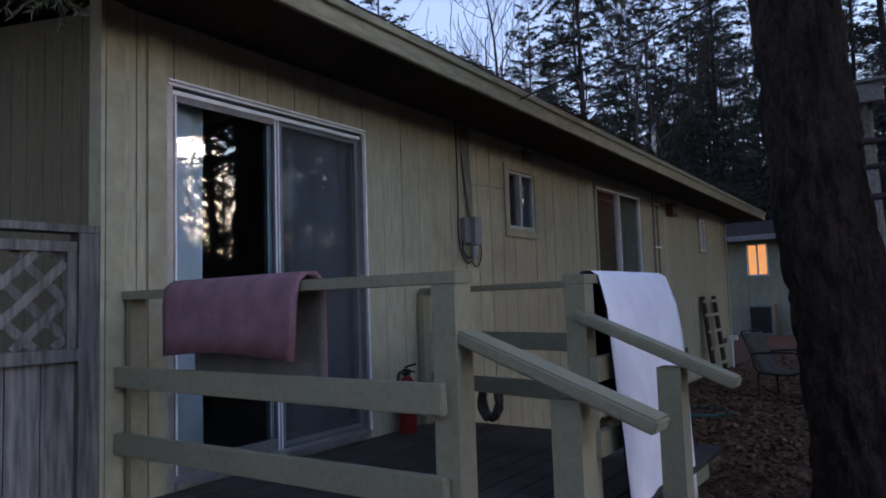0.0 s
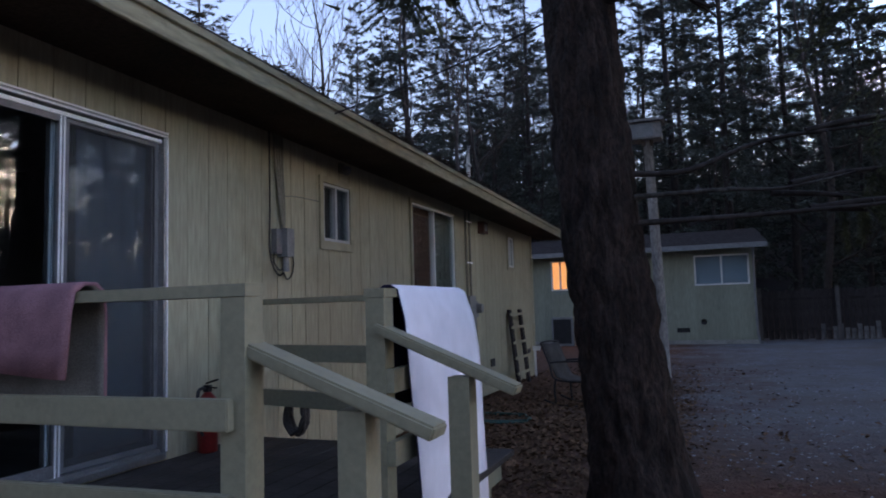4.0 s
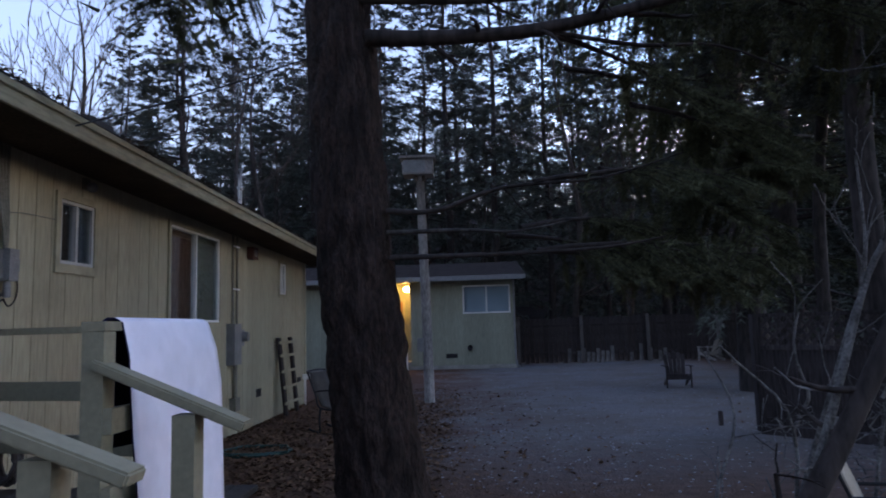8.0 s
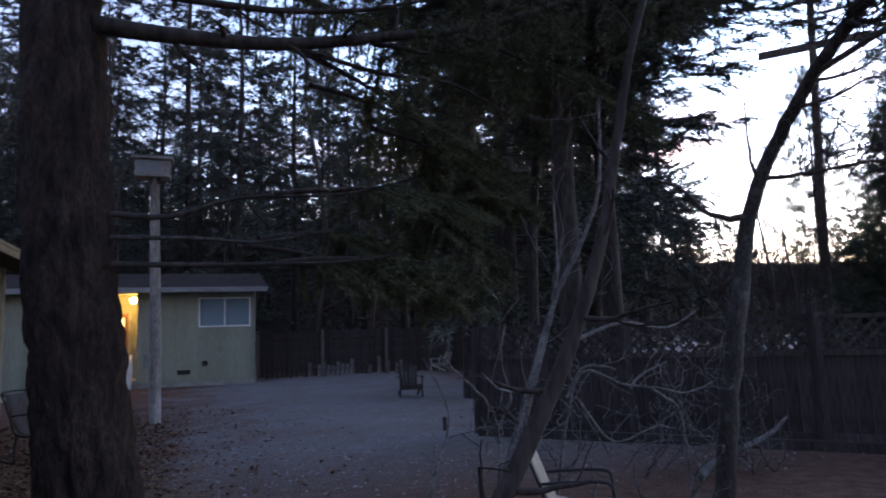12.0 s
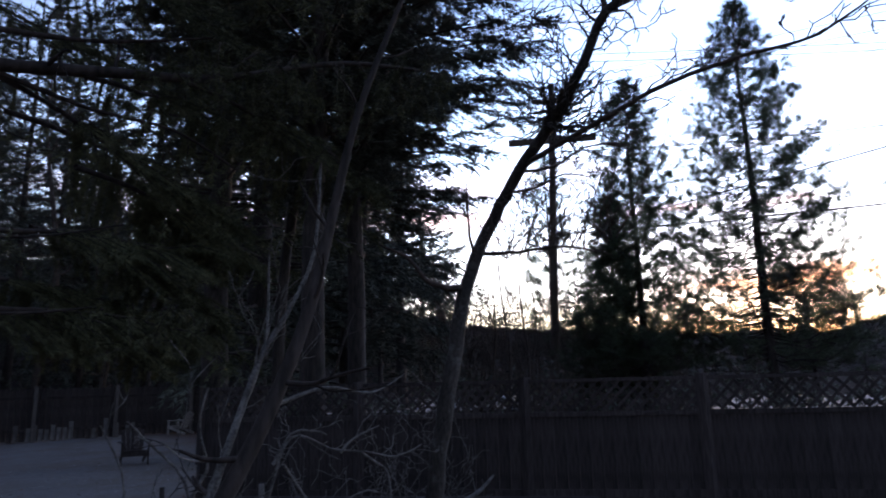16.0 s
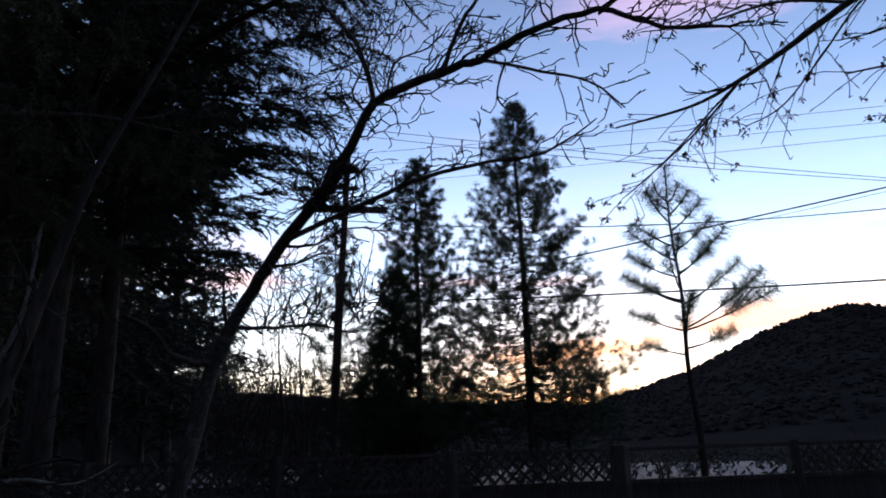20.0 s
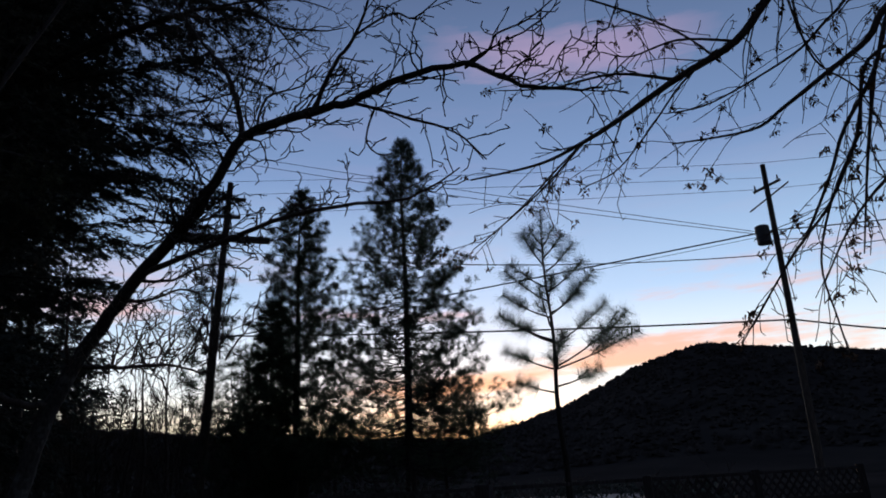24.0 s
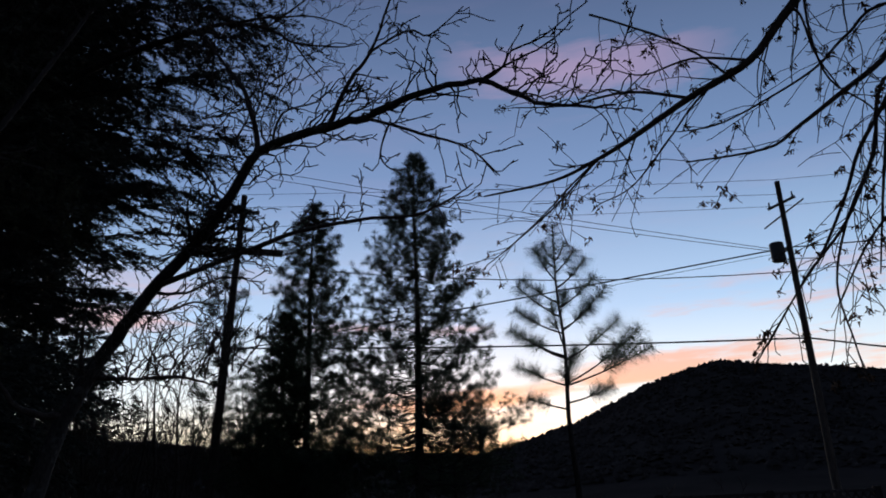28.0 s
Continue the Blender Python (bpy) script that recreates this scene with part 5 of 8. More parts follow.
# pines against the sunset
t = pine("pine_tree", 18.25, 0.25, 0.12, 5.3, 290, 22, 41, "tall full pine silhouetted before the sunset", needle=0.27, count=44, width=0.0062, shape=0.74, rise=0.10, fill=0.30, twig_k=0.12)
t.location = (28.4, 13.3, 0)
t = pine("pine_tree", 15.6, 0.22, 0.12, 3.5, 190, 22, 42, "narrow dark pine silhouetted before the sunset", needle=0.28, count=44, width=0.0068, shape=0.66, rise=0.12, fill=0.25, twig_k=0.15)
t.location = (26.1, 17.75, 0)
t = pine("pine_tree", 10.6, 0.16, 0.10, 2.7, 105, 30, 44, "low dense dark pine among taller ones", needle=0.27, count=40, width=0.0068, shape=0.6, rise=0.15, fill=0.2, twig_k=0.18)
t.location = (27.5, 20.2, 0)
t = pine("pine_tree", 6.3, 0.10, 0.25, 2.8, 70, 17, 45, "small bushy pine before the sunset", needle=0.25, count=34, width=0.006, shape=0.4, rise=0.2, fill=0.3, twig_k=0.2)
t.location = (31.0, 12.8, 0)

t = pine("pine_tree", 14.2, 0.17, 0.22, 2.1, 70, 11, 46, "slender open pine behind the utility pole", needle=0.36, count=40, width=0.006, shape=0.35, rise=0.2, fill=0.4, twig_k=0.2)
t.location = (28.6, 25.3, 0)


def build_young_pine():
    """An open young pine, each upturned branch a brush of long needles."""
    tree = empty("young_pine", (16.5, 3.4, 0))
    tagged(tree, "young open pine with long-needled upturned branches", "tree")
    g = np.random.default_rng(43)
    across, deep = Vector((0.259, -0.966, 0)), Vector((0.966, 0.259, 0))
    wood, fur = Soup(), Soup()
    H = 7.95
    stem = [Vector((0.03 * math.sin(q), 0.03 * math.cos(q * 1.3), -0.2 + (H + 0.2) * q / 12)) for q in range(13)]
    wood.add(*tube_data(stem, [0.085 * (1 - 0.88 * q / 12) for q in range(13)], 9))

    def brush(pts, start, dense, size):
        """Needles standing out and forward all along a shoot."""
        P = np.array([tuple(p) for p in pts])
        m = len(P) - 1
        length = float(np.linalg.norm(P[1:] - P[:-1], axis=1).sum())
        k = int(dense * length * (1 - start))
        u = g.uniform(start, 1.0, k) * m * 0.9999
        i = u.astype(int)
        ax = P[i + 1] - P[i]
        ax /= np.linalg.norm(ax, axis=1, keepdims=True)
        pos = P[i] + (P[i + 1] - P[i]) * (u - i)[:, None]
        v = g.normal(size=(k, 3))
        v -= ax * (v * ax).sum(1, keepdims=True)
        v /= np.linalg.norm(v, axis=1, keepdims=True) + 1e-9
        v = v + ax * g.uniform(-0.1, 0.7, (k, 1))
        v[:, 2] += 0.12
        v *= size * g.uniform(0.75, 1.1, (k, 1)) / np.linalg.norm(v, axis=1, keepdims=True)
        fur.add(*needle_tris(pos, v, 0.0032, rng=g))

    def bough(z, side, rise, out, start=0.5, forks=2):
        a = Vector((0, 0, z))
        h = across * side + deep * out
        pts = [a + h * (q / 8) ** 0.92 + Vector((0, 0, rise * (0.75 * q / 8 + 0.25 * (q / 8) ** 2))) + Vector(g.normal(size=3) * 0.012 * q / 8) for q in range(9)]
        wood.add(*tube_data(pts, [0.026 * (1 - 0.75 * q / 8) for q in range(9)], 5, cap=False))
        brush(pts, start, 420, 0.35)
        brush(pts[6:], 0.0, 320, 0.37)
        for f in range(forks):
            q = 3 + f
            d = (pts[q + 1] - pts[q]).normalized()
            turn = across.cross(d).normalized() if f % 2 else d.cross(Vector((0, 0, 1))).normalized()
            e = pts[q] + (d + turn * 0.7 * (-1) ** f + Vector((0, 0, 0.25))).normalized() * (h.length * 0.36)
            tw = [pts[q].lerp(e, j / 4) + Vector((0, 0, 0.06 * (j / 4) ** 2)) for j in range(5)]
            wood.add(*tube_data(tw, [0.010, 0.009, 0.008, 0.007, 0.005], 4, cap=False))
            brush(tw, 0.15, 420, 0.33)

    for z, side, rise, out, forks in ((6.3, 0.75, 0.72, 0.1, 0), (5.2, 1.15, 1.02, -0.1, 1), (5.25, 0.75, 0.55, 0.3, 0), (3.95, 1.85, 1.25, 0.2, 2), (3.9, 2.0, 0.75, -0.3, 2), (3.5, 1.1, 0.4, 0.4, 1),
                                      (6.45, -0.5, 0.9, -0.1, 0), (5.9, -0.85, 0.75, 0.2, 0), (5.15, -1.1, 0.6, -0.2, 1), (4.55, -1.05, 0.75, 0.4, 0), (3.9, -1.2, 0.6, 0.2, 1), (3.35, -0.95, 0.3, -0.2, 0),
                                      (5.6, 0.15, 0.8, 0.8, 0), (4.9, -0.2, 0.8, -0.9, 0), (4.2, 0.3, 0.8, 1.1, 0), (3.7, 0.1, 0.6, -1.1, 0), (4.6, -1.25, 0.75, 0.1, 0), (5.55, -1.0, 0.8, -0.3, 0), (5.8, 0.95, 0.8, 0.3, 0), (6.7, 0.5, 0.6, 0.1, 0), (6.8, -0.45, 0.55, 0.1, 0), (4.5, 1.4, 1.0, 0.3, 0)):
        bough(z, side, rise, out, 0.42, forks + 1)
    for c, r in ((0.3, 0.45), (-0.3, 0.5)):
        bough(7.0, c, r, 0.3 - abs(c), 0.35, 0)
    brush(stem[10:], 0.0, 520, 0.34)
    brush(stem[8:11], 0.0, 160, 0.2)
    wood.make("trunk", BARKFAR, tree, smooth=True)
    fur.make("crown", PINE, tree)


build_young_pine()


def spur_twig(soup, start, direction, length, r, rng, depth=2, droop=0.0, min_r=0.0052, tips=None):
    """A knotty zigzag shoot set with short spurs."""
    n = max(2, int(length / 0.075))
    p, d = Vector(start), Vector(direction).normalized()
    side = Vector((rng.uniform(-1, 1), rng.uniform(-1, 1), rng.uniform(-1, 1))).cross(d).normalized()
    pts, dirs = [p.copy()], [d.copy()]
    for i in range(n):
        k = (1 if i % 2 else -1) * rng.uniform(0.1, 0.5)
        step = (d + side * k + Vector((rng.uniform(-.2, .2), rng.uniform(-.2, .2), rng.uniform(-.2, .2)))).normalized()
        d = (d + Vector((rng.uniform(-.18, .18), rng.uniform(-.18, .18), rng.uniform(-.12, .2) - droop))).normalized()
        p = p + step * (length / n) * rng.uniform(0.7, 1.3)
        pts.append(p.copy())
        dirs.append(step)
    rad = [max(min_r, r * (1 - 0.65 * i / n)) for i in range(n + 1)]
    soup.add(*tube_data(pts, rad, 5 if r > 0.012 else 3, cap=False))
    for i in range(1, n + 1):
        out = Vector((rng.uniform(-1, 1), rng.uniform(-1, 1), rng.uniform(-1, 1)))
        if rng.random() < 0.5:
            q = pts[i] + (dirs[i] * 0.5 + out).normalized() * rng.uniform(0.02, 0.07)
            soup.add(*tube_data([pts[i], q], [min_r, min_r * 0.8], 3, cap=False))
        if depth > 0 and rng.random() < 0.30:
            spur_twig(soup, pts[i], dirs[i] * 0.6 + out * 0.9, length * rng.uniform(0.3, 0.65), rad[i] * 0.75, rng, depth - 1, droop, min_r, tips)
    if tips is not None:
        tips.append((pts[-1], dirs[-1]))


def knotty_limb(soup, pts, r0, r1, rng, every, twig, depth=2, sides=6, taper=1.0, droop=0.0, min_r=0.0052, skip=0.0):
    """A limb through the points, clothed with spur twigs."""
    path = smooth_path(pts, 4)
    n = len(path)
    path = [p + Vector((rng.uniform(-1, 1), rng.uniform(-1, 1), rng.uniform(-1, 1))) * min(0.012, r0 * 0.3) for p in path]
    rad = [r1 + (r0 - r1) * (1 - i / (n - 1)) ** taper for i in range(n)]
    soup.add(*tube_data(path, rad, sides, cap=True))
    run = 0
    for i in range(1, n):
        run += (path[i] - path[i - 1]).length
        if i / n < skip:
            continue
        while run > every:
            run -= every * rng.uniform(0.7, 1.3)
            d = (path[i] - path[i - 1]).normalized()
            side = Vector((rng.uniform(-0.8, 0.8), rng.uniform(-1, 1), rng.uniform(-1, 1)))
            spur_twig(soup, path[i].lerp(path[i - 1], rng.random()), d * 0.7 + side, twig * rng.uniform(0.35, 1.2), min(0.011, max(min_r, rad[i] * 0.5)), rng, depth, droop, min_r)


# bare trees by the lattice fence
def build_bare_tree():
    tree = empty("bare_tree")
    tagged(tree, "leafless crooked tree arching over the yard", "tree")
    rng = random.Random(51)
    g = ((((4.16, 4.66, -0.1), (4.21, 4.6, 0.1), (4.32, 4.6, 0.81), (4.55, 4.6, 1.73), (4.8, 4.66, 2.45), (5.0, 4.5, 3.0), (5.0, 4.17, 3.34), (5.0, 3.63, 3.76), (5.0, 3.37, 4.02), (5.0, 3.01, 4.48), (5.0, 2.29, 4.53), (5.0, 1.91, 4.52), (5.0, 1.44, 4.59),
            (5.0, 0.91, 4.55), (5.0, 0.57, 4.29), (5.0, 0.24, 4.12), (5.0, -0.07, 4.05)), 0.086, 0.007, 0.085, 0.62),
         (((5.0, 2.29, 4.53), (5.0, 2.07, 4.93), (5.0, 1.88, 5.13), (5.0, 1.68, 5.59), (5.0, 1.5, 6.1)), 0.024, 0.006, 0.12, 0.45),
         (((5.0, 1.91, 4.51), (5.0, 1.4, 4.22), (5.0, 1.03, 4.0), (5.0, 0.79, 3.71)), 0.016, 0.005, 0.12, 0.35),
         (((5.0, 0.91, 4.55), (5.0, 0.67, 4.62), (5.0, 0.36, 4.69), (5.0, 0.13, 4.83)), 0.012, 0.004, 0.12, 0.3),
         (((5.0, 4.1, 3.40), (5.0, 3.42, 3.51), (5.0, 2.66, 3.62), (5.0, 2.01, 3.62), (5.0, 1.42, 3.56), (5.0, 1.0, 3.7)), 0.030, 0.005, 0.12, 0.4),
         (((4.95, 4.66, 2.66), (5.0, 4.35, 2.62), (5.0, 4.07, 2.6), (5.0, 3.62, 2.56), (5.0, 3.26, 2.45)), 0.022, 0.006, 0.11, 0.4),
         (((5.0, 4.1, 3.36), (5.0, 3.7, 3.30), (5.0, 3.35, 3.37), (5.0, 3.0, 3.31)), 0.016, 0.005, 0.10, 0.3),
         (((5.0, 4.3, 3.2), (5.0, 3.95, 3.16), (5.0, 3.6, 3.2), (5.0, 3.3, 3.1)), 0.016, 0.005, 0.10, 0.35),
         (((5.0, 3.01, 4.48), (5.0, 3.23, 5.18), (5.0, 3.78, 5.94), (5.0, 4.06, 6.46)), 0.028, 0.008, 0.13, 0.6),
         (((4.72, 4.66, 2.3), (4.45, 4.8, 2.35), (4.2, 4.9, 2.62), (4.0, 5.0, 2.7)), 0.035, 0.008, 0.4, 0.35),
         (((4.85, 4.62, 2.55), (4.75, 4.6, 2.9), (4.7, 4.55, 3.3)), 0.02, 0.006, 0.35, 0.3),
         (((5.0, 0.91, 4.51), (5.0, 0.71, 4.61), (5.0, 0.63, 4.73), (5.0, 0.38, 4.77), (5.0, 0.02, 4.96)), 0.013, 0.005, 0.13, 0.3),
         (((5.0, 1.9, 5.14), (5.0, 1.52, 5.24), (5.0, 1.31, 5.12), (5.0, 1.0, 5.29)), 0.012, 0.005, 0.12, 0.3),
         (((5.0, 1.69, 4.4), (5.0, 1.78, 4.16), (5.0, 1.69, 3.99), (5.0, 1.54, 3.95)), 0.010, 0.005, 0.13, 0.25),
         (((5.0, 2.94, 4.48), (5.0, 2.63, 4.45), (5.0, 2.4, 4.38), (5.0, 2.12, 4.46)), 0.012, 0.005, 0.11, 0.3),
         (((5.0, 3.55, 3.8), (5.0, 3.97, 3.9), (5.0, 3.94, 4.1), (5.0, 4.19, 4.31)), 0.012, 0.005, 0.11, 0.35),
         (((5.0, 3.1, 4.4), (5.0, 3.27, 4.67), (5.0, 3.16, 4.93), (5.0, 3.4, 5.31)), 0.014, 0.005, 0.11, 0.35),
         (((5.0, 2.88, 4.5), (5.0, 2.77, 4.81), (5.0, 2.41, 4.82), (5.0, 2.18, 4.98)), 0.013, 0.005, 0.11, 0.35))
    for i, (pts, r0, r1, ev, tw) in enumerate(g):
        s = Soup()
        knotty_limb(s, pts, r0, r1, rng, every=ev * 0.9, twig=tw, depth=2, sides=9 if i == 0 else 6, taper=1.0, skip=0.42 if i == 0 else 0.15)
        s.make("trunk" if i == 0 else "limb", PALEBARK if i == 0 else TWIG, tree, smooth=True)
    # curled tangle above the lowest side limb
    s = Soup()
    for _ in range(34):
        spur_twig(s, (rng.uniform(4.9, 5.1), rng.uniform(3.1, 4.4), rng.uniform(2.5, 2.65)), (rng.uniform(-.3, .3), rng.uniform(-1, .7), 0.9), rng.uniform(0.35, 0.8), 0.009, rng, 1, 0.03, 0.0046)
    for _ in range(14):
        spur_twig(s, (5.0, rng.uniform(2.9, 4.3), rng.uniform(4.4, 6.0)), (rng.uniform(-.3, .3), rng.uniform(-1, .4), rng.uniform(-.1, 1)), rng.uniform(0.5, 0.9), 0.008, rng, 2)
    tagged(s.make("twig_mass", TWIG, tree), kind="stuff")


build_bare_tree()


def build_hazy_tree():
    """A leafless tree beyond the fence whose fine limbs reach in high up."""
    tree = empty("bare_tree")
    tagged(tree, "leafless tree beyond the fence with fine hazy twigs", "tree")
    rng = random.Random(57)
    s = Soup()
    s.add(*tube_data(smooth_path([(6.3, 12.2, -0.1), (6.35, 12.0, 4.0), (6.45, 10.6, 6.9), (6.5, 8.0, 7.8), (6.5, 5.71, 7.78)], 4), [0.12 - 0.005 * i for i in range(17)], 8))
    s.make("trunk", BARKFAR, tree, smooth=True)
    for pts, r0 in ((((5.71, 7.78), (5.09, 7.69), (4.34, 7.36), (3.89, 6.98), (3.28, 6.69), (2.86, 6.59)), 0.035), (((5.09, 7.69), (4.35, 7.52), (3.6, 7.26), (3.09, 6.92)), 0.022),
                    (((3.89, 6.98), (3.61, 6.53), (3.4, 6.23)), 0.014), (((5.4, 7.72), (4.9, 7.3), (4.5, 6.8), (4.3, 6.3)), 0.02), (((4.34, 7.36), (3.9, 7.5), (3.3, 7.75), (2.6, 7.7)), 0.016)):
        s = Soup()
        knotty_limb(s, [(6.5, y, z) for y, z in pts], r0, 0.005, rng, every=0.13, twig=0.5, depth=2, min_r=0.0032)
        s.make("limb", TWIG, tree, smooth=True)


build_hazy_tree()


def build_leaning_stems():
    tree = empty("leaning_shrub_tree")
    tagged(tree, "leaning pale-barked young tree with several bare stems", "tree")
    rng = random.Random(61)
    stems = (((((1.56, 3.6, -0.1)), (1.82, 3.6, 0.42), (2.05, 3.6, 0.80), (2.33, 3.6, 1.31), (2.58, 3.6, 1.93), (2.74, 3.6, 2.58), (2.92, 3.6, 3.28), (3.27, 3.6, 4.2), (3.6, 3.5, 5.2)), 0.066, 0.012, 0.5),
             (((1.62, 3.68, -0.1), (1.96, 3.7, 0.64), (2.15, 3.7, 1.17), (2.31, 3.7, 1.61), (2.5, 3.7, 1.93), (2.65, 3.7, 2.29), (2.7, 3.72, 2.9)), 0.03, 0.008, 0.45),
             (((1.7, 3.8, -0.1), (2.0, 3.8, 0.7), (2.25, 3.85, 1.3), (2.42, 3.9, 1.7), (2.45, 3.95, 2.3)), 0.018, 0.006, 0.4),
             (((1.5, 3.62, -0.1), (1.45, 3.7, 0.45), (1.62, 3.8, 0.9), (1.5, 3.9, 1.25)), 0.014, 0.004, 0.35),
             (((2.37, 3.6, 1.33), (2.7, 3.62, 1.42), (3.05, 3.65, 1.38), (3.35, 3.7, 1.5)), 0.014, 0.004, 0.4))
    for i, (pts, r0, r1, tw) in enumerate(stems):
        s = Soup()
        limb_with_twigs(s, pts, r0, r1, rng, every=0.3, twig=tw, depth=2, up=0.05, forks=1, min_r=0.003, sides=10 if i == 0 else 6)
        s.make("stem", BARKFAR if i == 0 else LICHEN, tree, smooth=True)


build_leaning_stems()


def build_brush():
    """Tangled bare brush before the fence."""
    for i, (x, y, hgt, n) in enumerate(((3.4, 4.6, 0.8, 3), (5.3, 5.2, 1.2, 6), (4.5, 5.6, 1.0, 5), (3.9, 6.2, 1.0, 3))):
        b = empty("brush_bush", (x, y, 0))
        tagged(b, "tangle of bare pale twigs by the fence", "bush", group="bare brush by the fence")
        rng = random.Random(70 + i)
        s = Soup()
        for _ in range(n):
            spur_twig(s, (rng.uniform(-.35, .35), rng.uniform(-.35, .35), -0.05), (rng.uniform(-.8, .8), rng.uniform(-.8, .8), 1), hgt * rng.uniform(0.6, 1.1), 0.011, rng, 2, 0.03, 0.0038)
        tagged(s.make("twig_mass", LICHEN, b), kind="stuff")
    # a low sprawling bush whose pale shoots reach out beside the leaning tree
    s = Soup()
    rng = random.Random(77)
    for pts in (((2.55, 4.4, -0.05), (2.7, 4.4, 0.7), (2.85, 4.4, 1.08), (3.17, 4.4, 0.98), (3.48, 4.4, 0.93), (3.75, 4.4, 0.88), (4.0, 4.4, 0.95)), ((2.72, 4.4, 0.9), (2.85, 4.4, 1.1), (3.04, 4.4, 1.11), (3.14, 4.4, 1.08)),
                ((3.43, 4.4, 0.93), (3.57, 4.4, 0.84), (3.67, 4.4, 0.74), (3.73, 4.4, 0.25), (3.72, 4.4, -0.05)), ((3.25, 4.4, 0.94), (3.35, 4.4, 1.03), (3.59, 4.4, 1.12)), ((2.8, 4.4, 0.9), (2.96, 4.4, 0.67), (3.13, 4.4, 0.56), (3.45, 4.4, 0.65), (3.6, 4.42, 0.62))):
        knotty_limb(s, pts, 0.013, 0.006, rng, 0.09, 0.30, 1, sides=6, min_r=0.0045)
    sp = empty("sprawling_bush")
    tagged(sp, "low sprawling bush with pale curling bare shoots", "bush")
    s.make("twig_mass", LICHEN, sp, smooth=True)
    # forked pale sucker by the leaning tree
    s = Soup()
    rng = random.Random(78)
    for pts in (((2.0, 4.2, -0.05), (2.08, 4.2, 0.42), (2.09, 4.2, 0.76), (2.0, 4.2, 0.96), (1.84, 4.22, 1.12), (1.71, 4.2, 1.25)), ((2.09, 4.2, 0.76), (2.17, 4.22, 0.88), (2.19, 4.2, 0.98), (2.13, 4.2, 1.21), (2.18, 4.2, 1.44))):
        knotty_limb(s, pts, 0.013, 0.006, rng, 0.3, 0.14, 0, sides=6)
    sh = empty("forked_sucker")
    tagged(sh, "thin pale forked shoot beside the leaning tree", "shrub")
    s.make("stem", LICHEN, sh, smooth=True)
    # pale crooked log leaning out of the brush
    tube("fallen_branch", [(4.4, 5.15, 0.06), (4.78, 5.2, 0.2), (5.25, 5.2, 0.34), (5.5, 5.2, 0.5)], 0.05, 0.012, LICHEN)
    tagged(bpy.data.objects["fallen_branch"], "pale crooked branch lying in the brush", "branch")


build_brush()


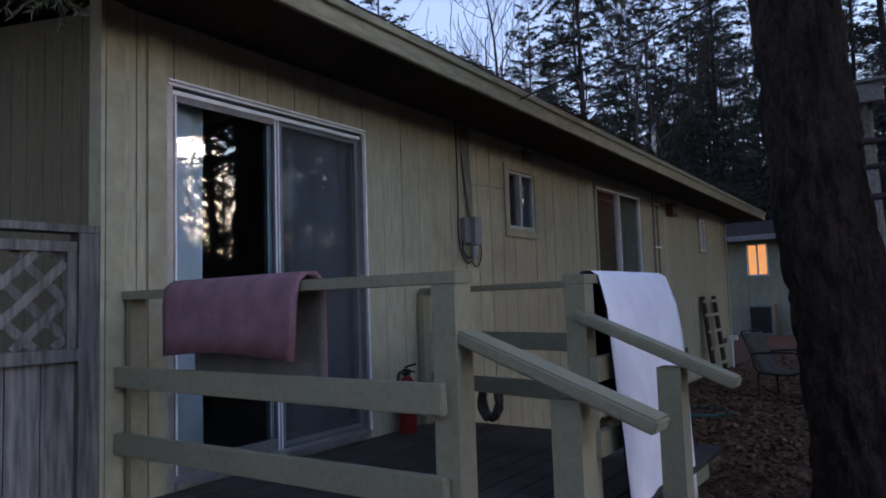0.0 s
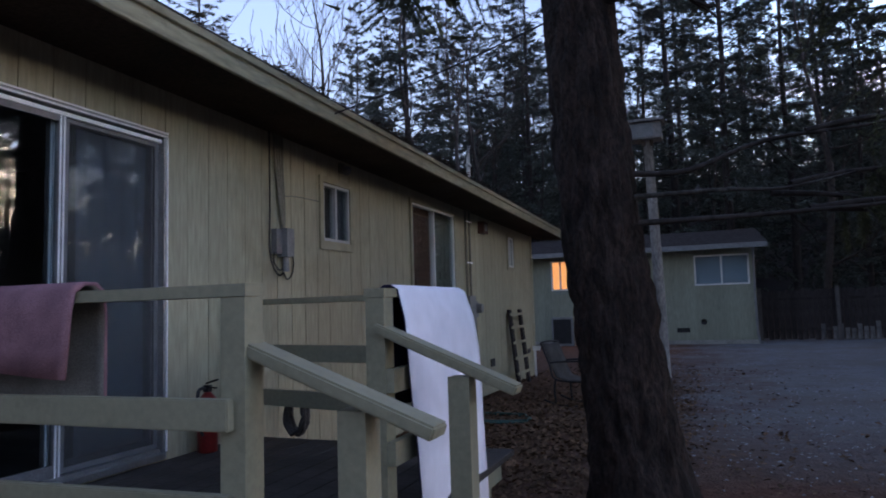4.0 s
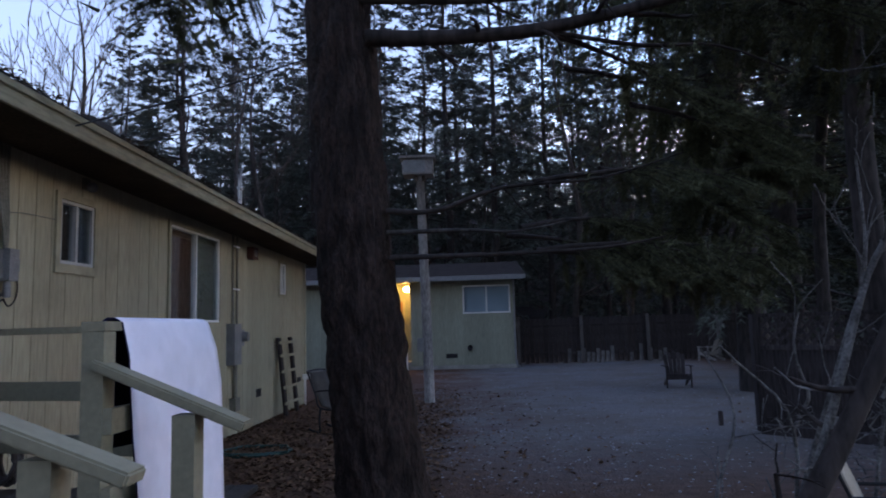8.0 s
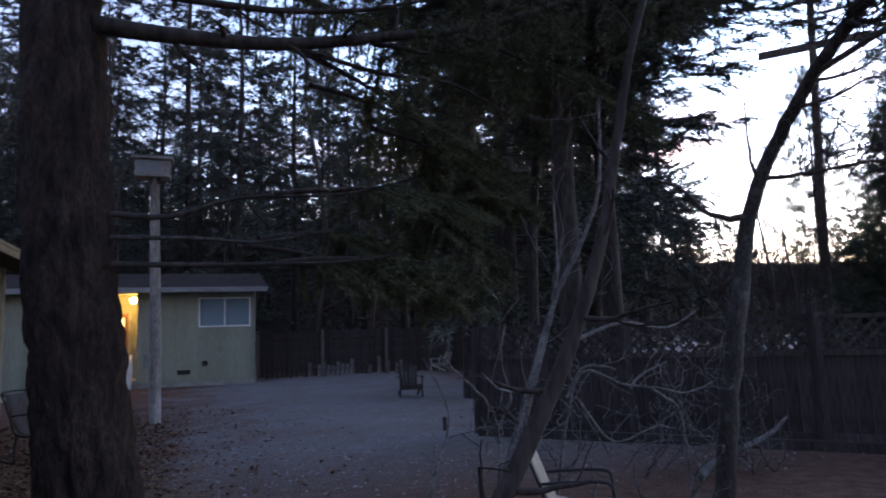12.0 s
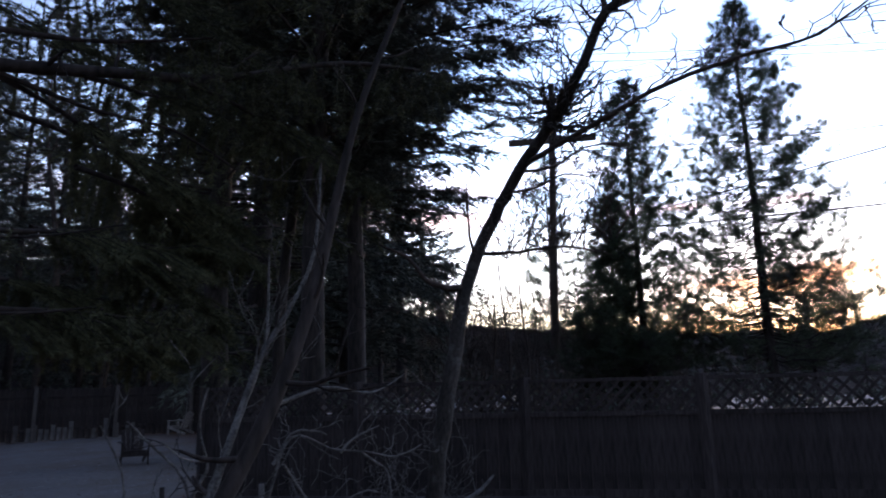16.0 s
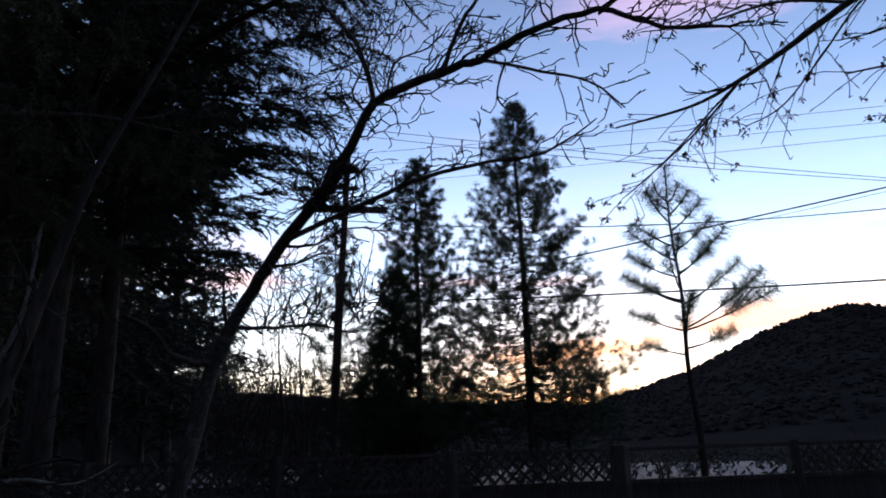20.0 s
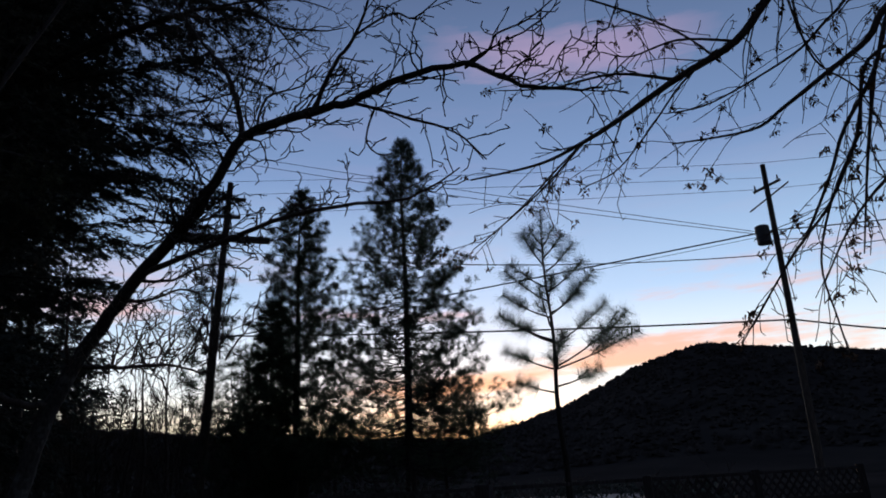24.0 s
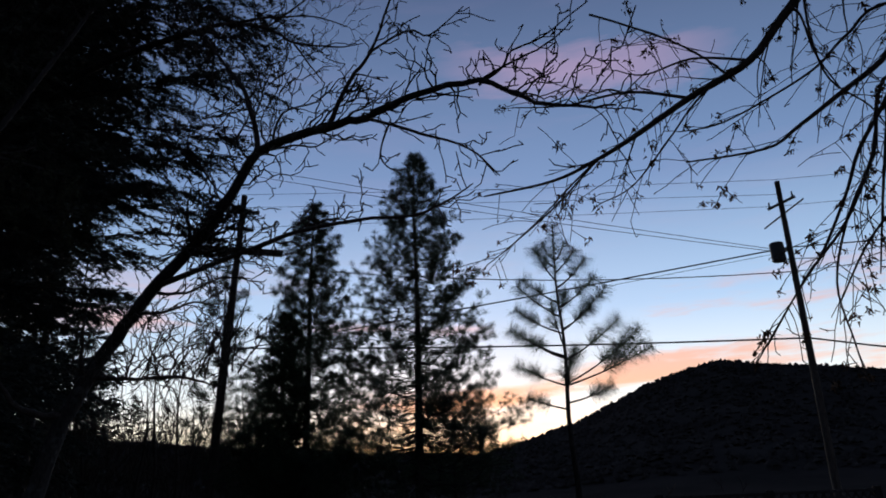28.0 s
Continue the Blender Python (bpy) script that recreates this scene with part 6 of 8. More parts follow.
def build_overhanging_tree():
    tree = empty("budding_tree")
    tagged(tree, "bare tree with dried seed clusters overhanging the yard", "tree")
    rng = random.Random(81)
    trunk = Soup()
    trunk.add(*tube_data(smooth_path([(4.6, -3.6, -0.1), (4.5, -3.4, 1.5), (4.4, -3.0, 3.0), (4.3, -2.6, 4.6), (4.2, -2.4, 6.5)], 4), [0.13 - 0.005 * i for i in range(17)], 9))
    trunk.make("trunk", TWIG, tree, smooth=True)
    lv = Soup()
    gen = np.random.default_rng(4)

    def cluster(p, size):
        """A hanging bunch of dried winged seeds."""
        k = 14
        v = gen.normal(size=(k, 3))
        v[:, 2] = -abs(v[:, 2]) - 0.5
        v *= size * gen.uniform(0.6, 1.1, (k, 1)) / np.linalg.norm(v, axis=1, keepdims=True)
        lv.add(*needle_tris(np.array(tuple(p)) + gen.normal(size=(k, 3)) * size * 0.38, v, size * 0.20, rng=gen))

    def arc(soup, p, d, length, r, hang, depth):
        """A thin shoot that bows over and hangs, with seed bunches."""
        n = max(3, int(length / 0.06))
        p, d = Vector(p), Vector(d).normalized()
        pts = [p.copy()]
        for i in range(n):
            d = (d + Vector((rng.uniform(-.16, .16), rng.uniform(-.16, .16), rng.uniform(-.16, .16) - hang))).normalized()
            p = p + d * (length / n)
            pts.append(p.copy())
        rad = [max(0.0024, r * (1 - 0.7 * i / n)) for i in range(n + 1)]
        soup.add(*tube_data(pts, rad, 3 if r < 0.006 else 5, cap=False))
        for i in range(2, n + 1):
            if rng.random() < (0.20 if hang > 0.05 else 0.06) or (i == n and rng.random() < 0.45 and hang > 0.05):
                cluster(pts[i], rng.uniform(0.018, 0.036))
            if rng.random() < 0.35:
                o = Vector((rng.uniform(-1, 1), rng.uniform(-1, 1), rng.uniform(-1, .6))).normalized() * rng.uniform(0.012, 0.035)
                soup.add(*tube_data([pts[i], pts[i] + o], [0.0026, 0.002], 3, cap=False))
            if depth and rng.random() < 0.2:
                o = Vector((rng.uniform(-1, 1), rng.uniform(-1, 1), rng.uniform(-1, .8)))
                arc(soup, pts[i], d * 0.5 + o, length * rng.uniform(0.25, 0.6), rad[i] * 0.8, hang, depth - 1)

    X = 4.2
    limbs = ((((4.4, -2.9, 3.3), (4.25, -1.9, 4.1), (X, -1.3, 4.0), (X, -1.07, 3.83), (X, -0.87, 3.62), (X, -0.55, 3.49), (X, -0.26, 3.35), (X, -0.04, 3.26), (X, 0.22, 3.19), (X, 0.63, 3.19)), 0.034, 0.005),
             (((4.35, -2.8, 3.6), (4.25, -1.9, 3.75), (X, -1.55, 3.6), (X, -1.42, 3.44), (X, -1.21, 3.31), (X, -1.01, 3.19), (X, -0.85, 3.11), (X, -0.48, 3.13)), 0.024, 0.004),
             (((4.35, -2.75, 3.8), (4.25, -1.8, 3.9), (X, -1.54, 3.56), (X, -1.41, 3.27), (X, -1.23, 3.01), (X, -1.13, 2.8), (X, -0.98, 2.54), (X, -0.9, 2.45), (X, -0.68, 2.15)), 0.015, 0.003),
             (((X, -1.41, 3.27), (X, -1.35, 3.06), (X, -1.27, 2.77), (X, -1.18, 2.41)), 0.012, 0.003),
             (((X, -1.1, 3.86), (X, -1.14, 3.8), (X, -1.16, 3.56), (X, -1.22, 3.35)), 0.008, 0.003),
             (((X, -0.1, 4.2), (X, -0.27, 4.07), (X, -0.53, 3.85), (X, -0.72, 3.63)), 0.007, 0.004),
             (((X, -0.04, 3.26), (X, 0.24, 3.02), (X, 0.6, 2.79)), 0.007, 0.003),
             (((4.3, -2.6, 4.6), (X, -1.7, 4.5), (X, -1.2, 4.3), (X, -0.6, 4.2)), 0.02, 0.004),
             (((4.4, -2.95, 3.1), (X, -1.9, 3.0), (X, -1.5, 2.85), (X, -1.2, 2.6), (X, -1.0, 2.3)), 0.014, 0.003),
             (((X, -0.55, 3.49), (X, -0.25, 3.62), (X, 0.1, 3.64), (X, 0.42, 3.72)), 0.010, 0.003),
             (((X, -0.87, 3.62), (X, -0.6, 3.72), (X, -0.35, 3.70), (X, -0.2, 3.78)), 0.008, 0.003),
             (((X, -1.19, 4.05), (X, -1.16, 3.68), (X, -1.19, 3.4), (X, -1.32, 3.21), (X, -1.38, 3.0)), 0.007, 0.003),
             (((X, -0.78, 3.52), (X, -0.65, 3.72), (X, -0.47, 3.91), (X, -0.26, 4.08)), 0.006, 0.003),
             (((4.3, -2.2, 3.3), (X, -1.47, 3.38), (X, -1.28, 2.98), (X, -1.11, 2.68), (X, -0.94, 2.49), (X, -0.81, 2.33), (X, -0.63, 2.09)), 0.011, 0.003),
             (((X, -1.29, 2.98), (X, -1.12, 2.7), (X, -1.01, 2.4), (X, -1.02, 2.14), (X, -1.03, 2.0)), 0.007, 0.003),
             (((X, -0.78, 3.6), (X, -0.58, 3.46), (X, -0.41, 3.27), (X, -0.2, 3.06), (X, -0.02, 3.0)), 0.007, 0.003),
             (((X, -0.04, 3.26), (X, 0.12, 3.14), (X, 0.3, 2.99), (X, 0.5, 2.85), (X, 0.64, 2.77)), 0.006, 0.0025),
             (((4.3, -2.3, 3.5), (X, -1.55, 3.73), (X, -1.31, 3.62), (X, -1.14, 3.48), (X, -0.89, 3.37), (X, -0.66, 3.3), (X, -0.47, 3.31)), 0.010, 0.003))
    for pts, r0, r1 in limbs:
        s = Soup()
        path = smooth_path(pts, 5)
        n = len(path)
        rad = [r1 + (r0 - r1) * (1 - i / (n - 1)) for i in range(n)]
        s.add(*tube_data(path, rad, 7, cap=True))
        run = 0.0
        for i in range(1, n):
            run += (path[i] - path[i - 1]).length
            while run > 0.078:
                run -= 0.078 * rng.uniform(0.6, 1.4)
                d = (path[i] - path[i - 1]).normalized()
                o = Vector((rng.uniform(-.7, .7), rng.uniform(-.8, .8), rng.uniform(-1, .7)))
                arc(s, path[i].lerp(path[i - 1], rng.random()), d * 0.7 + o, rng.uniform(0.1, 0.62) * (1 - 0.55 * i / n), max(0.0030, rad[i] * 0.26), rng.choice((0.0, 0.04, 0.12, 0.18)), 1)
        s.make("limb", TWIG, tree, smooth=True)
    tagged(lv.make("seed_cluster_mass", DRYLEAF, tree), kind="stuff")


build_overhanging_tree()


def build_corner_cedar():
    """A small conifer behind the screen fence, one bough of which hangs before the house corner."""
    t = conifer("corner_cedar", 3.4, 0.06, 0.45, 0.7, 40, 8, 91, FIRNEAR, "small cedar by the screen fence with a hanging bough", spray_len=0.06, spray_w=0.004, sub=30)
    t.location = (-2.75, -0.9, 0)
    g = np.random.default_rng(92)
    wood, leaf = Soup(), Soup()
    pts = smooth_path([(0, 0, 2.3), (0.2, 0.7, 2.75), (0.42, 1.3, 2.72), (0.62, 1.75, 2.5), (0.70, 1.95, 2.33)], 5)
    wood.add(*tube_data(pts, [0.016 * (1 - 0.8 * i / (len(pts) - 1)) for i in range(len(pts))], 5))
    for i in range(8, len(pts)):
        for _ in range(5):
            d = Vector(g.normal(size=3) * 0.6)
            d.z = -abs(d.z) - 0.5
            d = d.normalized() * g.uniform(0.06, 0.16)
            a = pts[i]
            wood.add(*tube_data([a, a + d], [0.003, 0.002], 3, cap=False))
            k = 26
            pos = np.array(tuple(a)) + np.array(tuple(d)) * g.uniform(0, 1, (k, 1))
            v = np.array(tuple(d)) * 1.2 / d.length + g.normal(size=(k, 3)) * 0.6
            v *= 0.035 / np.linalg.norm(v, axis=1, keepdims=True)
            leaf.add(*needle_tris(pos, v, 0.004, rng=g))
    wood.make("bough", BARKFAR, t, smooth=True)
    leaf.make("bough_needles", FIRNEAR, t)


build_corner_cedar()


# ---- forest on the hillside ----
def build_forest():
    kinds = [conifer("forest_conifer", 24, 0.22, 0.10, 3.9, 115, 10, 101, FIR, "tall conifer on the wooded hillside", spray_len=0.34, spray_w=0.028, droop=0.3, sub=20, seg=4, sides=3, hang=0.6),
             conifer("forest_conifer", 27, 0.25, 0.18, 4.8, 105, 12, 102, FIR, "tall spreading conifer on the wooded hillside", spray_len=0.36, spray_w=0.028, droop=0.15, shape=0.5, sub=21, seg=4, sides=3),
             conifer("forest_conifer", 20, 0.18, 0.08, 3.5, 110, 10, 103, FIR, "tall conifer on the wooded hillside", spray_len=0.32, spray_w=0.028, droop=0.35, sub=19, seg=4, sides=3, hang=0.7),
             conifer("forest_conifer", 29, 0.26, 0.24, 4.5, 100, 12, 104, FIR, "tall open conifer on the wooded hillside", spray_len=0.36, spray_w=0.030, droop=0.12, shape=0.55, sub=21, seg=4, sides=3)]
    small = conifer("young_conifer", 11, 0.13, 0.03, 2.4, 70, 8, 105, FIR, "young dark conifer filling the hillside woods", spray_len=0.34, spray_w=0.034, droop=0.3, sub=9, seg=3, sides=3)
    low = []
    rng = random.Random(7)
    spots = []
    # great conifers at the wood's edge, then the ranks behind them
    for b, r in ((-24.5, 33), (-14, 38), (-8.5, 34), (-2.5, 39), (1.5, 33), (6, 41), (10.5, 35), (15, 40), (20, 36), (-19, 44), (25, 42)):
        spots.append((0.5 + r * math.sin(radians(b)), r * math.cos(radians(b))))
    for _ in range(6000):
        b = rng.uniform(-75, 40)
        r = rng.uniform(36, 100)
        x, y = 0.5 + r * math.sin(radians(b)), r * math.cos(radians(b))
        if (-12 < x < 9 and y < 34) or (b > 30 and r < 45) or (-47 < b < -29 and r < 88):
            continue
        if all((x - p) ** 2 + (y - q) ** 2 > 14 for p, q in spots):
            spots.append((x, y))
        if len(spots) >= 150:
            break
    for b, r in ((-45, 56), (-41.5, 50), (-38.5, 62), (-95, 22), (-115, 26), (-140, 20), (-165, 24), (170, 22), (150, 26), (130, 24)):
        spots.append((0.5 + r * math.sin(radians(b)), r * math.cos(radians(b))))
    first = list(kinds)
    for _ in range(3000):
        b = rng.uniform(-78, 42)
        r = rng.uniform(38, 145)
        x, y = 0.5 + r * math.sin(radians(b)), r * math.cos(radians(b))
        if (-12 < x < 12 and y < 36) or (b > 30 and r < 60):
            continue
        if all((x - p) ** 2 + (y - q) ** 2 > 6 for p, q in low):
            low.append((x, y))
        if len(low) >= 230:
            break
    for i, (x, y) in enumerate(low):
        m = pose(x, y, ground_z(x, y) - 0.1, 0, 0, rng.uniform(0, 360))
        if i == 0:
            t = small
            t.matrix_basis = m
        else:
            t = copy_thing(small, m)
        s = rng.uniform(0.6, 1.3)
        t.scale = (s, s, s)
        tagged(t, group="young conifers on the hillside")
    for k in range(46):
        b, r, s = -62 + 2.2 * k + rng.uniform(-.8, .8), rng.uniform(118, 150), rng.uniform(0.9, 1.7)
        x, y = 0.5 + r * math.sin(radians(b)), r * math.cos(radians(b))
        t = copy_thing(small, pose(x, y, ground_z(x, y) - 0.2, 0, 0, k * 47))
        t.scale = (s, s, s)
        tagged(t, group="young conifers on the hillside")
    for b, r, s in ((41, 46, 0.75), (43, 52, 0.6), (45.5, 44, 0.55), (49, 50, 0.8), (51.5, 40, 0.5), (53, 55, 0.75), (57, 47, 0.7), (59.5, 52, 0.55), (66, 44, 0.55), (69.5, 50, 0.5), (39, 60, 0.9), (47, 62, 0.8)):
        x, y = 0.9 + r * math.sin(radians(b)), -0.6 + r * math.cos(radians(b))
        t = copy_thing(small, pose(x, y, ground_z(x, y) - 0.1, 0, 0, b * 37))
        t.scale = (s, s, s)
        tagged(t, group="young conifers beyond the fence")
    for i, (x, y) in enumerate(spots):
        k = i % 4
        s = rng.uniform(0.75, 1.15)
        m = pose(x, y, ground_z(x, y) - 0.1, 0, 0, rng.uniform(0, 360))
        if first[k] is not None:
            t = kinds[k]
            t.matrix_basis = m
            first[k] = None
        else:
            t = copy_thing(kinds[k], m)
        t.scale = (s, s, s * rng.uniform(0.9, 1.1))
        tagged(t, group="conifers on the hillside")


build_forest()


# drop wires from the eave
tube("drop_wire", [(-2.47, 4.55, 2.875), (-1.6, 4.61, 3.09), (-0.78, 4.68, 3.36)], 0.007, 0.007, BLACK, house, "thin black wire from the eave to the fir trunk", sides=6)


def build_far_bare_trees():
    rng = random.Random(17)
    made = []
    for i in range(3):
        t = empty("bare_forest_tree")
        tagged(t, "thin leafless tree at the forest edge", "tree", group="leafless trees at the forest edge")
        s = Soup()
        path = [(0.25 * math.sin(q * 0.7 + i), 0.25 * math.cos(q * 0.8 + i), 11.0 * q / 8 - 0.2) for q in range(9)]
        limb_with_twigs(s, path[:1] + path[3:], 0.11, 0.02, rng, every=0.55, twig=2.4, depth=2, up=0.14, forks=2, min_r=0.010, sides=6)
        s.make("trunk", TWIG, t)
        made.append(t)
    spots = ((-16, 26), (-13, 30), (-9.5, 28), (-19, 30), (-6, 33), (-24, 27), (2.5, 31), (7, 30), (11, 27), (14, 22), (20, 24), (23, 30), (27, 22), (30, 26), (33, 19), (17.5, 17.5), (-11, 25), (-21, 33), (-14.5, 36), (-4, 29.5), (-1, 34), (5, 33), (9.5, 34), (-28, 33), (-17.5, 22), (12.5, 33), (15, 29), (-8, 36), (-15.5, 31), (-10.5, 33), (-22.5, 29), (0.8, 36), (3.8, 38), (-3, 39), (6, 40), (8.3, 37), (-18.5, 35), (-12, 40), (10.8, 40), (-6.8, 41), (21, 22), (22.5, 25.5), (24.5, 26), (22, 20.5), (24, 22), (20, 19), (28.5, 20.5))
    spots = [p for i, p in enumerate(spots) if i < 3 or p[0] > 16 or i % 2]
    spots += [(-19.6, 29.8), (-20.1, 34.3), (-15.6, 25.3), (-17.2, 30.5)]
    for i, (x, y) in enumerate(spots):
        m = pose(x, y, ground_z(x, y), 0, 0, rng.uniform(0, 360))
        if i < 3:
            t = made[i]
            t.matrix_basis = m
        else:
            t = copy_thing(made[i % 3], m)
        k = rng.uniform(0.9, 1.6) if x < 16 else rng.uniform(0.4, 0.7)
        t.scale = (k, k, k)


build_far_bare_trees()


def build_far_woods():
    """Treetops along the far ridges and brush in the valley."""
    g = np.random.default_rng(9)
    s = Soup()
    for q in range(6500):
        b = g.uniform(34, 125) if q < 1500 else g.uniform(62, 108)
        r = g.uniform(140, 420)
        x, y = 0.5 + r * math.sin(radians(b)), r * math.cos(radians(b))
        z = ground_z(x, y) - 0.5
        h, w = g.uniform(0.7, 2.2), g.uniform(1.0, 2.2)
        pts, tri = [], []
        for lay in range(2):
            zz = z + h * (0.04 + 0.40 * lay)
            ww = w * (1 - 0.35 * lay)
            a0 = g.uniform(0, 6.3)
            base = len(pts)
            for k in range(5):
                pts.append((x + ww * math.cos(a0 + k * 1.2566), y + ww * math.sin(a0 + k * 1.2566), zz + g.uniform(-.4, .4)))
            pts.append((x, y, zz + h * 0.55))
            tri += [(base + k, base + (k + 1) % 5, base + 5) for k in range(5)]
        s.add(np.array(pts, np.float32), tri)
    w = s.make("far_woods", HILLWOODS, smooth=True)
    tagged(w, "dark wooded far ridges", "woods", kind="stuff")
    # scrub between the fence and the pines
    s, lv = Soup(), Soup()
    rng = random.Random(19)
    for _ in range(90):
        b = rng.uniform(36, 88)
        r = rng.uniform(24, 60)
        x, y = 0.5 + r * math.sin(radians(b)), r * math.cos(radians(b))
        h = rng.uniform(0.8, 2.2) * (1.3 if b < 66 else 0.6)
        for _ in range(5):
            grow(s, (x + rng.uniform(-.5, .5), y + rng.uniform(-.5, .5), -0.1), (rng.uniform(-.5, .5), rng.uniform(-.5, .5), 1), h * rng.uniform(.5, .9), 0.02, 2, rng, forks=2, up=0.05, min_r=0.007)
        k = 60
        pos = np.column_stack((x + g.normal(size=k) * 0.7, y + g.normal(size=k) * 0.7, g.uniform(0.1, h * 0.9, k)))
        d = g.normal(size=(k, 3))
        d *= 0.3 / np.linalg.norm(d, axis=1, keepdims=True)
        lv.add(*needle_tris(pos, d, 0.06, rng=g))
    tagged(s.make("scrub", TWIG), "bare scrub beyond the fence", "scrub", kind="stuff")
    tagged(lv.make("scrub_leaves", FIR), "dark evergreen undergrowth beyond the fence", "undergrowth", kind="stuff")


build_far_woods()


def build_far_drive():
    """A pale gravel drive beyond the fence, with a small forked bush beside it."""
    bm = bmesh.new()
    rng = random.Random(29)
    prev = None
    for i in range(15):
        u = i / 14
        x = 25 + 27 * u
        a, c = 1.5 + 6.0 * u + rng.uniform(-.3, .3), 14.5 + 13.0 * u + rng.uniform(-.3, .3)
        row = [bm.verts.new((x, a, 0.05)), bm.verts.new((x, c, 0.05))]
        if prev:
            bm.faces.new((prev[0], row[0], row[1], prev[1]))
        prev = row
    ob = part("gravel_drive", bm, DRIVE, None)
    tagged(ob, "pale gravel drive beyond the fence", "drive", kind="structure")
    bm = bmesh.new()
    prev = None
    for i in range(13):
        b = radians(29 + 1.5 * i)
        row = [bm.verts.new((0.5 + r * math.sin(b), r * math.cos(b), 0.06)) for r in (36 + rng.uniform(-1, 1), 82 + rng.uniform(-2, 2))]
        if prev:
            bm.faces.new((prev[0], prev[1], row[1], row[0]))
        prev = row
    tagged(part("gravel_lot", bm, DRIVE, None), "pale open ground far beyond the fence", "ground", kind="structure")
    s = Soup()
    for k in range(3):
        grow(s, (26.5, 7.25, -0.05), (rng.uniform(-.2, .2), (-0.8, 0.0, 0.8)[k], 1), 0.9, 0.06, 2, rng, forks=2, min_r=0.012)
    sh = empty("forked_bush")
    tagged(sh, "small bare forked bush beside the drive", "bush")
    s.make("stem", TWIG, sh)


build_far_drive()


def build_thicket():
    """Tall bare bushes standing close together before the pines."""
    rng = random.Random(37)
    made = []
    for i in range(3):
        t = empty("thicket_bush")
        tagged(t, "tall leafless bush with dense fine twigs", "bush", group="thicket before the pines")
        s = Soup()
        for _ in range(6):
            grow(s, (rng.uniform(-.3, .3), rng.uniform(-.3, .3), -0.1), (rng.uniform(-.45, .45), rng.uniform(-.45, .45), 1), rng.uniform(1.6, 2.6), 0.035, 4, rng, forks=2, up=0.10, min_r=0.009)
        tagged(s.make("twig_mass", TWIG, t), kind="stuff")
        made.append(t)
    for i in range(18):
        b, r = 38 + 1.12 * i + rng.uniform(-.5, .5), rng.uniform(29, 40)
        if 48.0 < b < 50.5:
            r = 42
        m = pose(0.9 + r * math.sin(radians(b)), -0.6 + r * math.cos(radians(b)), 0, 0, 0, rng.uniform(0, 360))
        t = made[i] if i < 3 else copy_thing(made[i % 3], m)
        t.matrix_basis = m
        k = rng.uniform(1.0, 1.6) * (1.0 if b < 52 else 0.7)
        t.scale = (k, k, k)


build_thicket()

# ---- fences ----
FENCE_A, FENCE_B = Vector((3.82, 8.96, 0)), Vector((5.69, 6.94, 0))
FDIR = (FENCE_B - FENCE_A).normalized()
FENCE_TOP = 1.45


def lattice_strips(parent, origin, along, length, z0, z1, gap, width, mat, back=0.008):
    """Two layers of diagonal slats, cut to a panel."""
    h = z1 - z0
    normal = Vector((0, 0, 1)).cross(along).normalized()
    for layer, sgn in ((0, 1), (1, -1)):
        t = -h
        while t < length:
            a, b = (t, 0.0), (t + h, h)
            if a[0] < 0:
                a = (0.0, -t)
            if b[0] > length:
                b = (length, length - t)
            t += gap
            if b[0] - a[0] < 0.02:
                continue
            if sgn < 0:
                a, b = (a[0], h - a[1]), (b[0], h - b[1])
            off = normal * (back * (layer - 0.5) * 2)
            pa = origin + along * a[0] + off + Vector((0, 0, z0 + a[1]))
            pb = origin + along * b[0] + off + Vector((0, 0, z0 + b[1]))
            beam("slat", pa, pb, 0.008, width, mat, parent, bevel=0, up=normal.cross((pb - pa).normalized()))


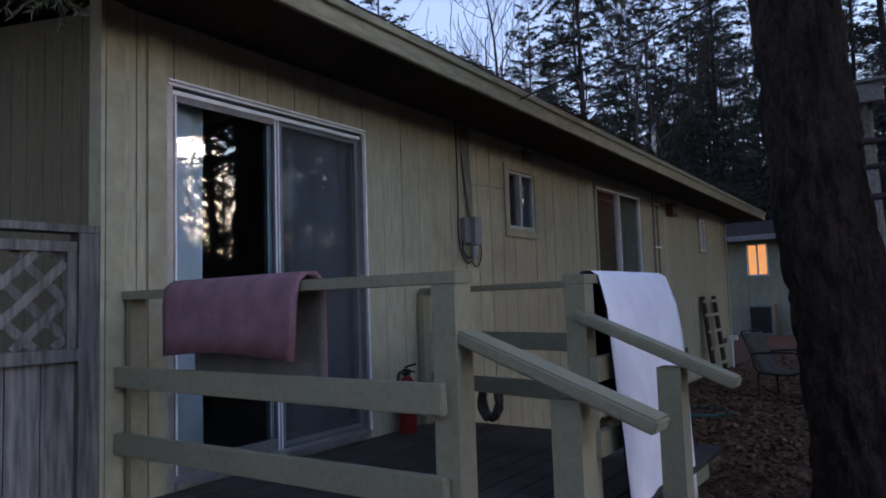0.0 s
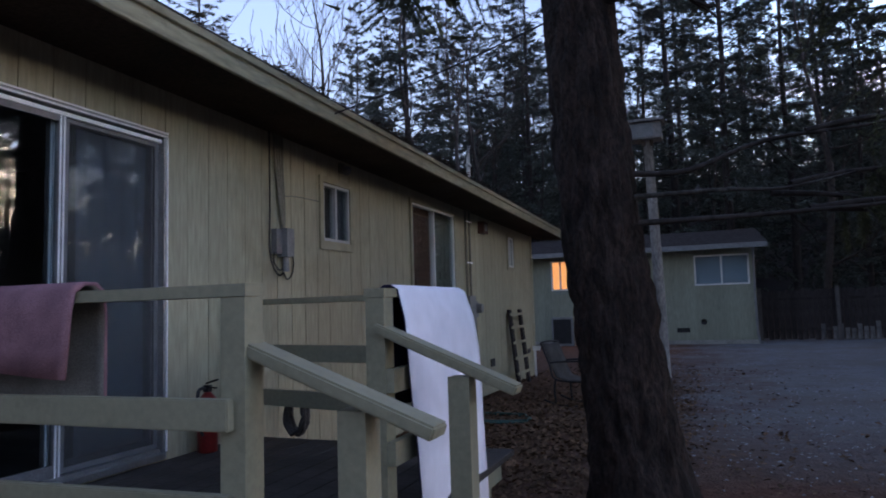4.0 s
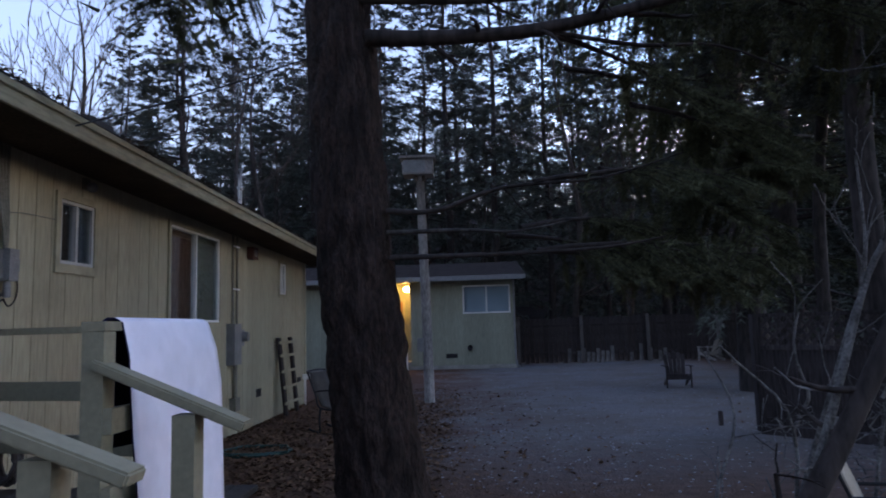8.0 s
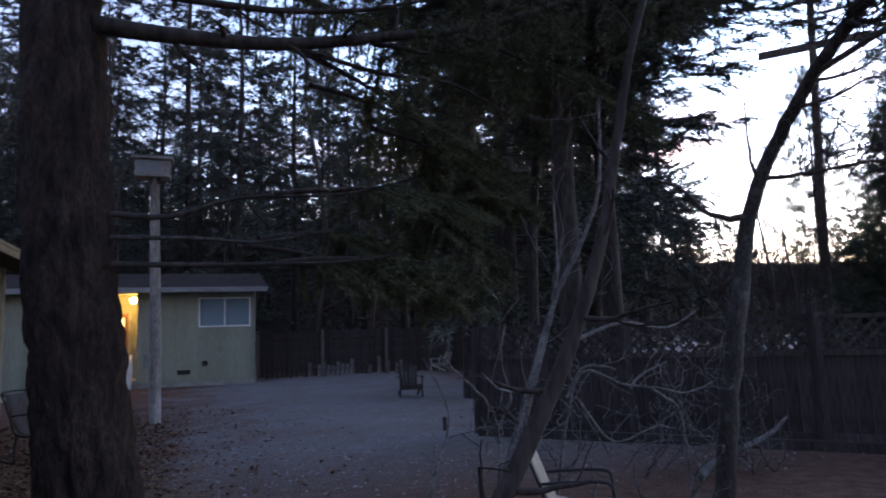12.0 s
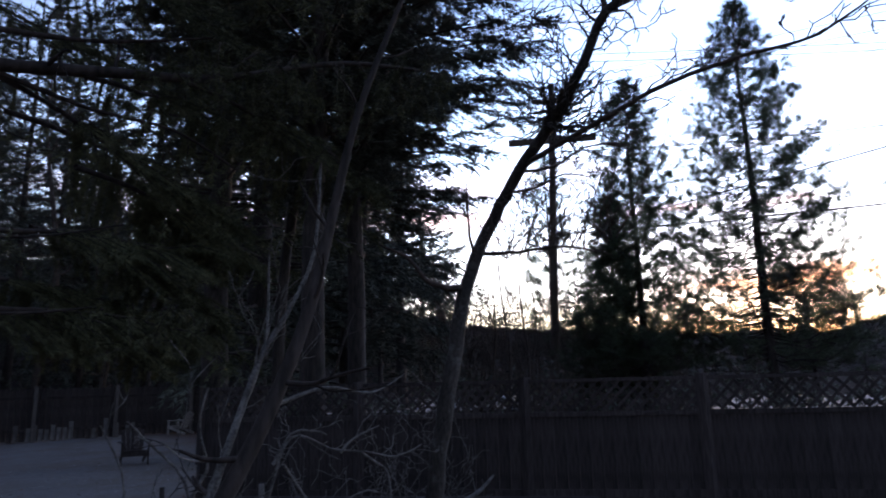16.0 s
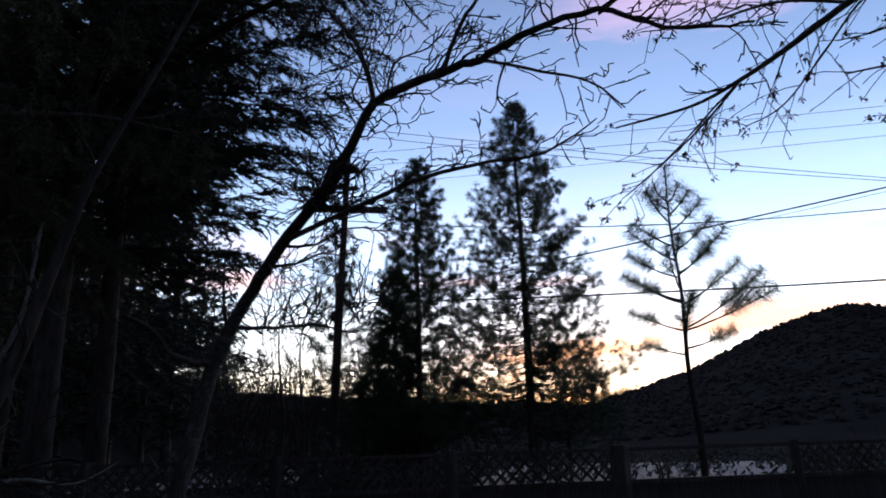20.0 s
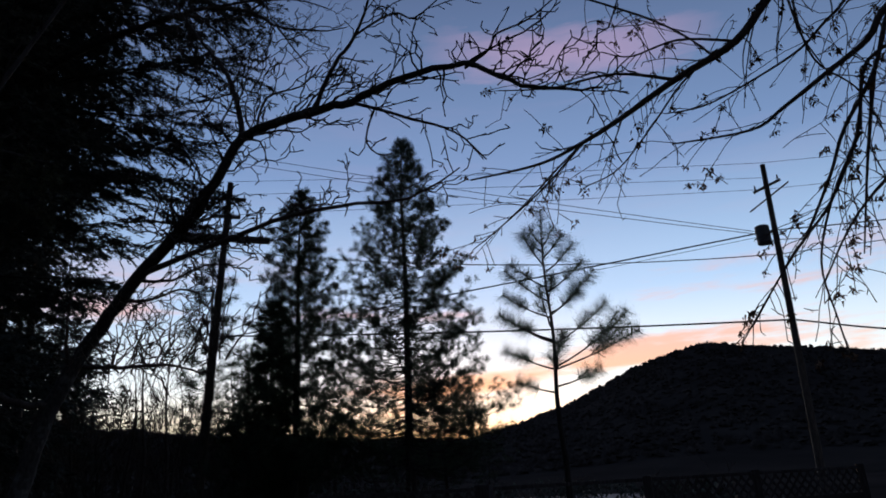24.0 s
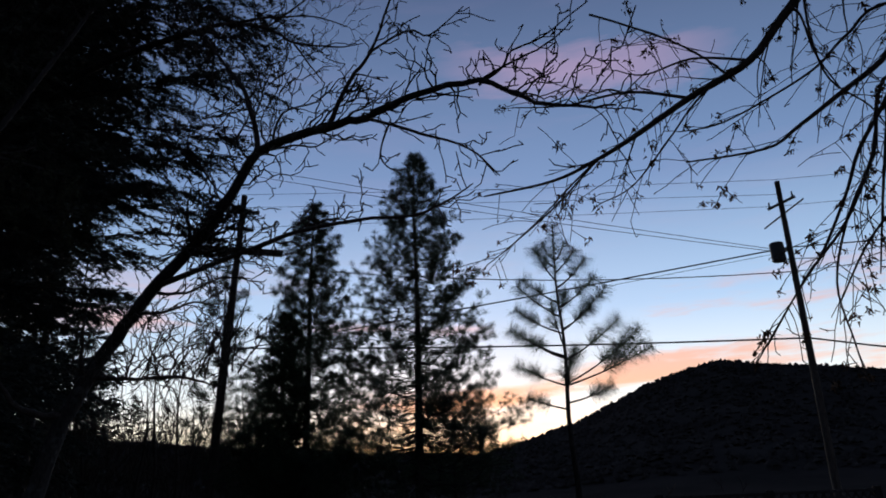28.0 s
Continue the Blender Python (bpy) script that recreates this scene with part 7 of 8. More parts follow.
def build_lattice_fence():
    f = empty("lattice_fence")
    tagged(f, "dark wooden fence with a lattice strip on top", "fence")
    total = 15.0
    gate = (8.48, 10.98)
    posts = [0.0, 2.1, 4.2, 6.3, gate[0], gate[1], 12.9, total]
    for s in posts:
        c = FENCE_A + FDIR * s
        w = 0.10 if s == gate[0] else 0.055
        box("post", (c.x - w, c.y - w, -0.1), (c.x + w, c.y + w, FENCE_TOP + (0.03 if s else 0.0)), DARKWOOD, f, bevel=0.006)
    me = None
    for a, b in zip(posts, posts[1:]):
        p, q = FENCE_A + FDIR * (a + 0.055), FENCE_A + FDIR * (b - 0.055)
        for z, hh in ((FENCE_TOP - 0.02, 0.045), (FENCE_TOP - 0.42, 0.06), (0.12, 0.09)):
            beam("rail", p + Vector((0, 0, z)), q + Vector((0, 0, z)), 0.05, hh, DARKWOOD, f)
        if (a, b) != gate:
            lattice_strips(f, p, FDIR, (q - p).length, FENCE_TOP - 0.39, FENCE_TOP - 0.045, 0.135 if a < 6 else 0.16, 0.034, DARKWOOD)
        s = a + 0.055
        while s < b - 0.07:
            c = FENCE_A + FDIR * s
            e = FENCE_A + FDIR * min(s + 0.138, b - 0.056)
            if me is None:
                bm = bmesh.new()
                add_box(bm, (0, -0.010, 0.03), (0.138, 0.010, FENCE_TOP - 0.45))
                me = bpy.data.meshes.new("fence_board")
                bm.to_mesh(me)
                bm.free()
            ob = link_mesh("fence_board", me, DARKWOOD, f)
            ob.matrix_basis = Matrix.Translation(c) @ Matrix.Rotation(math.atan2(FDIR.y, FDIR.x), 4, "Z")
            ob.scale = ((min(s + 0.138, b - 0.056) - s) / 0.138, 1, 1)
            s += 0.142
    # heavy timber on the ground before it
    beam("ground_timber", FENCE_A + FDIR * 0.1 + Vector((-0.15, -0.15, 0.05)), FENCE_A + FDIR * 5 + Vector((-0.15, -0.15, 0.05)), 0.13, 0.12, DARKWOOD, None)
    tagged(bpy.data.objects["ground_timber"], "dark heavy timber edging along the fence foot", "timber")


build_lattice_fence()


def build_back_fence():
    f = empty("board_fence")
    tagged(f, "weathered dark board fence with paler rotted feet", "fence")
    rng = random.Random(23)
    y = 24.2
    bm = bmesh.new()
    add_box(bm, (0, -0.012, 0.0), (0.15, 0.012, 1.55))
    me = bpy.data.meshes.new("fence_board")
    bm.to_mesh(me)
    bm.free()
    bm = bmesh.new()
    add_box(bm, (0, -0.012, 0.0), (0.15, 0.012, 0.5))
    pale = bpy.data.meshes.new("pale_board")
    bm.to_mesh(pale)
    bm.free()
    pale.materials.append(PALEFOOT)
    x = 1.75
    while x < 11:
        ob = link_mesh("fence_board", me, DARKWOOD, f)
        ob.location = (x, y + rng.uniform(-.01, .01), rng.uniform(0, 0.06))
        if 3.4 < x < 4.95 or 5.45 < x < 6.75:
            if rng.random() < 0.75:
                p = link_mesh("pale_board", pale, PALEFOOT, f)
                p.location = (x, y - 0.05, 0.02)
                p.scale = (0.8, 1, rng.uniform(0.6, 1.2))
        x += 0.165
    for x in (1.7, 3.9, 6.2, 8.6, 11):
        box("post", (x - 0.05, y - 0.16, -0.1), (x + 0.05, y - 0.06, 1.66), OLDPOST, f, "weathered fence post")
    for z in (0.35, 1.3):
        box("rail", (1.7, y - 0.06, z - 0.04), (11, y - 0.02, z + 0.04), DARKWOOD, f)


build_back_fence()


def build_near_lattice():
    """Runs on from the house corner along the line of the wall."""
    f = empty("garden_screen")
    tagged(f, "silvered wooden screen fence with lattice top against the house", "fence")
    x = WX - 0.02
    y1, y0 = Y0 - 0.03, -2.4
    for yy in (y1, y1 - 1.9, y0 + 0.09):
        box("post", (x - 0.045, yy - 0.09, -0.1), (x + 0.045, yy, 1.74), GREYWOOD, f, bevel=0.006)
    box("cap_rail", (x - 0.06, y0, 1.741), (x + 0.05, y1, 1.775), GREYWOOD, f)
    for a, b in ((y1 - 1.81 - 0.09, y1 - 0.092), (y0 + 0.092, y1 - 1.992)):
        box("rail", (x - 0.03, a, 1.655), (x + 0.03, b, 1.70), GREYWOOD, f)
        box("rail", (x - 0.045, a, 1.17), (x + 0.055, b, 1.225), GREYWOOD, f)
        box("stile", (x - 0.025, b - 0.04, 1.226), (x + 0.028, b, 1.654), GREYWOOD, f)
        lattice_strips(f, Vector((x, a, 0)), Vector((0, 1, 0)), b - 0.042 - a, 1.228, 1.653, 0.165, 0.04, GREYWOOD)
        y = b
        while y > a + 0.05:
            box("fence_board", (x - 0.01, max(a, y - 0.137), 0.02), (x + 0.012, y - 0.003, 1.168), GREYWOOD, f, bevel=0.003)
            y -= 0.14


build_near_lattice()

# ---- the second house across the yard ----
H2Y = 22.6
H2X0, H2X1 = -9.5, 1.53


def build_second_house():
    h = empty("neighbour_house")
    tagged(h, "low grey-green house with shallow roof and lit porch", "house")
    openings = ((-4.72, -4.10, 1.80, 2.80), (-3.55, -1.95, 0.121, 2.88), (-0.20, 1.38, 1.80, 2.74))
    cuts = sorted({H2X0, H2X1, *[v for o in openings for v in o[:2]]})
    wall = empty("wall")
    wall.parent = h
    for a, b in zip(cuts, cuts[1:]):
        spans = [(0.12, 3.0)]
        for o in openings:
            if o[0] < (a + b) / 2 < o[1]:
                spans = [(0.12, o[2]), (o[3], 3.0)]
        for s, e in spans:
            box("wall_panel", (a, H2Y, s), (b, H2Y + 0.15, e), HOUSE2, wall, bevel=0)
    x = H2X0
    while x < H2X1 - 0.05:
        inner = [x] + [c for c in cuts if x + 0.01 < c < min(x + 0.3, H2X1) - 0.01] + [min(x + 0.3, H2X1)]
        for a, b in zip(inner, inner[1:]):
            spans = [(0.13, 2.99)]
            for o in openings:
                if o[0] < (a + b) / 2 < o[1]:
                    spans = [(0.13, o[2]), (o[3], 2.99)]
            for s, e in spans:
                bm = bmesh.new()
                add_box(bm, (a + (0.006 if a == x else 0), H2Y - 0.016, s), (b - 0.004, H2Y - 0.001, e))
                part("siding_board", bm, HOUSE2, wall)
        x += 0.3
    bm = bmesh.new()
    add_box(bm, (H2X1 - 0.15, H2Y + 0.15, 0.12), (H2X1, H2Y + 8, 3.0))
    add_box(bm, (H2X0, H2Y + 0.15, 0.12), (H2X0 + 0.15, H2Y + 8, 3.0))
    add_box(bm, (H2X0 + 0.15, H2Y + 7.85, 0.12), (H2X1 - 0.15, H2Y + 8, 3.0))
    add_box(bm, (H2X0 + 0.15, H2Y + 0.15, 2.9), (H2X1 - 0.15, H2Y + 7.85, 2.99))
    part("back_wall", bm, HOUSE2, h)
    box("foundation", (H2X0, H2Y + 0.005, -0.1), (H2X1, H2Y + 0.14, 0.119), CONCRETE, h)
    bm = bmesh.new()
    rows = []
    for x in (H2X0 - 0.4, H2X1 + 0.35):
        rows.append([bm.verts.new(p) for p in ((x, H2Y - 0.55, 3.02), (x, H2Y + 4, 3.86), (x, H2Y + 8.5, 3.02), (x, H2Y + 8.5, 2.92), (x, H2Y + 4, 3.74), (x, H2Y - 0.55, 2.92))])
    for i in range(6):
        bm.faces.new((rows[0][i], rows[0][(i + 1) % 6], rows[1][(i + 1) % 6], rows[1][i]))
    bm.faces.new(rows[0][::-1])
    bm.faces.new(rows[1])
    bmesh.ops.recalc_face_normals(bm, faces=bm.faces)
    part("roof", bm, SHINGLE, h, "grey-brown shallow roof")
    box("fascia_board", (H2X0 - 0.4, H2Y - 0.585, 2.88), (H2X1 + 0.35, H2Y - 0.552, 3.03), GREYMETAL, h, "grey gutter board")
    tube("downpipe", [(H2X1 - 0.03, H2Y - 0.5, 2.9), (H2X1 - 0.03, H2Y - 0.06, 2.65), (H2X1 - 0.03, H2Y - 0.06, 0.3), (H2X1 + 0.1, H2Y - 0.2, 0.05)], 0.035, 0.035, GREYMETAL, h)
    for k, (a, b, z0, z1) in enumerate(openings):
        if k == 1:
            continue
        w = empty("window")
        w.parent = h
        bm = bmesh.new()
        t = 0.05
        add_box(bm, (a + .001, H2Y - 0.03, z0 + .001), (a + t, H2Y + 0.06, z1 - .001))
        add_box(bm, (b - t, H2Y - 0.03, z0 + .001), (b - .001, H2Y + 0.06, z1 - .001))
        add_box(bm, (a + t, H2Y - 0.03, z0 + .001), (b - t, H2Y + 0.06, z0 + t))
        add_box(bm, (a + t, H2Y - 0.03, z1 - t), (b - t, H2Y + 0.06, z1 - .001))
        m = (a + b) / 2
        add_box(bm, (m - 0.025, H2Y - 0.02, z0 + t), (m + 0.025, H2Y + 0.05, z1 - t))
        part("window_frame", bm, WHITE, w)
        for p, q in ((a + t, m - 0.025), (m + 0.025, b - t)):
            box("glass_pane", (p, H2Y + 0.01, z0 + t), (q, H2Y + 0.016, z1 - t), GLASS, w, bevel=0).visible_shadow = False
        if k == 0:
            box("lit_blind", (a, H2Y + 0.10, z0), (b, H2Y + 0.12, z1), lamp_material("lamplit_blind", (1.0, 0.42, 0.15), 0.16), w, "window blind lit orange from inside", bevel=0)
        else:
            box("curtain", (a, H2Y + 0.12, z0), (b, H2Y + 0.14, z1), BLIND, w, bevel=0)
    # porch door with its lamp
    for nm, lo, hi in (("recess_wall", (-3.62, H2Y + 0.152, 0.12), (-3.551, H2Y + 0.99, 2.89)), ("recess_wall", (-1.949, H2Y + 0.152, 0.12), (-1.88, H2Y + 0.99, 2.89)),
                       ("recess_back", (-3.62, H2Y + 0.992, 0.12), (-1.88, H2Y + 1.09, 2.89))):
        box(nm, lo, hi, HOUSE2, h)
    box("porch_floor", (-3.55, H2Y + 0.01, 0.12), (-1.95, H2Y + 0.99, 0.26), CONCRETE, h)
    d = empty("porch_door", (0, 0.895, 0))
    d.parent = h
    box("door_slab", (-3.18, H2Y + 0.05, 0.29), (-2.32, H2Y + 0.09, 2.30), material("brown_door", (0.26, 0.13, 0.06), 0.6, var=0.2, scale=3, fine=40, stretch=(1, 1, 0.2)), d, "brown wooden door")
    box("door_light", (-2.86, H2Y + 0.035, 1.72), (-2.42, H2Y + 0.049, 2.18), lamp_material("lamplit_glass", (1.0, 0.5, 0.16), 0.4), d, "lit door pane", bevel=0)
    for a, b in ((-3.27, -3.201), (-2.299, -2.23)):
        box("door_trim", (a, H2Y - 0.035, 0.28), (b, H2Y - 0.017, 2.39), TRIM, d)
    st = empty("porch_stair")
    tagged(st, "white porch stair at the lit door", "steps")
    for i in range(3):
        box("tread", (-2.95, H2Y - 0.32 - 0.28 * i, 0.24 - 0.09 * i), (-2.12, H2Y - 0.03 - 0.28 * i, 0.28 - 0.09 * i), WHITE, st)
    for x in (-2.95, -2.10):
        for yy in (0.12, 0.75):
            box("post", (x - 0.04, H2Y - yy - 0.04, -0.05), (x + 0.04, H2Y - yy + 0.04, 0.95 - 0.2 * (yy > 0.5)), WHITE, st)
        beam("handrail", (x, H2Y - 0.1, 1.0), (x, H2Y - 0.82, 0.8), 0.06, 0.05, WHITE, st)
        beam("lower_rail", (x, H2Y - 0.16, 0.62), (x, H2Y - 0.71, 0.42), 0.04, 0.05, WHITE, st)
    lamp = empty("porch_lamp")
    lamp.parent = h
    bm = bmesh.new()
    bmesh.ops.create_icosphere(bm, subdivisions=3, radius=0.10, matrix=Matrix.Translation((-2.11, H2Y + 0.30, 2.69)))
    part("bulb", bm, lamp_material("porch_bulb", (1.0, 0.55, 0.13), 18.0), lamp, "glowing amber globe", smooth=True)
    box("lamp_base", (-2.01, H2Y + 0.24, 2.62), (-1.9495, H2Y + 0.36, 2.80), BLACK, lamp)
    pl = bpy.data.lights.new("porch_light", "POINT")
    pl.energy, pl.color, pl.shadow_soft_size = 0.5, (1.0, 0.50, 0.14), 0.1
    new("porch_light", pl).location = (-2.32, H2Y + 0.42, 2.6)
    # vents, pipe stub and the dark meter cabinet
    box("foundation_vent", (-0.80, H2Y - 0.03, 0.36), (-0.42, H2Y - 0.017, 0.50), BLACK, h)
    tube("pipe_stub", [(0.0, H2Y + 0.0, 0.68), (0.0, H2Y - 0.12, 0.68)], 0.09, 0.09, BLACK, h, sides=14, steps=1)
    c = empty("air_conditioner")
    tagged(c, "dark air-conditioning cabinet against the house", "air conditioner")
    box("casing", (-4.66, H2Y - 0.55, 0.0), (-3.95, H2Y - 0.03, 0.93), GREYMETAL, c, bevel=0.015)
    box("grille", (-4.60, H2Y - 0.56, 0.08), (-4.02, H2Y - 0.551, 0.86), BLACK, c)


build_second_house()


# ---- things on and by the house ----
def build_wall_things():
    m = empty("electric_meter")
    tagged(m, "grey electric meter box with looping cables on the siding", "meter box")
    box("box_body", (WX + 0.004, 4.66, 1.85), (WX + 0.055, 4.74, 2.05), DARKALU, m, bevel=0.008)
    box("meter_cover", (WX + 0.004, 4.742, 1.83), (WX + 0.10, 4.84, 2.06), GREYMETAL, m, bevel=0.022)
    box("side_box", (WX + 0.004, 4.86, 1.90), (WX + 0.05, 4.92, 2.0), GREYMETAL, m, bevel=0.01)
    bm = bmesh.new()
    bmesh.ops.create_cone(bm, cap_ends=True, segments=16, radius1=0.03, radius2=0.024, depth=0.12, matrix=Matrix.Translation((WX + 0.05, 4.79, 1.77)))
    part("cable_gland", bm, GREYMETAL, m, bevel=0.006)
    for k in range(4):
        o = 0.02 * (k - 1.5)
        tube("conduit", [(WX + 0.03, 4.79 + 0.3 * o, 2.06), (WX + 0.03, 4.775 + o, 2.25), (WX + 0.025, 4.745 + 1.5 * o, 2.55), (WX + 0.02, 4.735 + 2 * o, 2.88)], 0.011, 0.011, CONDUIT, m, sides=6)
    tube("cable", [(WX + 0.02, 4.62, 2.86), (WX + 0.03, 4.61, 2.5), (WX + 0.035, 4.60, 2.15), (WX + 0.03, 4.60, 1.9), (WX + 0.03, 4.64, 1.76), (WX + 0.03, 4.72, 1.68), (WX + 0.03, 4.79, 1.70)], 0.007, 0.007, WIRE, m)
    tube("cable", [(WX + 0.03, 4.79, 1.70), (WX + 0.03, 4.84, 1.65), (WX + 0.03, 4.91, 1.70), (WX + 0.03, 4.93, 1.80), (WX + 0.03, 4.90, 1.90)], 0.006, 0.006, WIRE, m)
    tube("cable", [(WX + 0.03, 4.66, 1.86), (WX + 0.03, 4.66, 1.78), (WX + 0.03, 4.73, 1.72), (WX + 0.03, 4.78, 1.74)], 0.007, 0.007, WIRE, m)
    tube("cable", [(WX + 0.02, 4.78, 2.33), (WX + 0.012, 5.0, 2.36), (WX + 0.012, 5.37, 2.37)], 0.004, 0.004, CONDUIT, m)
    # service conduit, breaker cabinet and the red bell beyond the wide window
    s = empty("service_conduit")
    tagged(s, "tall metal service conduit with grey breaker cabinet", "conduit")
    for yy in (9.30, 9.46):
        tube("pipe", [(WX + 0.04, yy, 1.5), (WX + 0.04, yy, 2.2), (WX + 0.04, yy, 2.82)], 0.017, 0.017, CONDUIT, s)
    box("breaker_box", (WX + 0.004, 9.16, 0.97), (WX + 0.12, 9.43, 1.53), GREYMETAL, s, bevel=0.01)
    box("meter_socket", (WX + 0.004, 9.47, 1.22), (WX + 0.08, 9.66, 1.45), GREYMETAL, s, bevel=0.01)
    bm = bmesh.new()
    bmesh.ops.create_cone(bm, cap_ends=True, segments=18, radius1=0.075, radius2=0.065, depth=0.09, matrix=pose(WX + 0.125, 9.565, 1.35, 0, 90, 0))
    part("meter_dial", bm, GREYMETAL, s, "round meter dial")
    tube("pipe", [(WX + 0.05, 9.38, 0.97), (WX + 0.05, 9.38, 0.7), (WX + 0.05, 9.38, 0.42)], 0.03, 0.03, CONDUIT, s)
    box("lower_channel", (WX + 0.004, 9.29, 0.34), (WX + 0.09, 9.47, 0.52), CONDUIT, s)
    for z in (2.0, 2.6):
        box("strap", (WX + 0.0585, 9.27, z), (WX + 0.066, 9.50, z + 0.022), BRIGHTALU, s, bevel=0)
    b = empty("alarm_box")
    tagged(b, "small dull brown bell box under the eave", "alarm box")
    box("housing", (WX + 0.004, 9.97, 2.50), (WX + 0.10, 10.20, 2.68), FADED, b, bevel=0.012)
    box("face_plate", (WX + 0.101, 10.02, 2.54), (WX + 0.108, 10.15, 2.64), GREYMETAL, b)
    # mast and weatherhead above the roof
    k = empty("service_mast")
    tagged(k, "twin pipe service mast standing on the roof", "mast")
    for dy, top in ((0, 3.78), (0.085, 3.88)):
        tube("pipe", [(-3.3, 10.1 + dy, 3.05), (-3.3, 10.1 + dy, 3.5), (-3.3, 10.1 + dy, top)], 0.016, 0.016, ALU, k)
        tube("weatherhead", [(-3.3, 10.1 + dy, top), (-3.3, 10.1 + dy, top + 0.03), (-3.27, 10.09 + dy, top + 0.05)], 0.024, 0.018, GREYMETAL, k)
    box("clamp", (-3.33, 10.08, 3.60), (-3.27, 10.205, 3.63), ALU, k)
    box("flashing", (-3.45, 9.98, 3.02), (-3.15, 10.34, 3.09), GREYMETAL, k)
    v = empty("roof_vent")
    tagged(v, "dark square roof vent box", "vent")
    box("shaft", (-4.7, 7.7, 3.3), (-4.3, 8.1, 3.95), BLACK, v)
    box("hood", (-4.78, 7.62, 3.95), (-4.22, 8.18, 4.03), BLACK, v)
    e = empty("eave_lamp")
    tagged(e, "small round unlit lamp under the eave", "lamp")
    box("plate", (WX + 0.004, 5.74, 2.70), (WX + 0.02, 5.84, 2.80), CONDUIT, e)
    bm = bmesh.new()
    bmesh.ops.create_uvsphere(bm, u_segments=14, v_segments=10, radius=0.045, matrix=pose(WX + 0.07, 5.79, 2.72))
    part("globe", bm, GREYMETAL, e, smooth=True)
    # lean wooden ladder trellis
    t = empty("trellis")
    tagged(t, "narrow wooden ladder trellis leaning on the wall", "trellis")
    for y in (11.42, 12.10):
        beam("upright", (WX + 0.18, y, -0.05), (WX + 0.05, y, 1.30), 0.13, 0.05, DARKWOOD, t, up=(1, 0, 0))
    for z in (0.22, 0.48, 0.74, 1.0, 1.22):
        x = WX + 0.235 - 0.1 * z
        beam("rung", (x, 11.25, z), (x, 12.35, z), 0.025, 0.045, TRIM, t)
    for y in (10.4, 12.75):
        box("foundation_vent", (WX + 0.004, y, 0.42), (WX + 0.012, y + 0.22, 0.54), BLACK, house, bevel=0)
    f = empty("water_tap")
    tagged(f, "outdoor water tap on a short standpipe", "tap")
    tube("pipe", [(WX + 0.10, 12.95, -0.05), (WX + 0.10, 12.95, 0.3), (WX + 0.10, 12.95, 0.55)], 0.02, 0.02, WHITE, f)
    box("valve", (WX + 0.07, 12.90, 0.50), (WX + 0.20, 13.0, 0.58), WHITE, f)
    # cable from the eave to the pole and beyond
    tube("eave_cable", [(-2.5, 5.3, 2.96), (-1.2, 7.6, 3.85), (-0.75, 12.7, 4.75)], 0.006, 0.006, WIRE)
    tagged(bpy.data.objects["eave_cable"], "thin black cable from eave to lamp post", "cable")


build_wall_things()


def build_extinguisher():
    x, y, z = -3.0, 3.77, DZ
    e = empty("fire_extinguisher")
    tagged(e, "red fire extinguisher standing on the deck by the wall", "fire extinguisher")
    bm = bmesh.new()
    prof = ((0.0, 0.0), (0.060, 0.0), (0.065, 0.01), (0.065, 0.30), (0.058, 0.34), (0.035, 0.37), (0.022, 0.385), (0.0, 0.385))
    rings = [[bm.verts.new((x + r * math.cos(a), y + r * math.sin(a), z + h)) for a in [i * math.pi / 9 for i in range(18)]] for r, h in prof[1:-1]]
    for p, q in zip(rings, rings[1:]):
        for i in range(18):
            bm.faces.new((p[i], p[(i + 1) % 18], q[(i + 1) % 18], q[i]))
    bm.faces.new(rings[0][::-1])
    bm.faces.new(rings[-1])
    part("cylinder", bm, RED, e, smooth=True)
    box("label_plate", (x + 0.045, y - 0.045, z + 0.20), (x + 0.067, y + 0.03, z + 0.29), WHITE, e, "white printed label")
    box("valve", (x - 0.02, y - 0.02, z + 0.386), (x + 0.02, y + 0.02, z + 0.43), BLACK, e)
    beam("handle", (x - 0.01, y, z + 0.44), (x + 0.11, y - 0.03, z + 0.47), 0.02, 0.012, BLACK, e)
    beam("trigger", (x - 0.01, y, z + 0.42), (x + 0.10, y - 0.03, z + 0.415), 0.02, 0.01, BLACK, e)
    tube("hose", [(x, y - 0.02, z + 0.41), (x + 0.02, y - 0.11, z + 0.40), (x + 0.03, y - 0.12, z + 0.25), (x + 0.03, y - 0.08, z + 0.12)], 0.011, 0.011, BLACK, e)


build_extinguisher()


def build_coiled_hose(name, center, normal_y, r, turns, mat, label, flat):
    rng = random.Random(5)
    pts = []
    for i in range(turns * 14):
        a = i * 2 * math.pi / 14
        rr = r * (0.80 + 0.22 * rng.random())
        if flat:
            pts.append((center[0] + rr * math.cos(a) * 1.3, center[1] + rr * math.sin(a), center[2] + 0.012 + 0.006 * (i // 14)))
        else:
            pts.append((center[0] + rr * math.cos(a) * 0.72 + 0.006 * (i // 14 % 3), center[1] + 0.011 * (i // 14), center[2] + rr * math.sin(a) * 1.3))
    ob = tube(name, pts, 0.013, 0.013, mat, None, sides=6, steps=2)
    tagged(ob, label, "hose")


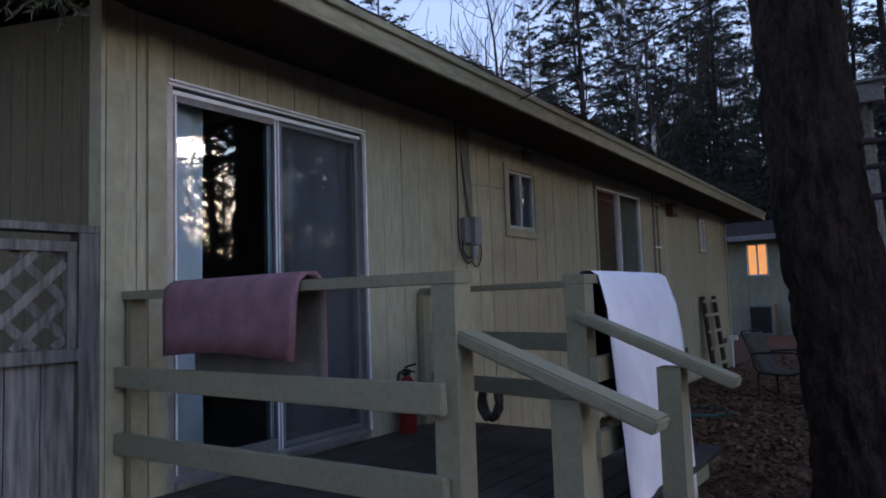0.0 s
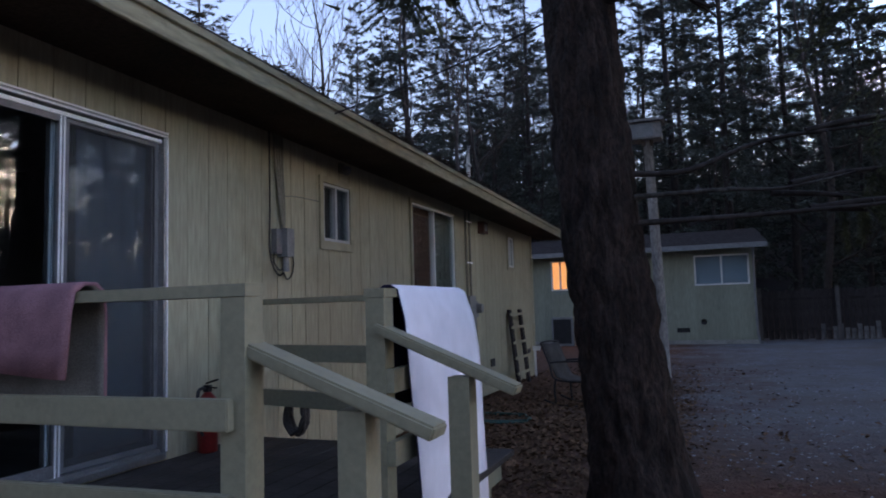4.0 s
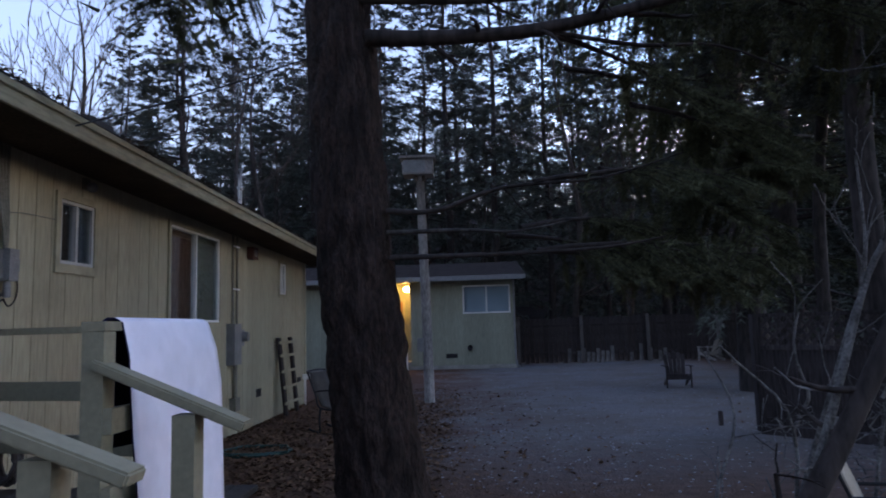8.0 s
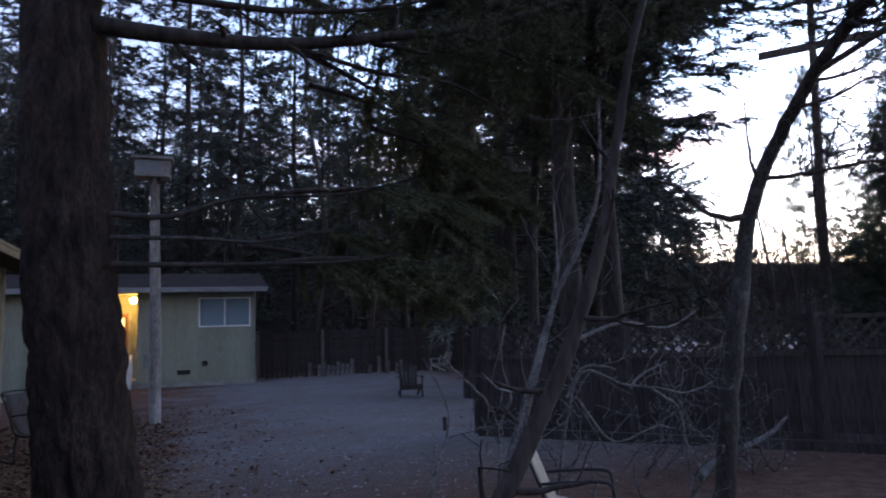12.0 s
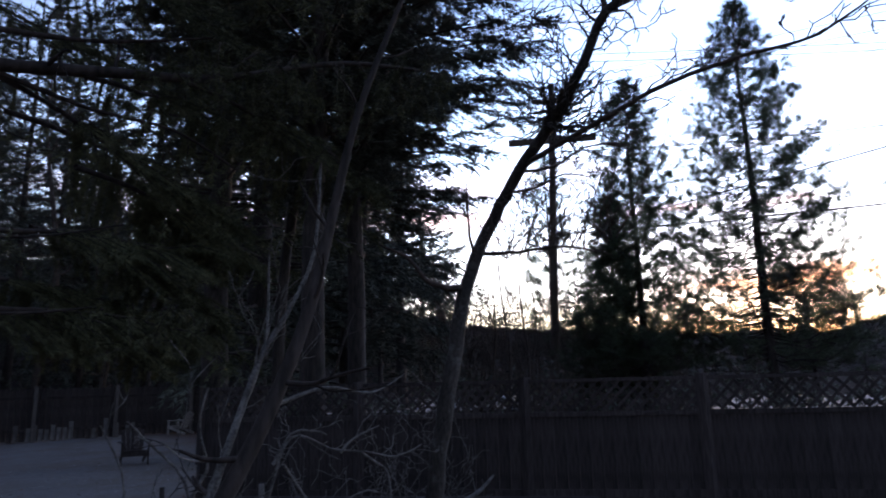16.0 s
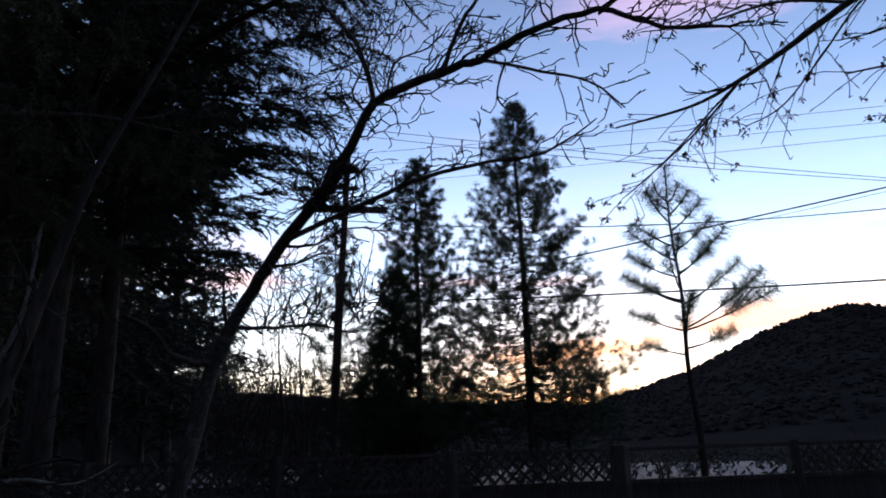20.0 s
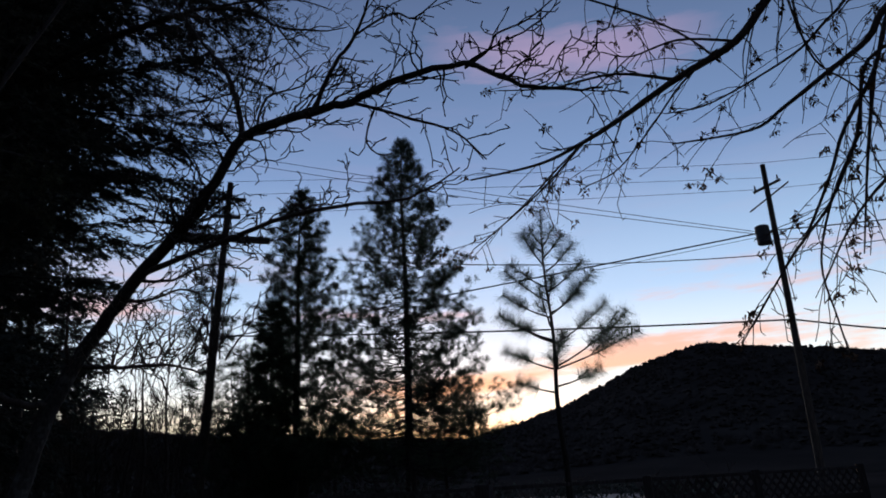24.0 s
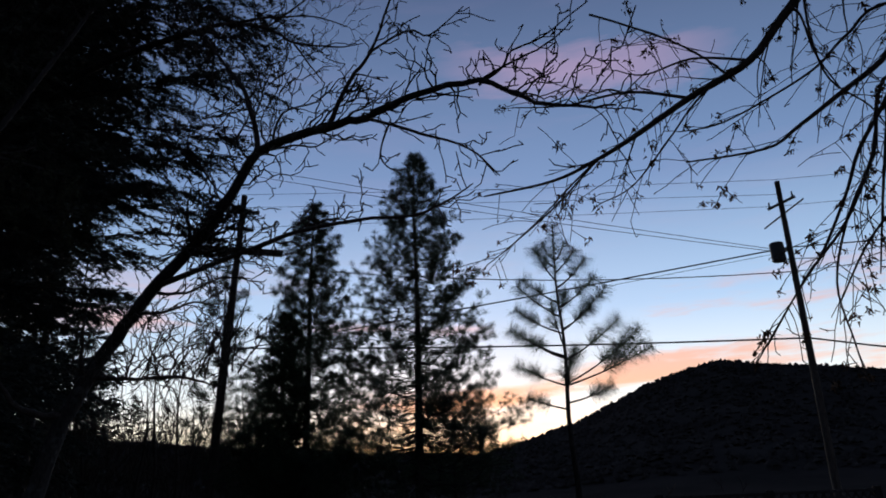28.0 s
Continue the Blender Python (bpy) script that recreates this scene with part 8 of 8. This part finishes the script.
build_coiled_hose("hose_coil", (-2.56, 4.10, 0.685), True, 0.105, 8, material("grey_brown_hose", (0.055, 0.048, 0.045), 0.6, var=0.2, scale=9, fine=50, bump=0.1), "grey-brown hose coil hanging on the rear deck rail", False)
build_coiled_hose("garden_hose", (-2.35, 8.1, 0.0), False, 0.34, 5, HOSE, "teal garden hose lying coiled in the leaves", True)


def build_lamp_post():
    p = empty("yard_post")
    tagged(p, "tall pale grey post with a small box house on top", "post")
    v = Soup()
    v.add(*tube_data([(-0.66, 12.95, -0.1), (-0.68, 12.95, 1.5), (-0.71, 12.95, 3.0), (-0.74, 12.95, 4.33)], [0.10, 0.095, 0.088, 0.08], 14))
    v.make("shaft", PALEPOLE, p, smooth=True)
    box("box_body", (-1.06, 12.75, 4.33), (-0.48, 13.15, 4.64), PALEPOLE, p, "pale weathered box", bevel=0.008)
    box("box_lid", (-1.11, 12.68, 4.64), (-0.43, 13.22, 4.69), PALEPOLE, p, bevel=0.008)
    box("front_panel", (-1.04, 12.735, 4.36), (-0.62, 12.748, 4.61), GREYMETAL, p)
    box("bracket", (-0.84, 12.88, 4.22), (-0.64, 13.02, 4.329), POLEWOOD, p)
    box("switch_box", (-0.86, 12.80, 0.95), (-0.74, 12.87, 1.20), GREYMETAL, p)
    tube("post_cable", [(-0.74, 12.95, 4.7), (1.5, 12.9, 5.25), (3.78, 12.9, 5.88), (6.1, 11.9, 6.6)], 0.006, 0.006, WIRE)
    tagged(bpy.data.objects["post_cable"], "black cable running from the post into the trees", "cable")


build_lamp_post()


# ---- seats about the yard ----
def adirondack(name, at, turn, mat, label, k=1.0):
    c = empty(name, at)
    c.rotation_euler = (0, 0, radians(turn))
    tagged(c, label, "chair")
    for i in range(5):
        y = -0.26 + i * 0.11
        beam("seat_slat", (-0.26, y, 0.36 - i * 0.02), (0.26, y, 0.36 - i * 0.02), 0.095, 0.02, mat, c)
    for i in range(5):
        x = -0.22 + i * 0.11
        hgt = 0.95 - 0.05 * abs(i - 2)
        beam("back_slat", (x * 0.85, 0.22, 0.25), (x * 1.1, 0.50, hgt), 0.02, 0.095, mat, c, up=(1, 0, 0))
    for x in (-0.31, 0.31):
        beam("arm", (x, -0.36, 0.58), (x, 0.42, 0.56), 0.12, 0.022, mat, c)
        beam("front_leg", (x, -0.28, 0.0), (x, -0.28, 0.57), 0.09, 0.03, mat, c, up=(1, 0, 0))
        beam("rear_leg", (x * 0.9, -0.34, 0.33), (x * 0.9, 0.52, 0.04), 0.03, 0.10, mat, c)
    beam("stretcher", (-0.30, -0.30, 0.28), (0.30, -0.30, 0.28), 0.022, 0.10, mat, c)
    c.scale = (k, k, k)
    return c


adirondack("garden_chair", (4.42, 14.65, 0), -8, DARKWOOD, "dark wooden slatted garden chair on the gravel", 0.78)
c = adirondack("garden_chair", (8.05, 23.5, 0), 215, PALEPOLE, "pale slatted garden chair far across the yard", 0.8)


def metal_chair(at, turn, label, mat, seat_mat):
    c = empty("metal_chair", at)
    c.rotation_euler = (0, 0, radians(turn))
    tagged(c, label, "chair")
    for x in (-0.25, 0.25):
        tube("side_frame", [(x, 0.42, 0.85), (x, 0.30, 0.55), (x, 0.22, 0.36), (x, -0.15, 0.34), (x, -0.28, 0.36), (x, -0.30, 0.15), (x, -0.26, 0.02)], 0.014, 0.014, mat, c)
        tube("arm", [(x, 0.30, 0.58), (x, 0.05, 0.60), (x, -0.24, 0.60), (x, -0.29, 0.50), (x, -0.29, 0.36)], 0.014, 0.014, mat, c)
        tube("rocker", [(x, 0.40, 0.08), (x, 0.22, 0.02), (x, 0.0, 0.014), (x, -0.26, 0.02), (x, -0.38, 0.07)], 0.014, 0.014, mat, c)
        tube("rear_leg", [(x, 0.22, 0.36), (x, 0.24, 0.2), (x, 0.22, 0.02)], 0.014, 0.014, mat, c)
    bm = bmesh.new()
    prof = [(0.40, 0.84), (0.34, 0.68), (0.27, 0.50), (0.21, 0.38), (0.08, 0.345), (-0.12, 0.345), (-0.27, 0.365)]
    prev = None
    for y, z in prof:
        row = [bm.verts.new((x, y, z + 0.012 * (1 - (x / 0.24) ** 2) * -1)) for x in (-0.24, -0.12, 0, 0.12, 0.24)]
        if prev:
            for i in range(4):
                bm.faces.new((prev[i], prev[i + 1], row[i + 1], row[i]))
        prev = row
    s = part("sling", bm, seat_mat, c, smooth=True)
    s.modifiers.new("thick", "SOLIDIFY").thickness = 0.008
    tube("crossbar", [(-0.25, -0.28, 0.36), (0, -0.28, 0.36), (0.25, -0.28, 0.36)], 0.012, 0.012, mat, c)
    tube("crossbar", [(-0.25, 0.42, 0.85), (0, 0.43, 0.86), (0.25, 0.42, 0.85)], 0.012, 0.012, mat, c)
    return c


metal_chair((-1.60, 9.5, 0), 75, "rusty metal rocking chair standing in dead leaves", BLACK, material("dark_mesh_sling", (0.05, 0.045, 0.04), 0.9, var=0.2, scale=8, fine=80))
low_chair = metal_chair((2.55, 4.0, 0), 59, "black tubular lawn chair with tan sling", BLACK, material("tan_sling", (0.34, 0.29, 0.22), 0.9, var=0.15, scale=8, fine=80))
low_chair.scale = (0.75, 0.75, 0.75)

# stakes and stubs in the gravel
for x, y, h, mt in ((3.48, 9.47, 0.18, DARKWOOD), (4.0, 7.5, 0.35, PALEPOLE)):
    o = box("marker_stake", (x - 0.025, y - 0.025, -0.06), (x + 0.025, y + 0.025, h), mt)
    tagged(o, "short wooden stake in the gravel", "stake")


# ---- poles and wires before the sunset ----
def pole(name, base, top, r, label):
    p = empty(name)
    tagged(p, label, "utility pole")
    v = Soup()
    b, t = Vector(base), Vector(top)
    v.add(*tube_data([b.lerp(t, i / 6) for i in range(7)], [r * (1 - 0.35 * i / 6) for i in range(7)], 10))
    v.make("shaft", POLEWOOD, p, smooth=True)
    return p


def build_lines():
    pl = pole("utility_pole", (25.6, 22.7, -0.2), (26.08, 22.2, 16.9), 0.24, "wooden utility pole with double crossarms")
    d = Vector((math.cos(radians(48)), -math.sin(radians(48)), 0))
    c = Vector((26.0, 22.3, 13.8))
    arms = []
    for z, w in ((13.8, 2.25), (16.0, 0.95), (15.0, 0.7)):
        q = Vector((c.x, c.y, z))
        beam("crossarm", q - d * w, q + d * w, 0.16, 0.34 if w > 2 else 0.16, POLEWOOD, pl)
        for s in (-0.9, -0.5, 0.5, 0.9):
            e = q + d * (w * s) + Vector((0, 0, 0.07))
            tube("insulator", [e, e + Vector((0, 0, 0.1)), e + Vector((0, 0, 0.2))], 0.05, 0.03, GREYMETAL, pl, sides=8, steps=1)
            arms.append(e + Vector((0, 0, 0.2)))
    pr = pole("utility_pole", (32.8, -2.73, -0.2), (32.8, -3.12, 14.57), 0.17, "leaning wooden utility pole with dark drum transformer")
    bm = bmesh.new()
    bmesh.ops.create_cone(bm, cap_ends=True, segments=20, radius1=0.30, radius2=0.30, depth=0.85, matrix=Matrix.Translation((32.7, -2.52, 11.2)))
    part("transformer", bm, material("dark_grey_drum", (0.05, 0.05, 0.053), 0.5, metal=0.2, var=0.15, scale=4, fine=30, bump=0.05), pr, "dark grey drum transformer", smooth=False, bevel=0.04)
    beam("transformer_bracket", (32.75, -2.6, 11.3), (32.8, -3.0, 11.3), 0.08, 0.1, GREYMETAL, pr)
    beam("crossarm", (32.8, -3.7, 13.7), (32.8, -2.5, 13.3), 0.09, 0.11, POLEWOOD, pr)
    beam("crossarm", (32.75, -4.0, 13.5), (32.75, -2.2, 12.4), 0.06, 0.06, POLEWOOD, pr)
    for e in ((32.8, -2.6, 13.38), (32.8, -3.6, 13.72)):
        e = Vector(e)
        tube("insulator", [e, e + Vector((0, 0, 0.12)), e + Vector((0, 0, 0.24))], 0.05, 0.03, GREYMETAL, pr, sides=8, steps=1)

    def wire(a, b, sag, r, n=10, label="power line between the poles"):
        a, b = Vector(a), Vector(b)
        pts = [a.lerp(b, i / n) - Vector((0, 0, sag * 4 * (i / n) * (1 - i / n))) for i in range(n + 1)]
        o = tube("power_line", pts, r, r, WIRE, sides=5, steps=1)
        tagged(o, label, "cable", group="power lines")

    right = Vector((32.8, -3.0, 0))
    left = Vector((26.0, 22.4, 0))

    def at(s, z):
        q = left.lerp(right, s)
        return Vector((q.x, q.y, z))

    # three thin top lines, a heavy feeder, a bundled service cable, a twisted drop, a pair from far off
    wire(at(0, 17.0), at(1.0, 14.7), 0.1, 0.011)
    wire(at(0, 16.25), at(1.0, 13.95), 0.05, 0.011)
    wire(at(0, 15.1), at(1.0, 13.37), 0.05, 0.011)
    wire(at(0, 8.6), at(1.0, 11.38), 0.05, 0.034, label="heavy feeder cable between the poles")
    wire(at(0, 8.75), at(1.0, 7.3), 0.15, 0.04, label="thick bundled cable low between the poles")
    wire(at(0, 13.2), at(1.0, 10.25), 0.65, 0.024, label="twisted service cable between the poles")
    wire(at(0.70, 10.3), at(1.0, 11.2), 0.0, 0.012)
    wire(at(-0.5, 22.7), at(0.99, 11.25), 0.25, 0.016)
    wire(at(-0.5, 22.4), at(0.99, 11.15), 0.45, 0.016)
    for z0, z1, sag, r in ((11.38, 12.6, 0.4, 0.03), (7.3, 5.6, 0.9, 0.04), (10.25, 12.0, 0.2, 0.02), (14.7, 15.0, 0.2, 0.011), (13.37, 14.0, 0.2, 0.011)):
        wire(at(1.0, z0), at(1.9, z1), sag, r, label="power line running on past the pole")


build_lines()


# ---- fallen leaves and loose stones ----
def build_litter():
    g = np.random.default_rng(77)
    s = Soup()
    n = 17000
    x = np.concatenate((np.clip(g.normal(size=n) * 1.3 - 1.5, -3.05, 4), g.uniform(0.3, 6.5, 500)))
    y = np.concatenate((4.6 + g.gamma(2.0, 2.2, n), g.uniform(5.0, 16, 500)))
    keep = (y < 16) & ((x < -0.1) | (g.random(len(x)) < 0.22))
    x, y = x[keep], y[keep]
    k = len(x)
    z = np.array([ground_z(a, b) for a, b in zip(x, y)]) + g.uniform(0.004, 0.03, k)
    L = g.uniform(0.014, 0.04, (k, 1))
    an = g.uniform(0, 6.283, k)
    d = np.column_stack((np.cos(an), np.sin(an), g.normal(size=k) * 0.3)) * L
    w = np.column_stack((-np.sin(an), np.cos(an), g.normal(size=k) * 0.3)) * L * 0.62
    c = np.column_stack((x, y, z))
    curl = np.array((0, 0, 1.0)) * L * g.uniform(0.05, 0.4, (k, 1))
    v = np.stack((c - d, c + w + curl, c + d, c - w + curl), 1).reshape(-1, 3).astype(np.float32)
    i = np.arange(k, dtype=np.int32)[:, None] * 4
    t = np.concatenate((i + (0, 1, 2), i + (0, 2, 3)), 0)
    s.add(v, t)
    tagged(s.make("fallen_leaves", DRYLEAF), "brown fallen leaves strewn over the ground", "leaves", kind="stuff")
    s = Soup()
    m = 3000
    x, y = g.uniform(-1.0, 7.5, m), 5 + g.gamma(2.0, 3.0, m)
    base = np.array([(-1, -1, 0), (1, -1, 0), (1, 1, 0), (-1, 1, 0), (0, 0, 0.9)], np.float32)
    tri = np.array([(0, 1, 4), (1, 2, 4), (2, 3, 4), (3, 0, 4)], np.int32)
    ang = g.uniform(0, 6.28, m)
    size = g.uniform(0.006, 0.018, (m, 1, 3)) * np.array((1, 1, 0.8))
    b = base[None] * size + g.normal(size=(m, 5, 3)) * 0.003
    ca, sa = np.cos(ang)[:, None], np.sin(ang)[:, None]
    rx, ry = b[:, :, 0] * ca - b[:, :, 1] * sa, b[:, :, 0] * sa + b[:, :, 1] * ca
    zz = np.array([ground_z(a, c) for a, c in zip(x, y)])
    v = np.stack((rx + x[:, None], ry + y[:, None], b[:, :, 2] + zz[:, None]), 2).reshape(-1, 3).astype(np.float32)
    t = (tri[None] + (np.arange(m) * 5)[:, None, None]).reshape(-1, 3)
    s.add(v, t)
    st = s.make("gravel_stones", material("mixed_gravel", (0.22, 0.217, 0.22), 0.95, var=0.3, scale=4, fine=40, bump=0.2, per_island=0.22), None)
    tagged(st, "loose grey gravel stones", "gravel", kind="stuff")


build_litter()
